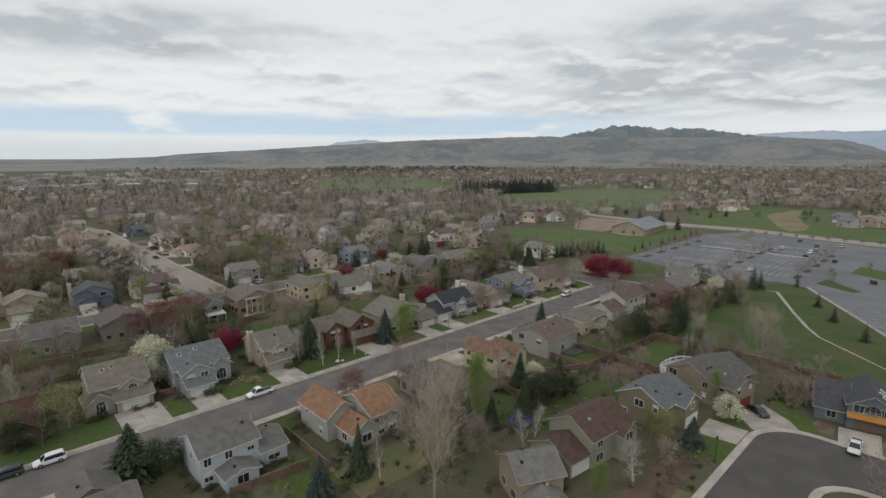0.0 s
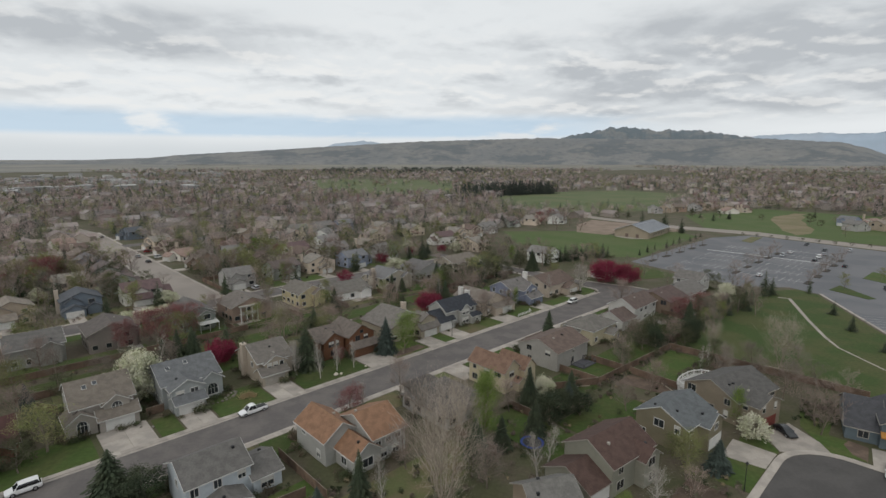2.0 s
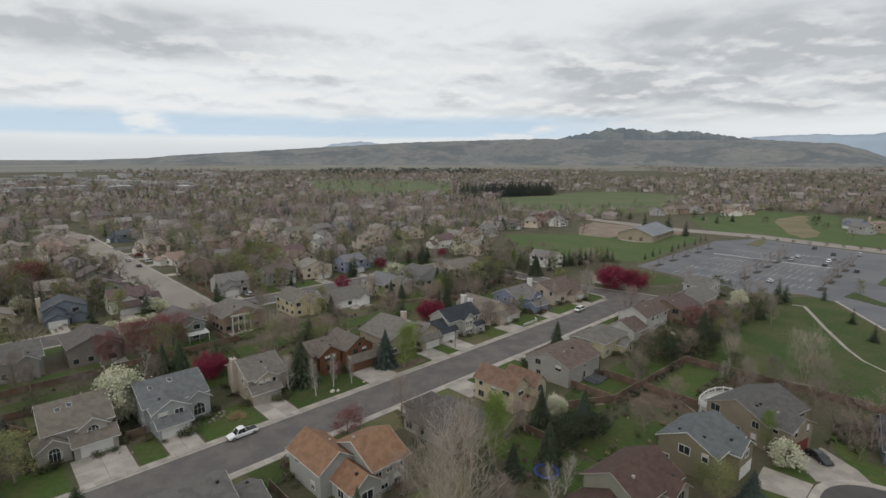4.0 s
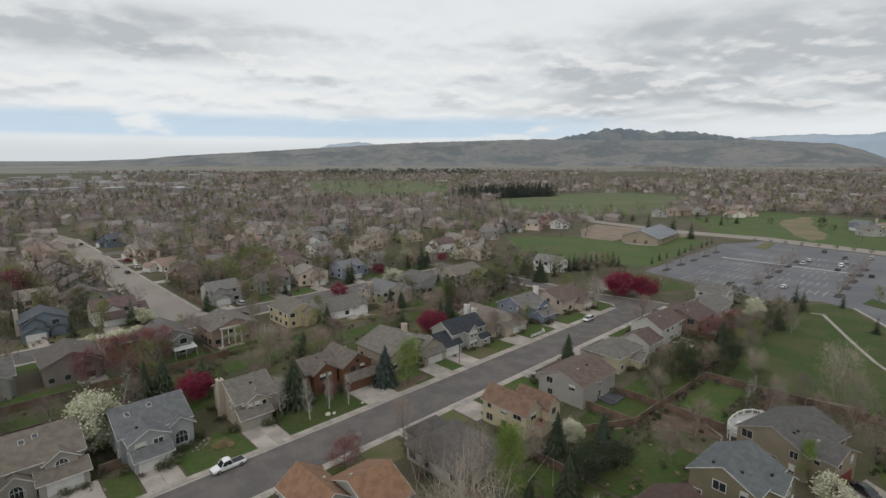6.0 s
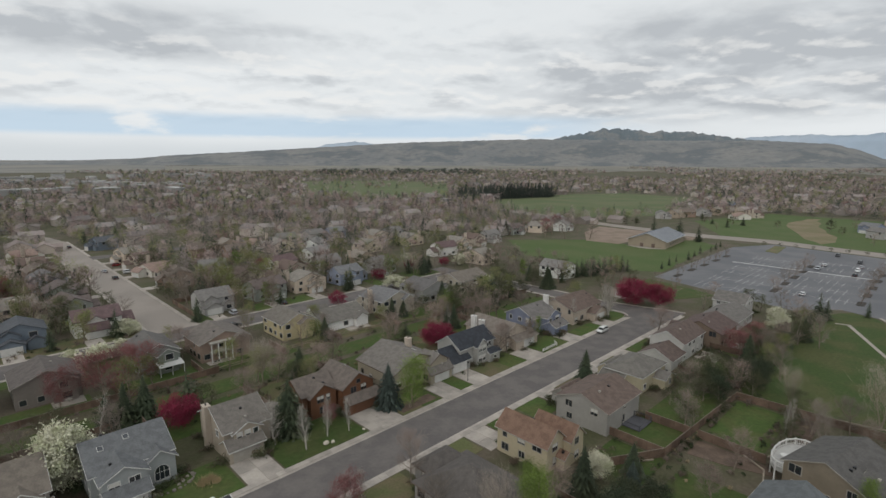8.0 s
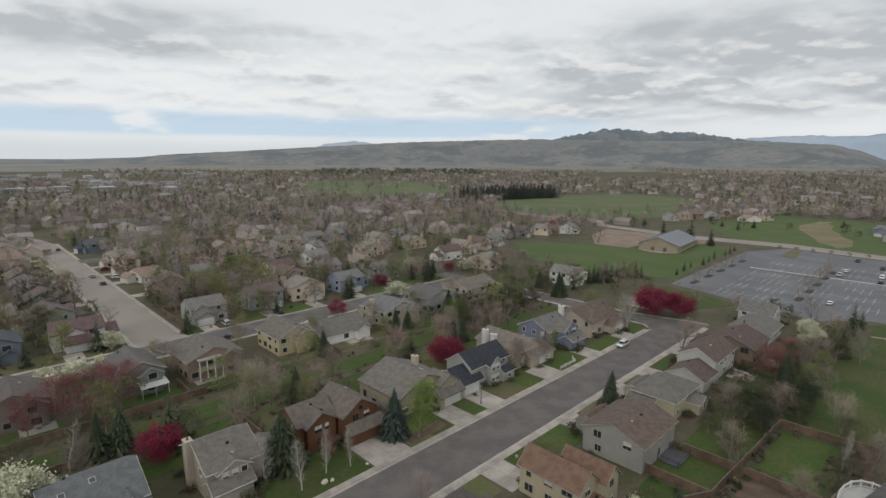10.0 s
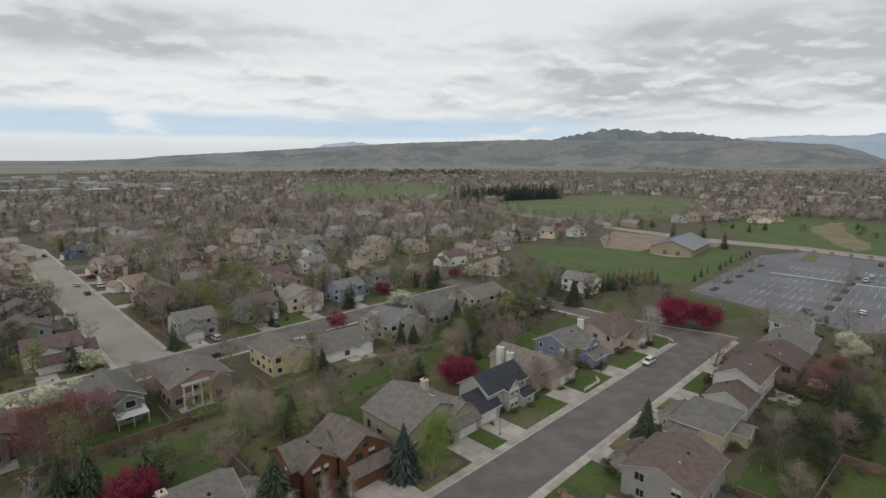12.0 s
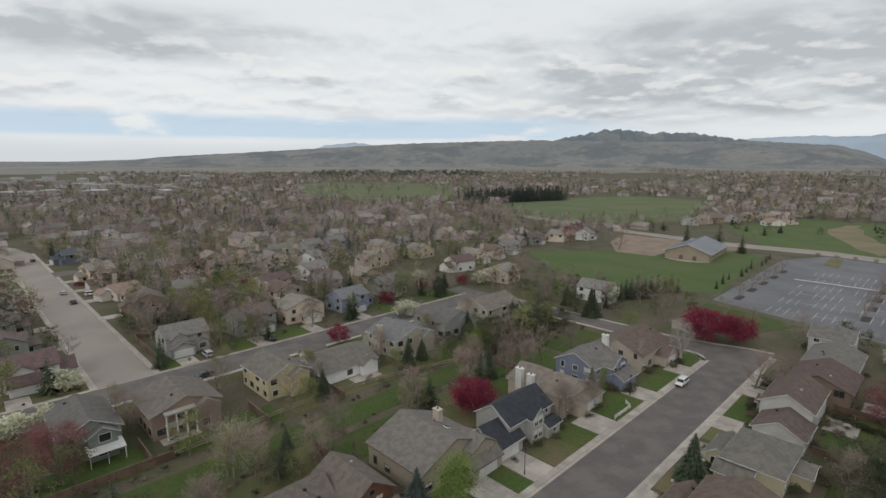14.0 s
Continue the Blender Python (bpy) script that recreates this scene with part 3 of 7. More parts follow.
house("grey-tan house with a long low roof and white garage door", (0.35, 0.31, 0.24), (0.21, 0.19, 0.17), [(14.5, 30.2, 11, 25, 4.3, "y", 3.2), (23.5, 30.6, 7.9, 11, 2.9, "x", 1.4), (24.5, 30, 9, 14, 5.0, "y", 1.6)], "s", [(1, "s", 27.2, 4.9)], [(26.4, 19.6, 8.0, STUCCO)], seed=6, trim=DARKTRIM, skylights=[(0, 25.2, 16.0)])
house("grey clapboard house with black roof and white trim", (0.36, 0.355, 0.33), DARKROOF, [(35.2, 48.6, 9.6, 17.8, 5.4, "x", 2.7), (40.4, 44.3, 8.2, 12, 5.3, "y", 1.6), (30, 37.9, 8.5, 16.2, 3.0, "x", 3.0), (44.3, 48.4, 7.2, 9.8, 2.7, "x", 0.7)], "s", [(2, "s", 34.2, 4.9)], doors=[(0, "s", 45.6, (0.25, 0.2, 0.15))], seed=7, wins=[(1, "s", 41.6, 3.4, 1.1, 1.5), (1, "s", 43.1, 3.4, 1.1, 1.5), (1, "s", 41.6, 0.7, 1.1, 1.6), (1, "s", 43.1, 0.7, 1.1, 1.6), (0, "s", 46.6, 3.5, 1.6, 1.3), (0, "w", 13.6, 3.6, 1.0, 1.2), (2, "w", 12.3, 2.9, 1.0, 1.2)], trim=WHITE, vents=0)
house("pale stucco house with a weathered tan roof", STUCCO, (0.24, 0.205, 0.175), [(53, 63.5, 9.5, 24, 4.9, "y", 2.3), (56, 66, 7.4, 14, 2.9, "x", 1.4)], "s", [(1, "s", 62, 4.9)], [(52.6, 20.5, 8, WHITEW), (52.6, 17.5, 7.4, WHITEW)], seed=8)
house("slate-blue two-storey house with white trim", BLUE, (0.20, 0.185, 0.175), [(70.2, 82, 12, 22.5, 5.3, "x", 2.6), (74.2, 81.6, 9.5, 15, 5.2, "y", 2.0), (74.5, 81.4, 6.8, 11, 2.8, "x", 1.2)], "s", [(2, "s", 78, 4.9)], [(82.6, 16, 9.5, WHITEW)], seed=9, trim=WHITE, garage_m=mat("blue_door", (0.22, 0.25, 0.34), 0.6, 0.1))
house("beige house with a brown shingle roof and stone chimney", STUCCO, (0.165, 0.12, 0.10), [(87.5, 105, 8.5, 22.5, 4.6, "x", 2.9), (96, 104, 5.5, 11, 2.9, "y", 1.8)], "s", [(1, "s", 100, 4.9)], seed=10)
# near side of the street
house("grey-roofed house close to the near kerb", GREYW, (0.17, 0.155, 0.14), [(-76, -60, -32, -21, 3.0, "x", 2.8), (-68, -61, -22, -16.5, 2.9, "y", 1.8)], "n", [(1, "n", -64.5, 4.9)], seed=11)
house("pale blue two-storey house with a covered back porch", (0.45, 0.49, 0.52), (0.17, 0.16, 0.15), [(-51, -41.6, -26.4, -17.6, 5.4, "x", 2.2), (-41.6, -37, -27.2, -19.4, 2.9, "x", 1.6), (-48.6, -43.4, -30.4, -26.4, 2.5, "y", 0.9), (-50, -44, -17.8, -15.5, 2.9, "x", 1.0)], "n", [(3, "n", -47, 4.9)], seed=12, trim=WHITE, wins=[(0, "s", -49.9, 3.4, 1.1, 1.3), (0, "s", -46.6, 3.4, 1.1, 1.3), (0, "s", -43.0, 3.4, 1.1, 1.3), (0, "s", -49.9, 0.8, 1.3, 1.5), (1, "s", -39.4, 0.7, 2.0, 1.5), (2, "s", -46.0, 0.3, 1.8, 1.9), (0, "w", -22.0, 3.4, 1.0, 1.2)])
house("grey house with an orange-brown shingle roof", (0.36, 0.355, 0.33), ORANGEROOF, [(-29.6, -22.8, -28.3, -18.3, 4.8, "y", 2.3), (-23.4, -16.4, -33.4, -22.5, 5.0, "x", 2.5), (-27.6, -22.2, -34, -28.3, 3.3, "y", 2.0), (-28, -21.8, -18.2, -15.8, 2.9, "x", 1.0)], "n", [(3, "n", -25, 4.9)], seed=13, trim=WHITE, wins=[(1, "s", -22.3, 3.2, 1.1, 1.4), (1, "s", -20.2, 3.2, 1.1, 1.4), (1, "s", -18.1, 3.2, 1.1, 1.4), (1, "s", -21.2, 0.7, 1.3, 1.5), (1, "s", -18.6, 0.7, 1.3, 1.5), (2, "s", -24.9, 0.8, 2.0, 1.5), (0, "w", -21.0, 3.2, 1.0, 1.2), (0, "w", -26.0, 0.9, 1.0, 1.3)])
house("low house with a dark grey hipped roof behind bare trees", GREYW, (0.135, 0.12, 0.11), [(-6.5, 5.6, -34, -20.5, 3.1, "h", 2.9), (-3, 4.4, -22, -16.5, 2.9, "h", 1.7)], "n", [(1, "n", 0.8, 4.9)], seed=14, trim=DARKTRIM)
house("cream-yellow two-storey house with a terracotta-brown roof", YELLOW, (0.24, 0.15, 0.108), [(13.6, 18.9, -31.6, -20.8, 5.2, "y", 2.3), (18.9, 23, -33, -25, 5.0, "y", 2.0), (16.6, 18.7, -33.2, -31.6, 2.6, "y", 0.7)], "n", [(0, "n", 16.2, 4.6)], seed=15, trim=TRIM, gap=3.4)
house("grey two-storey house with a brown roof and back deck", (0.33, 0.315, 0.29), (0.17, 0.125, 0.105), [(32.2, 46, -32.8, -21.4, 5.0, "x", 2.2), (36.5, 43.5, -22, -17.4, 2.9, "x", 1.6)], "n", [(1, "n", 40, 4.9)], seed=16, trim=TRIM, decks=[(38.4, 44, -36.6, -32.8, 0.3)], deck_m=GREYDECK, gap=3.8)
house("cream house with an olive-grey hipped roof", (0.46, 0.41, 0.29), (0.195, 0.18, 0.16), [(54.6, 67.5, -29.4, -20.4, 4.4, "h", 2.2), (61, 66, -32.2, -28.7, 2.7, "y", 1.1), (52.6, 56.6, -25.4, -20, 2.7, "y", 1.1), (57, 65, -21, -17.2, 2.8, "x", 1.3)], "n", [(3, "n", 61, 4.9)], seed=17, trim=WHITE)
house("pale grey gabled house with a brown roof and white trim", (0.48, 0.47, 0.44), (0.155, 0.115, 0.10), [(81, 96, -28.6, -19.6, 5.3, "x", 2.5), (72.5, 81, -29, -20.5, 3.1, "x", 2.2), (86, 89.6, -19.6, -18, 2.6, "y", 0.9)], "n", [(1, "n", 75.5, 4.9)], seed=18, trim=WHITE)
house("brown house with a brown shingle roof and patio", (0.22, 0.165, 0.125), (0.14, 0.10, 0.09), [(98, 112, -32.4, -20.5, 4.8, "x", 2.5), (100, 107, -21.5, -17, 2.8, "y", 1.4)], "n", [(1, "n", 103.5, 4.9)], seed=19, trim=DARKTRIM)
house("grey house with a white front gable", (0.46, 0.45, 0.43), (0.20, 0.185, 0.17), [(116, 134, -31, -20, 3.4, "x", 2.4), (136, 146, -28, -18, 5.0, "y", 2.4)], "n", seed=20, trim=WHITE)
house("house with tan double garage behind the red tree", STUCCO, BROWNROOF, [(130, 142, 9, 17.5, 2.8, "x", 2.2)], "w", [(0, "w", 13.2, 4.9)], seed=21)
# elbow street
house("tan house with a grey roof beside a bare yard", (0.30, 0.24, 0.18), (0.20, 0.19, 0.175), [(-17.5, -10.2, -66, -58.5, 4.9, "x", 2.3), (-17, -11.4, -69, -65, 2.9, "y", 1.4)], "s", [(1, "s", -14.2, 4.6)], turn=-27, seed=22)
house("sage-grey house with a maroon-brown shingle roof", (0.25, 0.245, 0.20), (0.115, 0.072, 0.06), [(-1.5, 9.8, -66.5, -57.2, 5.4, "x", 2.6), (-6.5, 0, -66, -57.4, 3.0, "x", 2.2), (4.6, 8.8, -68.2, -64.6, 5.0, "y", 1.5)], "s", [(1, "s", -3.6, 4.9)], turn=-6, seed=23, trim=TRIM)
house("olive house with a blue-grey roof and red gable", OLIVE, (0.15, 0.16, 0.165), [(18.5, 29.4, -69.4, -59.8, 5.2, "x", 2.4), (22.6, 28.2, -71.4, -65, 5.0, "y", 1.7)], "s", [(1, "s", 25.6, 4.9)], turn=-4, seed=24, trim=WHITE)
brown_house = house("olive-brown house with a long grey roof and red garage", (0.24, 0.20, 0.15), (0.13, 0.123, 0.116), [(37.2, 51, -73.5, -62, 5.0, "x", 2.6), (38.6, 46, -76.9, -71.5, 5.0, "y", 1.6)], "s", [(1, "s", 42.3, 4.8)], turn=-14, seed=25, trim=TRIM, garage_m=mat("red_door", (0.16, 0.045, 0.035), 0.6, 0.15))
# its garage stands open: a dark door panel is painted for the shade inside
blue_house = house("slate-blue house with a long dark roof and arched windows", (0.115, 0.145, 0.165), (0.085, 0.085, 0.092), [(46.6, 60.9, -91, -85.6, 2.8, "y", 3.4), (45.6, 58, -98, -90.6, 4.9, "x", 2.3)], "w", [(1, "w", -94.3, 4.8)], turn=12, seed=26, trim=TRIM, garage_m=DARKTRIM, arches=[(1, "w", -94.3, 3.5, 2.5, 1.6)], skylights=[(1, 48.6, -96.2), (1, 50.4, -96.0), (1, 52.4, -96.2)])
child("awning", Shape().slab([(-9.6, -9.8, 2.75), (-8.1, -9.8, 3.25), (-8.1, -2.2, 3.25), (-9.6, -2.2, 2.75)][::-1], 0.25).mesh("awning", siding((0.42, 0.20, 0.05))), blue_house, label="bare orange timber awning over the garage")
# backs of the next street
BACK = [
    ("grey two-storey house seen from its yard", (0.28, 0.275, 0.255), GREYROOF, (-66, -54, 60, 72)),
    ("grey-brown two-storey house with deck", (0.23, 0.20, 0.18), (0.15, 0.13, 0.12), (-49, -37, 60, 72)),
    ("green-grey house with a white patio cover", (0.24, 0.26, 0.235), GREYROOF, (-25, -15.6, 61, 75)),
    ("brown-pink two-storey house with tall back windows", (0.30, 0.22, 0.175), (0.20, 0.175, 0.155), (-11, 2, 59.4, 72)),
    ("yellow two-storey house with a small deck", (0.50, 0.43, 0.27), (0.20, 0.18, 0.155), (12.5, 23, 60, 73)),
    ("white ranch house with a grey roof", (0.78, 0.77, 0.75), (0.19, 0.175, 0.155), (25, 41.5, 58, 72)),
    ("tan two-storey house with a round porch", (0.40, 0.36, 0.295), (0.21, 0.205, 0.205), (48.5, 62.5, 59, 72)),
    ("grey two-storey house with white columns", (0.34, 0.335, 0.32), (0.165, 0.155, 0.15), (69, 83, 61, 74)),
    ("cream house with white back windows", (0.50, 0.45, 0.37), (0.22, 0.19, 0.16), (89, 106, 61, 74)),
    ("tan house in a row of yards", TAN, TANROOF, (-84, -71, 60, 72)),
    ("grey house in a row of yards", GREYW, GREYROOF, (-102, -89, 60, 73)),
    ("beige house in a row of yards", BEIGE, BROWNROOF, (-122, -108, 60, 72)),
]
for k, (lb, wc, rc, (a, b, c, d)) in enumerate(BACK):
    two = 3.2 if "ranch" in lb else 5.2
    ax = "xyyyyxyyx"[k % 9]
    back = house(lb, wc, rc, [(a, b, c, d, two, ax, 2.5), (a + 1 + (k % 3) * 1.5, a + 7 + (k % 3) * 1.5, d - 1, d + 3.6, 2.9, "x", 1.5), (b - 5.5, b - 1, c - 1.6, c + 3, two - 0.2, "y", 1.4)], "n", [(1, "n", a + 4 + (k % 3) * 1.5, 4.9)], [(a - 0.4, (c + d) / 2, 8.2, STUCCO)] if k in (0, 6, 9) else [(b + 0.4, c + 3.5, 8.4, STUCCO)] if k == 1 else (), seed=40 + k, trim=(WHITE, TRIM)[k % 2], boards=False, plain=True)
    if k == 3:  # two-storey portico on the garden side
        child("balcony", Shape().box(-4.4, 1.2, -7.9, -6.35, 2.5, 2.7).box(-4.4, 1.2, -7.9, -7.8, 2.7, 3.6).mesh("balcony", TRIM), back)
        child("lintel", Shape().box(-4.5, 1.3, -8.0, -6.35, 5.0, 5.4).mesh("lintel", TRIM), back)
        for x in (-4.3, -2.5, -0.7, 1.1):
            child("column", Shape().tube((x, -7.85, 0), (x, -7.85, 5.0), 0.17, 0.15, 10).mesh("column", WHITE), back)

# ---- front lawns, drives and walks along the street ----
def drive(x0, x1, y0, y1):
    """A concrete drive of four cast slabs with open joints."""
    root = put(new("driveway"), (x0 + x1) / 2, (y0 + y1) / 2)
    tagged(root, "pale concrete driveway with cast joints", "driveway", "driveways along the street", kind="structure")
    w, d = (x1 - x0) / 2, (y1 - y0) / 2
    me = Shape().box(-w / 2 + 0.02, w / 2 - 0.02, -d / 2 + 0.02, d / 2 - 0.02, -0.1, 0.10).mesh("slab", CONCRETE)
    for i in (-0.5, 0.5):
        for j in (-0.5, 0.5):
            child("slab", me, root, pose(i * w, j * d, 0))


for x0, x1, y1 in ((-56, -47.6, 10.6), (-42.6, -36.7, 7.3), (-24.2, -17.8, 8.7), (0.6, 9.0, 8.8), (21, 26.6, 7.9), (26.6, 30.4, 7.9), (31.1, 37.0, 8.4), (52.8, 60.1, 7.3), (60.1, 66, 7.3), (73.3, 79.6, 6.7), (94, 100.5, 5.4)):
    if (x0, x1) not in ((26.6, 30.4), (60.1, 66)):
        drive(x0, x1, 0.92, y1)
for x0, x1, y0 in ((-68, -61, -16.4), (-50, -44, -15.4), (-28, -22, -15.7), (-2.6, 4, -16.4), (12.3, 18.4, -20.4), (37, 43, -17.3), (57.5, 64.5, -17.1), (72, 78.6, -20.4), (93, 99, -18.5), (100.2, 106.5, -16.9)):
    drive(x0, x1, y0, -13.5)


def lawn(pts, dry=False, mulch=False):
    sheet("lawn" if not mulch else "mulch_bed", pts, 0.066 if mulch else 0.05, MULCH if mulch else DRYLAWN if dry else LAWN, "brown mulched planting bed" if mulch else "patchy spring lawn turning green" if dry else "mown green lawn", "bed" if mulch else "lawn")


for x0, x1, y1, dry in ((-84, -57, 12, 0), (-47, -43, 9.5, 0), (-36.2, -24.6, 12, 0), (-17.4, 0.2, 12.5, 0), (9.4, 15, 12, 1), (15, 20.6, 9, 0), (26.7, 30.8, 8, 0), (37.3, 45.5, 7, 1), (45.5, 52.5, 9, 0), (60.5, 73, 9, 0), (80, 93.6, 6, 0), (101, 109, 9, 0)):
    lawn(rect(x0, x1, 0.92, y1), dry)
lawn([(109.1, 1.5), (111, 3), (111.5, 5), (111.6, 14), (105.6, 14), (109.1, 9)])
for x0, x1, y0, dry in ((-59.5, -51, -17, 0), (-43, -36, -20, 1), (-35, -29, -20, 0), (-21, -16, -22, 0), (-12, -4, -20, 1), (4.6, 11.8, -19, 1), (19, 28, -17, 0), (28.6, 36.4, -20, 0), (44, 52, -18, 1), (66, 71.7, -20, 1), (78.8, 92, -19, 0), (107, 116, -18, 0)):
    lawn(rect(x0, x1, y0, -13.55), dry)
# back gardens
for r, dry in (((33.6, 45.8, -43, -33), 0), ((46, 66.5, -44, -34), 0), ((46, 67, -56, -46), 0), ((75.5, 97, -42, -30.5), 0), ((-34, -8, -46, -37), 1), ((0, 10, -56, -37), 0), ((20, 32.6, -44.4, -34), 0), ((11, 32, -58, -47), 0), ((-48, -34, -42, -29), 0),
               ((-60, -34, 27, 36), 1), ((-30, -10, 24, 36), 0), ((-8, 8, 23, 36), 1), ((12, 30, 27, 36), 0), ((34, 52, 19, 36), 1), ((54, 84, 25, 36), 0), ((86, 108, 24, 38), 0),
               ((-66, 60, 38.5, 45.8), 0), ((-66, -36, 50, 59), 0), ((-30, -13, 50, 60), 0), ((-8, 12, 50, 58.6), 0), ((14, 46, 50, 57.5), 1), ((48, 84, 48, 59), 0), ((86, 110, 50, 60), 0),
               ((-66, -26, 75.5, 80.8), 0), ((-13, 8, 74, 80.8), 1), ((24, 32, 74, 80.8), 0), ((44, 52, 74, 80.8), 0), ((64, 84, 75, 80.8), 0),
               ((-70, -15, 95, 104), 1), ((1, 10, 95, 103), 0), ((20, 44, 95, 104), 0), ((74, 80, 95, 107), 0), ((95, 112, 95, 108), 0)):
    lawn(rect(*r), dry)
for r in ((46, 68, -61, -57), (-6, 12, -78, -72), (10, 20, 2, 5)):
    lawn(rect(*r), mulch=True)
lawn([(39.2, -91.6), (44.8, -91.0), (45.2, -88), (43, -87.6), (40, -89.4)], mulch=True)
lawn([(37.5, -46), (44, -45.8), (43.4, -57), (41, -59.5), (38.5, -52)], mulch=True)
lawn([(-60, -80.2), (4, -80.2), (2, -72), (-60, -72)], True)
lawn([(15, -80.2), (23.9, -80), (22.9, -73.5), (14.6, -75.2)])
lawn([(30.5, -80.2), (31.7, -80.1), (36, -75.8), (32.5, -73.6), (30.3, -74)])
lawn([(37.4, -86.8), (45, -80.5), (52, -79), (51, -84.6), (45, -85), (44.6, -91), (39, -91.4)])
lawn([(-60, -94), (16, -94), (22.6, -99), (22.6, -140), (-60, -140)])
sheet("driveway", [(24, -80), (23, -73.4), (30.2, -73), (30.4, -80.1)], 0.1, CONCRETE, "pale concrete driveway at the elbow", "driveway")
sheet("driveway", [(31.8, -80.2), (36.5, -76.3), (44.6, -78.6), (40.5, -84.5), (37.2, -87)], 0.1, CONCRETE, "pale concrete driveway with a dark car", "driveway")
sheet("driveway", [(37.3, -92.6), (45, -91.4), (46.4, -97.6), (38, -98.8)], 0.1, CONCRETE, "concrete driveway of the blue house", "driveway")
sheet("pavement", [(-260, -92.4)] + arc(17, -99.5, 7, 90, 0, 6) + [(24, -150), (22.7, -150)] + arc(17, -99.5, 5.7, 0, 90, 6) + [(-260, -93.8)], 0.12, CONCRETE, "concrete walk and kerb round the corner", "pavement")
sheet("pavement", [(-260, -81.6)] + arc(28.5, -90, 8.5, 90, 0, 8) + [(37, -150), (38.3, -150)] + arc(28.5, -90, 9.8, 0, 90, 8) + [(-260, -80.2)], 0.12, CONCRETE, "concrete walk and kerb along the elbow", "pavement")

# sidewalks: one slab after another, and a gutter pan with a rolled kerb
SLAB = Shape().box(-0.735, 0.735, -0.6, 0.6, -0.1, 0.125).mesh("slab", CONCRETE)


def sidewalk(x0, x1, y, turn=0.0, cx=0.0, cy=0.0):
    root = put(new("pavement"), cx, cy, 0, turn)
    tagged(root, "pale concrete sidewalk slabs beside the kerb", "pavement", kind="structure")
    child("gutter", Shape().prism([(x0, y - 1.25), (x1, y - 1.25), (x1, y - 0.6), (x0, y - 0.6)], -0.1, 0.055).mesh("gutter", CONCRETE), root)
    n = int((x1 - x0) / 1.5)
    for i in range(n):
        child("slab", SLAB, root, pose(x0 + 0.75 + 1.5 * i, y, 0))


sidewalk(-75, 109, 0.3)
sidewalk_root = put(new("pavement"))
tagged(sidewalk_root, "curved concrete kerb at the junction", "pavement", kind="structure")
child("kerb", Shape().prism([(109, 0)] + arc(108, 5, 5, -90, 0, 6) + [(113, 82), (111.7, 82)] + arc(108, 5, 3.7, 0, -90, 6) + [(109, 1.3)], -0.1, 0.12).mesh("kerb", CONCRETE), sidewalk_root)


def sidewalk_near(x0, x1):
    root = put(new("pavement"))
    tagged(root, "pale concrete sidewalk slabs along the near kerb", "pavement", kind="structure")
    child("gutter", Shape().prism([(x0, -12.3), (x1, -12.3), (x1, -11.7), (x0, -11.7)], -0.1, 0.055).mesh("gutter", CONCRETE), root)
    for i in range(int((x1 - x0) / 1.5)):
        child("slab", SLAB, root, pose(x0 + 0.75 + 1.5 * i, -12.92, 0))


sidewalk_near(-75, 124)
sheet("pavement", [(126.5, -12), (126, -6), (123.5, 2), (121, 14), (121, 82), (122.3, 82), (122.3, 14), (124.8, 2.3), (127.3, -6), (127.8, -12)], 0.12, CONCRETE, "concrete kerb walk of the side street", "pavement")
sheet("pavement", rect(-200, 114, 81.0, 82.3), 0.12, CONCRETE, "concrete walk of the street behind", "pavement")
sheet("pavement", rect(-1.2, 114, 93.5, 94.8), 0.12, CONCRETE, "concrete walk of the street behind", "pavement")
sheet("pavement", rect(-200, -13.5, 93.5, 94.8), 0.12, CONCRETE, "concrete walk of the street behind", "pavement")
sheet("pavement", rect(-1.2, 0.2, 94.8, 246), 0.12, CONCRETE, "concrete walk of the long pale street", "pavement")
sheet("pavement", rect(-14.9, -13.5, 94.8, 246), 0.12, CONCRETE, "concrete walk of the long pale street", "pavement")
sheet("pavement", rect(-1.2, 0.2, 259, 330), 0.12, CONCRETE, "concrete walk of the long pale street", "pavement")

# ---- trees ----
TWIG = mat("bare_twigs", (0.265, 0.203, 0.175), 0.95, 0.2, 0.05, 1.0, rnd=0.28, second=(0.195, 0.168, 0.142))
REDTWIG = mat("red_buds", (0.21, 0.066, 0.068), 0.9, 0.3, 0.3, 1.5, rnd=0.2, second=(0.19, 0.06, 0.06))
PINKTWIG = mat("reddish_twigs", (0.22, 0.13, 0.12), 0.95, 0.2, 0.3, 1.0, rnd=0.15)
TANTWIG = mat("tan_twigs", (0.42, 0.36, 0.30), 0.95, 0.2, 0.2, 1.0)
PALETWIG = mat("pale_twigs", (0.34, 0.31, 0.27), 0.95, 0.25, 0.2, 1.0, rnd=0.15)
CRAB = mat("crimson_blossom", (0.215, 0.022, 0.052), 0.8, 0.25, 0.6, 1.5, rnd=0.12, island=0.15, second=(0.15, 0.022, 0.04))
PEAR = mat("cream_blossom", (0.56, 0.54, 0.42), 0.8, 0.25, 0.5, 2.5, rnd=0.1, island=0.2, second=(0.44, 0.45, 0.30))
LEAF = mat("young_leaves", (0.15, 0.168, 0.058), 0.8, 0.3, 0.3, 2.0, rnd=0.28, island=0.2, second=(0.185, 0.178, 0.082))
LIME = mat("bright_young_leaves", (0.155, 0.22, 0.045), 0.8, 0.3, 0.3, 2.0, rnd=0.15, island=0.3)
NEEDLE = mat("spruce_needles", (0.036, 0.049, 0.027), 0.85, 0.35, 0.3, 2.5, rnd=0.25, island=0.35, second=(0.05, 0.06, 0.032))
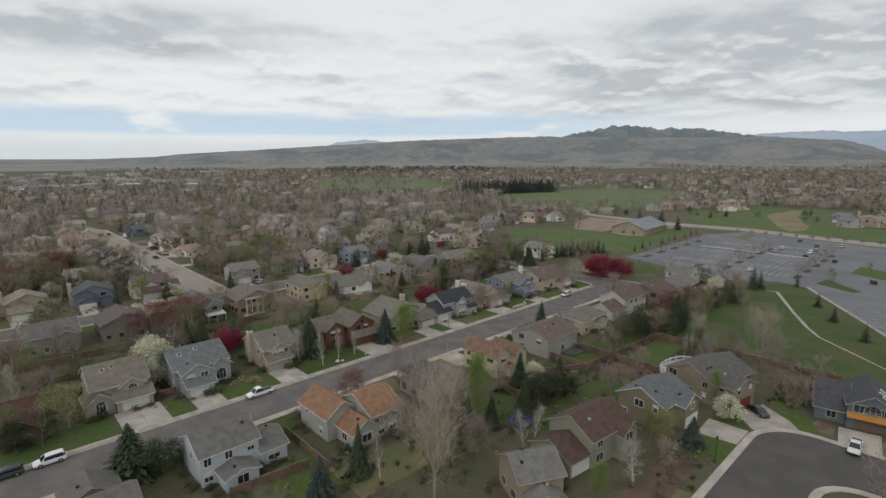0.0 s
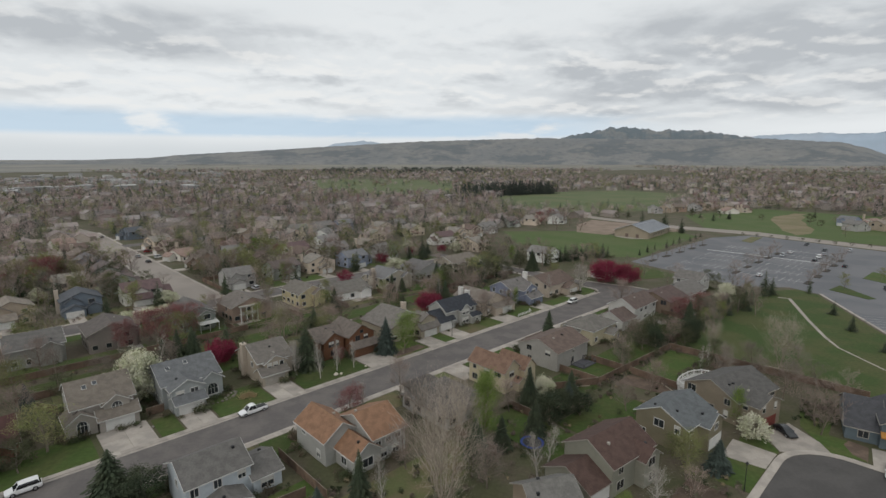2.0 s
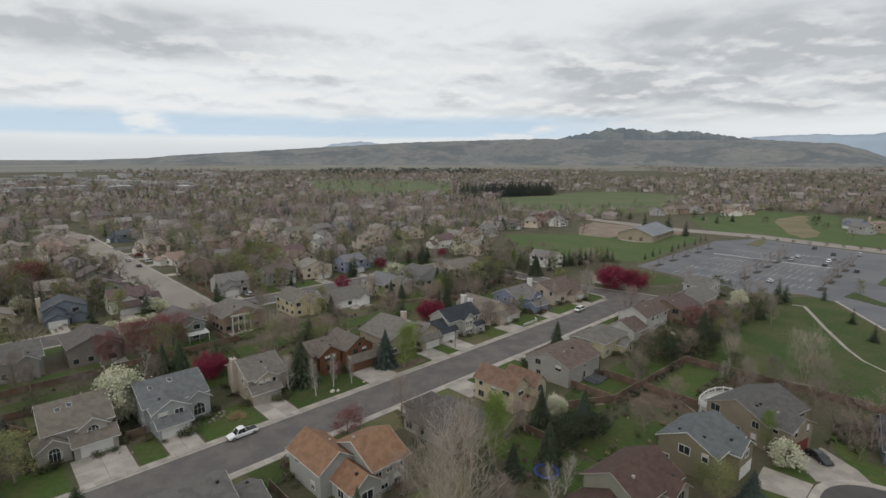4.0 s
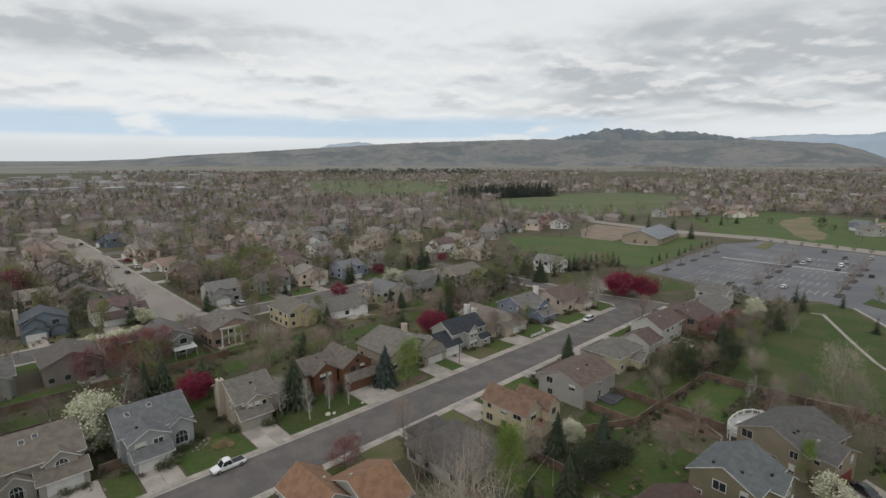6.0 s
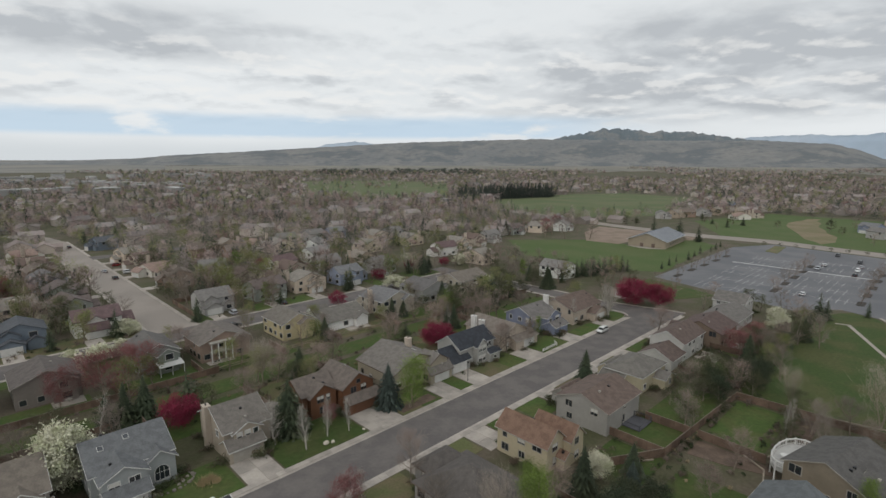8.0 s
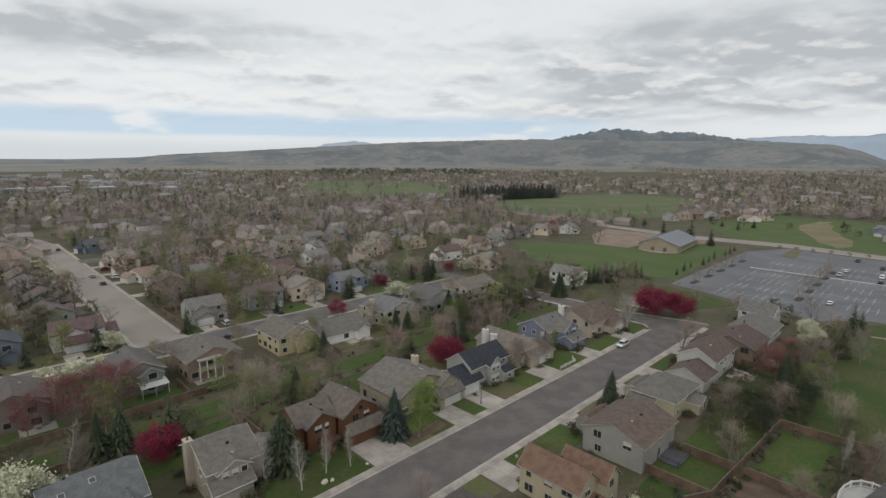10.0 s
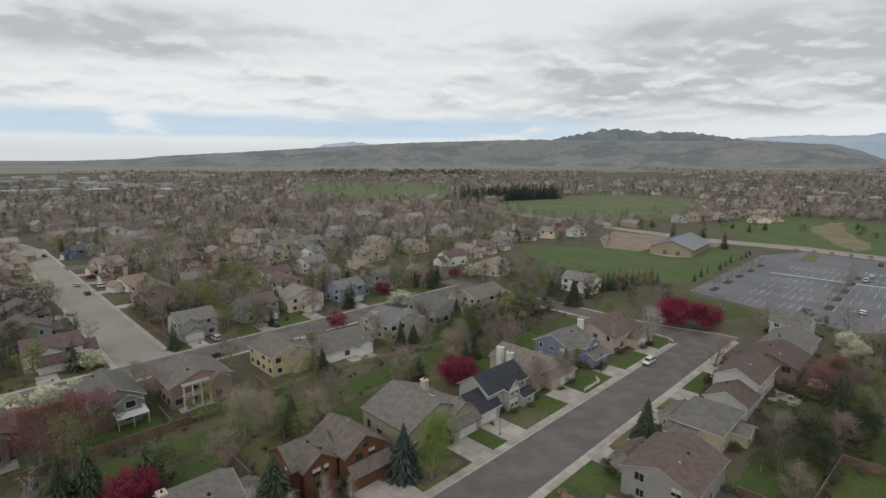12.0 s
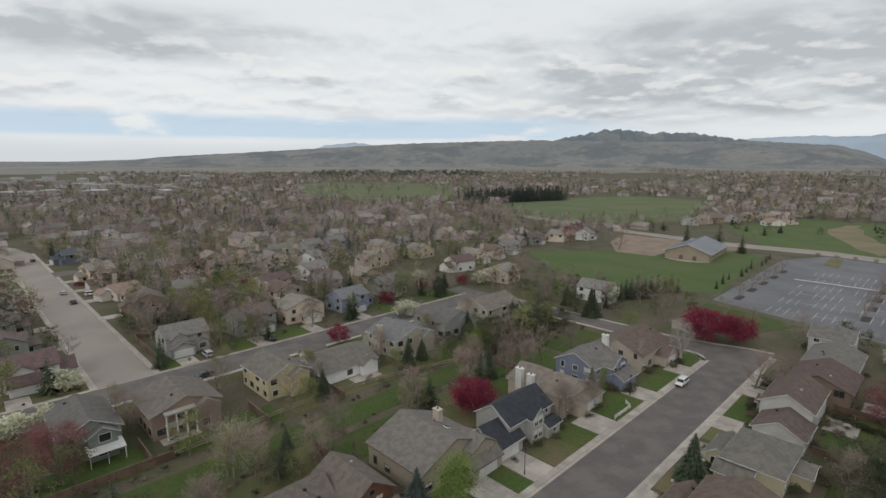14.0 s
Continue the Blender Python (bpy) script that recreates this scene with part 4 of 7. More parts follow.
BLUENEEDLE = mat("blue_spruce_needles", (0.045, 0.06, 0.05), 0.85, 0.3, 0.3, 2.5, rnd=0.15, island=0.35)
OLIVELEAF = mat("olive_leaves", (0.08, 0.085, 0.043), 0.85, 0.3, 0.3, 2.0, rnd=0.2, island=0.3)


def limbs(rng, h, wide, low, rise, n1, n2, sides=5, stems=1):
    """Trunk, ascending limbs and branchlets of a tree of height h; returns the shape and points along its shoots with their directions."""
    s, ends = Shape(), []
    r0 = (0.014 * h + 0.03) / stems ** 0.8
    for st in range(stems):
        lean = Vector((rng.gauss(0, 0.09), rng.gauss(0, 0.09), 1)).normalized() if stems == 1 else Vector((math.cos(st * 6.283 / stems) * 0.14, math.sin(st * 6.283 / stems) * 0.14, 1)).normalized()
        pts, p = [Vector((0, 0, -0.1))], Vector((0, 0, -0.1))
        for k in range(5):
            p = p + (lean + Vector((rng.gauss(0, .07), rng.gauss(0, .07), 0))) * h * 0.185
            pts.append(p)
        for k in range(5):
            s.tube(pts[k], pts[k + 1], r0 * (1 - k * 0.185), r0 * (1 - (k + 1) * 0.185), sides)
        for b in range(n1):
            t = low + (0.97 - low) * (b + rng.random()) / n1
            f = min(4.99, t * 5)
            o = pts[int(f)].lerp(pts[int(f) + 1], f - int(f))
            u = (t - low) / (1 - low)
            length = h * wide * (0.35 + 1.0 * math.sin(math.pi * min(1, 0.22 + 0.78 * u))) * rng.uniform(0.7, 1.1)
            a = b * 2.4 + rng.uniform(-.4, .4)
            e = (Vector((math.cos(a), math.sin(a), 0)) + Vector((0, 0, rise * rng.uniform(0.7, 1.3)))).normalized()
            q = o + e * length * 0.55
            e2 = (e + Vector((rng.gauss(0, .15), rng.gauss(0, .15), 0.3))).normalized()
            q2 = q + e2 * length * 0.5
            rb = r0 * (1 - t * 0.85) * 0.5
            s.tube(o, q, rb, rb * 0.6, 4)
            s.tube(q, q2, rb * 0.6, rb * 0.2, 3)
            ends += [(q2, e2), (q.lerp(q2, 0.5), e2)]
            for c in range(n2):
                w = rng.uniform(0.25, 1.0)
                oo = o.lerp(q, w / 0.55) if w < 0.55 else q.lerp(q2, (w - 0.55) / 0.45)
                d = (e + Vector((rng.gauss(0, .6), rng.gauss(0, .6), rng.gauss(.25, .4)))).normalized()
                qq = oo + d * length * rng.uniform(0.2, 0.42)
                s.tube(oo, qq, rb * 0.35, rb * 0.1, 3)
                ends += [(qq, d), (oo.lerp(qq, 0.5), d)]
        ends.append((pts[-1], lean))
    top = max(e[0].z for e in ends)
    k = h / top
    s.v = [(x * k, y * k, z * k if z > 0 else z) for x, y, z in s.v]
    return s, [(p * k, d_) for p, d_ in ends]


def twig_mesh(rng, ends, per, length, width, material, name="crown", droop=0.0, loose=0.4, spread=0.4):
    v, f = [], []
    for p, d in ends:
        for _ in range(per):
            w = (d + Vector((rng.gauss(0, spread), rng.gauss(0, spread), rng.gauss(0.15, spread)))).normalized()
            o = p - d * rng.uniform(0, length * 0.8) + Vector((rng.gauss(0, loose), rng.gauss(0, loose), rng.gauss(0, loose)))
            q = o + w * length * rng.uniform(0.5, 1.2) - Vector((0, 0, droop))
            side = w.cross(Vector((rng.gauss(0, 1), rng.gauss(0, 1), rng.gauss(0, 1)))).normalized() * width
            k = len(v)
            v += [tuple(o - side), tuple(o + side), tuple(q)]
            f.append((k, k + 1, k + 2))
    return mesh_of(name, v, f, material)


def leaf_mesh(rng, centres, per, radius, size, material, name="crown"):
    """Clumps of small leaf blades round the given centres."""
    v, f = [], []
    for p in centres:
        for _ in range(per):
            o = Vector(p) + Vector((rng.gauss(0, radius), rng.gauss(0, radius), rng.gauss(0, radius * 0.8)))
            a = Vector((rng.gauss(0, 1), rng.gauss(0, 1), rng.gauss(0, 1))).normalized()
            b = a.cross(Vector((rng.gauss(0, 1), rng.gauss(0, 1), rng.gauss(0, 1)))).normalized()
            z = size * rng.uniform(0.6, 1.3)
            k = len(v)
            v += [tuple(o - a * z), tuple(o + b * z * 1.1), tuple(o + a * z)]
            f.append((k, k + 1, k + 2))
    return mesh_of(name, v, f, material)


def spruce_mesh(rng, h, r, rows, per, material):
    """Tiers of drooping boughs, each a spine of overlapping needle sprays."""
    v, f = [], []
    for i in range(rows):
        t = i / (rows - 1)
        z0 = h * (0.06 + 0.93 * t)
        reach = (r * (1 - t) ** 0.8 + 0.12) * rng.uniform(0.82, 1.15)
        n = max(4, int(per * (1 - t * 0.7)))
        for j in range(n):
            a = 6.2832 * (j + rng.random()) / n
            L = reach * rng.uniform(0.55, 1.15)
            d = Vector((math.cos(a), math.sin(a), 0))
            side = Vector((-d.y, d.x, 0))
            for m_ in range(3):
                u0, u1 = m_ / 3.2, (m_ + 1.15) / 3.2
                w = (0.155 - 0.03 * m_) * reach * rng.uniform(0.6, 1.1) + 0.07
                lift = 0.10 * L
                p0 = d * L * u0 + Vector((0, 0, z0 - 0.30 * L * u0 + lift * rng.uniform(0, .6)))
                p1 = d * L * u1 + Vector((0, 0, z0 - 0.36 * L * u1 - rng.uniform(0, .12) * L))
                k = len(v)
                pm = (p0 + p1) / 2
                v += [tuple(p0), tuple(pm + side * w - Vector((0, 0, .12 * w))), tuple(p1), tuple(pm - side * w - Vector((0, 0, .12 * w)))]
                f += [(k, k + 1, k + 2), (k, k + 2, k + 3)]
    return mesh_of("crown", v, f, material)


def make_tree(kind, seed, fine=True):
    """One tree of unit height 10 m, with trunk and crown, at the origin."""
    rng = random.Random(seed * 31 + 7)
    k = 1.0 if fine else 0.26
    root = new(TREE_NAMES[kind][0])
    tagged(root, TREE_NAMES[kind][1], "tree", TREE_NAMES[kind][2])
    if kind in ("spruce", "bluespruce"):
        child("trunk", Shape().tube((0, 0, -0.1), (0, 0, 9.4), 0.2, 0.03, 6).mesh("trunk", BARK), root)
        r = {"spruce": 3.1, "bluespruce": 3.4}[kind] * rng.uniform(0.9, 1.1)
        child("crown", spruce_mesh(rng, 10, r, 44 if fine else 17, 30 if fine else 14, BLUENEEDLE if kind == "bluespruce" else NEEDLE), root)
        return root
    wide, low, rise, n1, n2, stems = TREE_FORMS[kind]
    if not fine:
        n1, n2 = max(4, n1 * 2 // 3), max(2, n2 - 1)
    s, ends = limbs(rng, 9.6, wide, low, rise, n1, n2, 5, stems)
    child("trunk", s.mesh("trunk", {"birch": PALEBARK, "cottonwood": TANBARK}.get(kind, BARK)), root)
    per = max(1, int({"bare": 1900, "birch": 800, "cottonwood": 2300, "redbare": 2400, "leafing": 4600, "lime": 9000, "olive": 4400, "juniper": 8000}.get(kind, 3000) * (k if fine or kind not in ("leafing", "lime", "olive") else 0.3) / len(ends)))
    big = 1.0 if fine else 1.9
    if kind in ("bare", "cottonwood", "birch", "redbare"):
        m_ = {"birch": PALETWIG, "redbare": PINKTWIG, "cottonwood": TANTWIG}.get(kind, TWIG)
        child("crown", twig_mesh(rng, ends, per, 1.7 if kind == "cottonwood" else 1.3, {"birch": 0.014, "cottonwood": 0.008}.get(kind, 0.016) * big, m_, loose=0.25 if kind == "birch" else 0.4, spread=0.32 if kind == "cottonwood" else 0.42), root)
        if kind == "redbare":
            child("blossom", leaf_mesh(rng, [tuple(p) for p, _ in ends], max(3, per * 2), 0.5, 0.09 * big, REDTWIG, "blossom"), root)
        return root
    centres = [tuple(p) for p, _ in ends]
    if kind in ("crab", "pear"):
        low_z, top_z, rad, lumps = (0.8, 9.4, 3.2, 34) if kind == "pear" else (1.0, 9.0, 4.4, 60)
        centres = []
        while len(centres) < lumps:
            q = Vector((rng.uniform(-1, 1), rng.uniform(-1, 1), rng.uniform(-1, 1)))
            if 0.45 < q.length < 1:
                taper = 1.12 - 0.42 * q.z if kind == "pear" else 1.0
                centres.append((q.x * rad * taper, q.y * rad * taper, (low_z + top_z) / 2 + q.z * (top_z - low_z) / 2 * 0.9))
        per = int((17000 if kind == "crab" else 13500) * (1.0 if fine else 0.14) / lumps)
    m_, rad, size = {"leafing": (LEAF, 0.55, 0.10), "lime": (LIME, 0.6, 0.075), "crab": (CRAB, 0.8, 0.14), "pear": (PEAR, 0.72, 0.19), "olive": (OLIVELEAF, 0.55, 0.12), "juniper": (NEEDLE, 0.6, 0.15)}[kind]
    child("crown", leaf_mesh(rng, centres, per, rad, size * (1.0 if fine else 2.0 if kind in ("crab", "pear") else 1.6), m_), root)
    return root


# crown half-width over height, first limb, slope of limbs, limbs, branchlets each, stems
TREE_FORMS = {"bare": (0.30, 0.16, 0.9, 16, 5, 1), "birch": (0.17, 0.14, 1.5, 19, 5, 1), "cottonwood": (0.25, 0.2, 1.7, 24, 7, 3), "redbare": (0.33, 0.14, 0.8, 16, 5, 1), "leafing": (0.28, 0.14, 1.0, 15, 5, 1),
              "lime": (0.19, 0.10, 1.5, 15, 5, 1), "crab": (0.36, 0.12, 0.8, 10, 3, 1), "pear": (0.34, 0.12, 0.9, 10, 3, 1), "olive": (0.36, 0.08, 0.7, 16, 5, 1), "juniper": (0.34, 0.06, 0.8, 17, 5, 1)}
TREE_NAMES = {
    "bare": ("bare_tree", "leafless grey-brown deciduous tree with fine twigs", "bare deciduous trees"),
    "birch": ("birch_tree", "slender bare tree with a pale whitish trunk", "pale-barked trees"),
    "cottonwood": ("cottonwood_tree", "tall bare tree with a haze of tan twigs", "bare deciduous trees"),
    "redbare": ("red_bud_tree", "bare-limbed tree hazed with dark red buds", "red-budded trees"),
    "leafing": ("leafing_tree", "deciduous tree with thin young yellow-green leaves", "leafing trees"),
    "lime": ("poplar_tree", "upright tree in bright lime-green young leaf", "leafing trees"),
    "crab": ("crabapple_tree", "rounded crabapple covered in crimson blossom", "crimson crabapples"),
    "pear": ("pear_tree", "ornamental pear covered in cream-white blossom", "blossoming pears"),
    "olive": ("broadleaf_tree", "dense bushy tree with dull olive-green leaves", "leafing trees"),
    "spruce": ("spruce_tree", "dark green conical spruce with drooping boughs", "dark spruces"),
    "bluespruce": ("blue_spruce_tree", "grey-blue conical spruce with dense boughs", "blue spruces"),
    "juniper": ("pine_tree", "broad dark green pine tree", "dark spruces"),
}
PROTOS = {}


def tree(kind, x, y, h, wide=1.0, fine=True, variant=0, z=0.0, turn=None):
    """A tree of that height in street coordinates; the first of each kind is built, the others copied."""
    key = (kind, fine, variant % (3 if fine else 4))
    spin = (x * 37.1 + y * 17.3) % 360 if turn is None else turn
    m_ = GRID @ pose(x, y, z, 0, 0, spin)
    if key not in PROTOS:
        PROTOS[key] = ob = make_tree(kind, len(kind) * 7 + key[2] * 3 + ord(kind[0]), fine)
    else:
        ob = copy_thing(PROTOS[key], m_)
    k = h / 10
    ob.matrix_basis = m_ @ Matrix.Diagonal((k * wide, k * wide, k, 1))
    return ob


PLANTED = [0]


def grow(kind, *spots):
    """Trees of one kind, each at (x, y, height, width)."""
    for x, y, h, wd in spots:
        tree(kind, x, y, h, wd, abs(y) < 75 and x < 130, PLANTED[0])
        PLANTED[0] += 1


grow("pear", (-46, 21.2, 11.8, 1.0), (32.6, -75.6, 5.4, 1.2), (51.4, 108.7, 6, 1.3), (-19.5, 99.5, 5.5, 1.5), (19.5, -38.2, 4.8, 1.1), (126, -40.5, 7.5, 1), (-30, 80, 5.5, 1.4), (-24, 81, 5, 1.5), (-18.5, 79.5, 4.8, 1.3))
grow("pear", (110, 118, 7, 1.2), (76.7, 87.5, 6.5, 1.5), (-17.7, 98.5, 4.6, 1.4), (-36, 80.2, 5, 1.5), (130, 101, 6.5, 1.3), (139, -36.5, 6, 1.1))
grow("crab", (-25.9, 29.5, 7.5, 1), (42, 24.9, 8.3, 1.25), (44.6, 80.3, 6.4, 1.15), (81, 104, 6, 1.15), (124, 106, 5, 1.2), (255, 285, 8, 1.3), (125.5, 5.8, 11, 1.25), (128.5, -1.6, 9.6, 1.2), (107, 113, 5, 1.2))
grow("redbare", (-34.2, 53.3, 11.5, 1.35), (-25.6, 55.5, 11, 1.3), (-42, 54, 9.5, 1), (-16.4, -15.6, 6.2, 1.5), (-3.6, 8.4, 4.6, 1), (40, -104, 6.5, 1.2), (93.5, -38.6, 8.4, 1.5), (106, -38.5, 8, 1.2))
grow("bare", (67.4, -79, 7, 1.2), (58, -82, 7, 1.3), (64, -74, 6.5, 1.3))
grow("spruce", (-58.1, -14.8, 9.4, 1.7), (-10.9, 12.1, 11, 1.3), (50.6, -17.4, 8.9, 1.1), (12.6, -39.2, 9.4, 1.0), (4.2, -46.8, 8, 1), (-3.6, -45.2, 6.6, 1.1), (-33.4, 37.6, 9.4, 0.95), (-29.9, 37.2, 9.8, 0.95), (-36.6, 38.4, 7.4, 1.1), (0.9, 97.6, 7.7, 1))
grow("spruce", (154.4, -48.1, 7.4, 1.3), (167.1, -57.7, 6, 1.1), (139.8, -69.9, 5.7, 1.1), (123.2, -77.2, 5.9, 1.1), (107.9, -87, 5.8, 1.1), (322.5, 84, 14, 1.1), (303.5, 58, 17, 1.1), (299, 44, 12, 1.1), (122.7, 42.6, 10.5, 1.2), (155, 45.4, 9, 1.2), (159.5, 43, 9, 1.2), (-31, -40.5, 9.6, 0.8), (91.2, -41.4, 9, 1.0), (133, -47, 8, 1), (150.8, -46.5, 10.5, 1.1))
grow("spruce", (114, -44.5, 8, 1.1), (124, -47.5, 7.5, 1.1), (75, 57, 9, 1.1), (66.5, 49.5, 7, 1.1), (22, 57.5, 4, 1.1), (31, 98, 7.5, 1), (99, 104.5, 9.4, 1.1))
grow("juniper", (-54.2, -17.2, 6.0, 1.5), (9.4, -46.5, 6.8, 1.2), (13.4, -46.6, 6.0, 1.2), (17.4, -48.4, 5.4, 1.25), (-71.5, 6.5, 6, 1), (79, -46.8, 7, 1.2), (90, 48, 8, 1.2))
grow("bluespruce", (-39.4, -43, 8.6, 1.1), (9.6, 6.5, 10.2, 1.0), (17.6, -74.6, 6, 1.3), (-64.5, 31.2, 6.4, 1.1), (21.4, -43.2, 4.6, 1))
grow("olive", (-67.8, 5.5, 6.8, 1.2), (70.6, -40, 8.5, 1.1), (74.5, -41.5, 7.4, 1.2), (101.5, -41, 8, 1.2), (118.5, -47, 7, 1.2), (54.5, -36, 4.2, 1.2), (71, 47, 8.5, 1.3), (77, 43, 8, 1.3), (84, 44, 8.6, 1.3))
grow("olive", (96, 46, 8, 1.2), (-58, 33, 6, 1.2))
grow("leafing", (-5.2, 38.6, 9, 1.2))
grow("cottonwood", (-4.6, 37.4, 11.5, 1.5), (74.4, -69.8, 14.5, 1.25), (73.4, -54.6, 9, 1.2), (-26.0, -53.4, 23, 1.1), (-20.5, -46, 16, 0.8), (-6, -36.5, 12.5, 0.9))
grow("lime", (-4.5, -41.5, 14, 0.85), (-2.0, -39.0, 12, 0.8), (12.6, 2.9, 11.5, 1.5), (36.6, -71.2, 7.8, 0.9), (-8.6, -70.4, 6.6, 1), (66.5, 8.2, 8, 0.75), (25.5, 100, 9, 0.9))
grow("leafing", (11.2, -71.8, 7.6, 1), (-13, 79.4, 6.5, 0.9), (49, -43.2, 6, 0.9), (137, -45, 7.5, 1.1), (92.5, -45.5, 7, 1), (-76, 16, 8, 1.1), (-62, 78, 8, 1.1), (8.4, 76, 10, 0.8), (24.5, 64, 8, 0.9))
grow("leafing", (108, 58, 9, 1.1), (62.5, 100.5, 8, 0.9), (118, 130, 8, 1.2))
grow("birch", (-11.9, 3.9, 9.2, 1), (-15.2, 9.6, 9.6, 1.4), (-6.6, 5.2, 8.2, 0.9), (-2.4, 4, 7.2, 0.9), (-13.4, -16.2, 6.6, 1), (88, 9, 9, 0.9), (103.2, 4.4, 12, 1.7), (104.6, 5.6, 11, 1.7), (-6, -55, 8, 1.3), (-29, -43.5, 9, 0.9))
grow("leafing", (20, 121, 12, 1.2), (38, 141, 13.5, 1.3), (29, 149, 11, 1.2), (44, 134, 12, 1.2), (21.5, 130, 10, 1.1), (-33, 126, 9, 1.1), (-17.5, 172, 10, 1.1))
grow("olive", (2.6, 133, 4, 1.5), (2.8, 139, 4.6, 1.5), (3.2, 145.5, 4.4, 1.5), (5.5, 128, 4.4, 1.3), (-17, 130, 5, 1.3), (-16.8, 138, 6, 1.2))
grow("bare", (24, 106, 11, 1.1), (10, 134, 10, 1.2), (-31, 133, 9, 1.3))
grow("birch", (52, 30, 10, 0.6), (-70, 28, 10, 1))
grow("bare", (98.2, -14.6, 10, 1.5), (49.2, 8.4, 9.6, 1), (53, 8.4, 9, 1), (120, -52, 10, 1), (-4.6, -17.4, 9.6, 0.9), (11.6, 32, 11, 1.1), (30.2, 33, 11.4, 1))
grow("bare", (38.2, -53.6, 8, 1.0), (45.2, -42.6, 8.6, 1.0), (20.9, -66.5, 5, 1.1), (6.2, -75.4, 6.5, 1.2), (21.8, -100.6, 8.5, 1.5), (44, -84, 7.6, 1.1), (47, -82.5, 8.4, 1.1), (50.5, -85, 7, 1.1), (36.5, -112, 9, 1.1), (-48, -46, 9, 1))
grow("bare", (131, -44.5, 10, 1.1), (143, -42, 9, 1.2), (150, -36, 10, 1.1), (87, -49.5, 9, 0.9), (61.5, -60.5, 8, 1.1), (66, -66, 8, 1.2), (69, -74, 9, 1.1), (62.5, -84, 8, 1.1))
grow("bare", (60, 30, 10.5, 0.9), (-60, 52, 10, 1.1), (-70, 44, 11, 1.1), (-80, 36, 12, 1.1), (-54, 79, 9, 1.2), (-27, 67, 8, 1.1), (-13.6, 66, 9.5, 1.2), (5.5, 70, 9, 1.1), (25.5, 60, 6.5, 1.1))
grow("bare", (44.5, 62, 9, 1), (66, 64, 9, 1.1), (86, 66, 10, 1.1), (14, 97, 10.5, 1))
grow("olive", (80, -45.5, 5.5, 1.4), (90, -46.5, 5, 1.5), (94, -41, 6, 1.3), (110, -42, 6.5, 1.3), (122, -43.5, 5.5, 1.4), (133, -43, 6, 1.3), (139, -47.5, 5, 1.3), (66, 44, 7.5, 1.3), (74, 50, 9, 1.3))
grow("olive", (80, 49, 8.4, 1.3), (88, 41, 8, 1.3), (93, 53, 8.6, 1.3), (100, 50, 8, 1.3), (103, 42, 7.4, 1.3), (62, 52, 6.5, 1.3), (15.5, -43, 4.6, 1.3), (21.5, -48, 4.2, 1.2), (-12, -46, 5, 1.4))
grow("bare", (56, -63.5, 7.5, 1.1), (53, -79, 8, 1.2), (56, -75, 8.6, 1.1), (59, -70, 7.6, 1.1), (26, -54, 7, 1.2), (-14, -51, 9, 1.1))
grow("bare", (-20, -38, 9, 1.1), (-9.5, -27, 8.5, 1.1), (-1, -39, 8, 1.2), (8, -37.5, 7.5, 1.1), (100, -44, 9, 1.1), (108, -46, 9.5, 1.1), (-38, 30, 9, 1.1), (-50, 30, 9.5, 1.1), (-66, 22, 10, 1.1), (-12, 28, 9, 1.1))
grow("bare", (62, 8, 8, 1.1), (84, 26, 9, 1.1), (68, 30, 9, 1.1), (-58, 42, 9, 1.1), (-3, 53, 9, 1.1), (54, 49, 8, 1.2))
grow("leafing", (-63.4, 10, 9.6, 1.5), (-65.3, 38, 9.5, 1.2), (14.4, -68.6, 6, 1.2), (104, -46.5, 7, 1.1), (-72, 9, 8, 1.2), (2, 27, 8, 1.1), (43, 52, 7, 1.1), (16, -70.5, 6.5, 1.1), (-66, -34, 7, 1.2), (114, 24, 8, 1.2))
grow("spruce", (71, 52, 8.5, 1.2), (97, 57, 8, 1.2), (-8, -43, 7, 1.2), (24, -42, 6, 1.2), (112, -38, 7, 1.2), (54, 54.5, 6, 1.2))
grow("olive", (49, -41.5, 4.5, 1.4), (59, -45.0, 2.6, 1.6), (71.5, -56, 5, 1.3), (50, -58.5, 3.4, 1.6), (57, -58, 3.2, 1.6), (63, -56.5, 4, 1.4))
# gardens behind the far-side houses and round the junction
grow("spruce", (3, 33, 8.5, 1.1), (66.6, 10.6, 7.6, 0.8), (22, 52.5, 7.5, 1.1), (47, 52, 9, 1), (58, 34, 8, 1.1), (129, 56, 8, 1.1), (136, 44, 8.4, 1.1), (146.5, 47.5, 8, 1.1), (150, 45, 8.6, 1.1), (154, 43, 8, 1.1), (158, 40.5, 8.4, 1.1), (162, 38, 7.6, 1.1), (151, 102, 9, 1.1))
grow("bare", (-2, 35, 10, 1.1), (8, 31, 9, 1.2), (50, 34, 10, 1.1), (56, 38, 9.6, 1.1), (72, 34, 9, 1.1), (137, 60, 10, 1.1), (128, 64, 9, 1.1), (150, 85, 10, 1.1), (133, 84, 9.6, 1.1), (160, 72, 9, 1.2), (121, 60, 9, 1.1), (124, 88, 9, 1.2))
grow("olive", (0, 30, 6, 1.3), (33, 33, 7, 1.2), (-20, 33, 6, 1.3), (-45, 40, 6.5, 1.3), (125, 50, 7.5, 1.3), (132, 38, 7, 1.3), (128, 74, 7.5, 1.3), (150, 66, 7, 1.3), (141, 68, 6, 1.4), (156, 56, 6.5, 1.3))
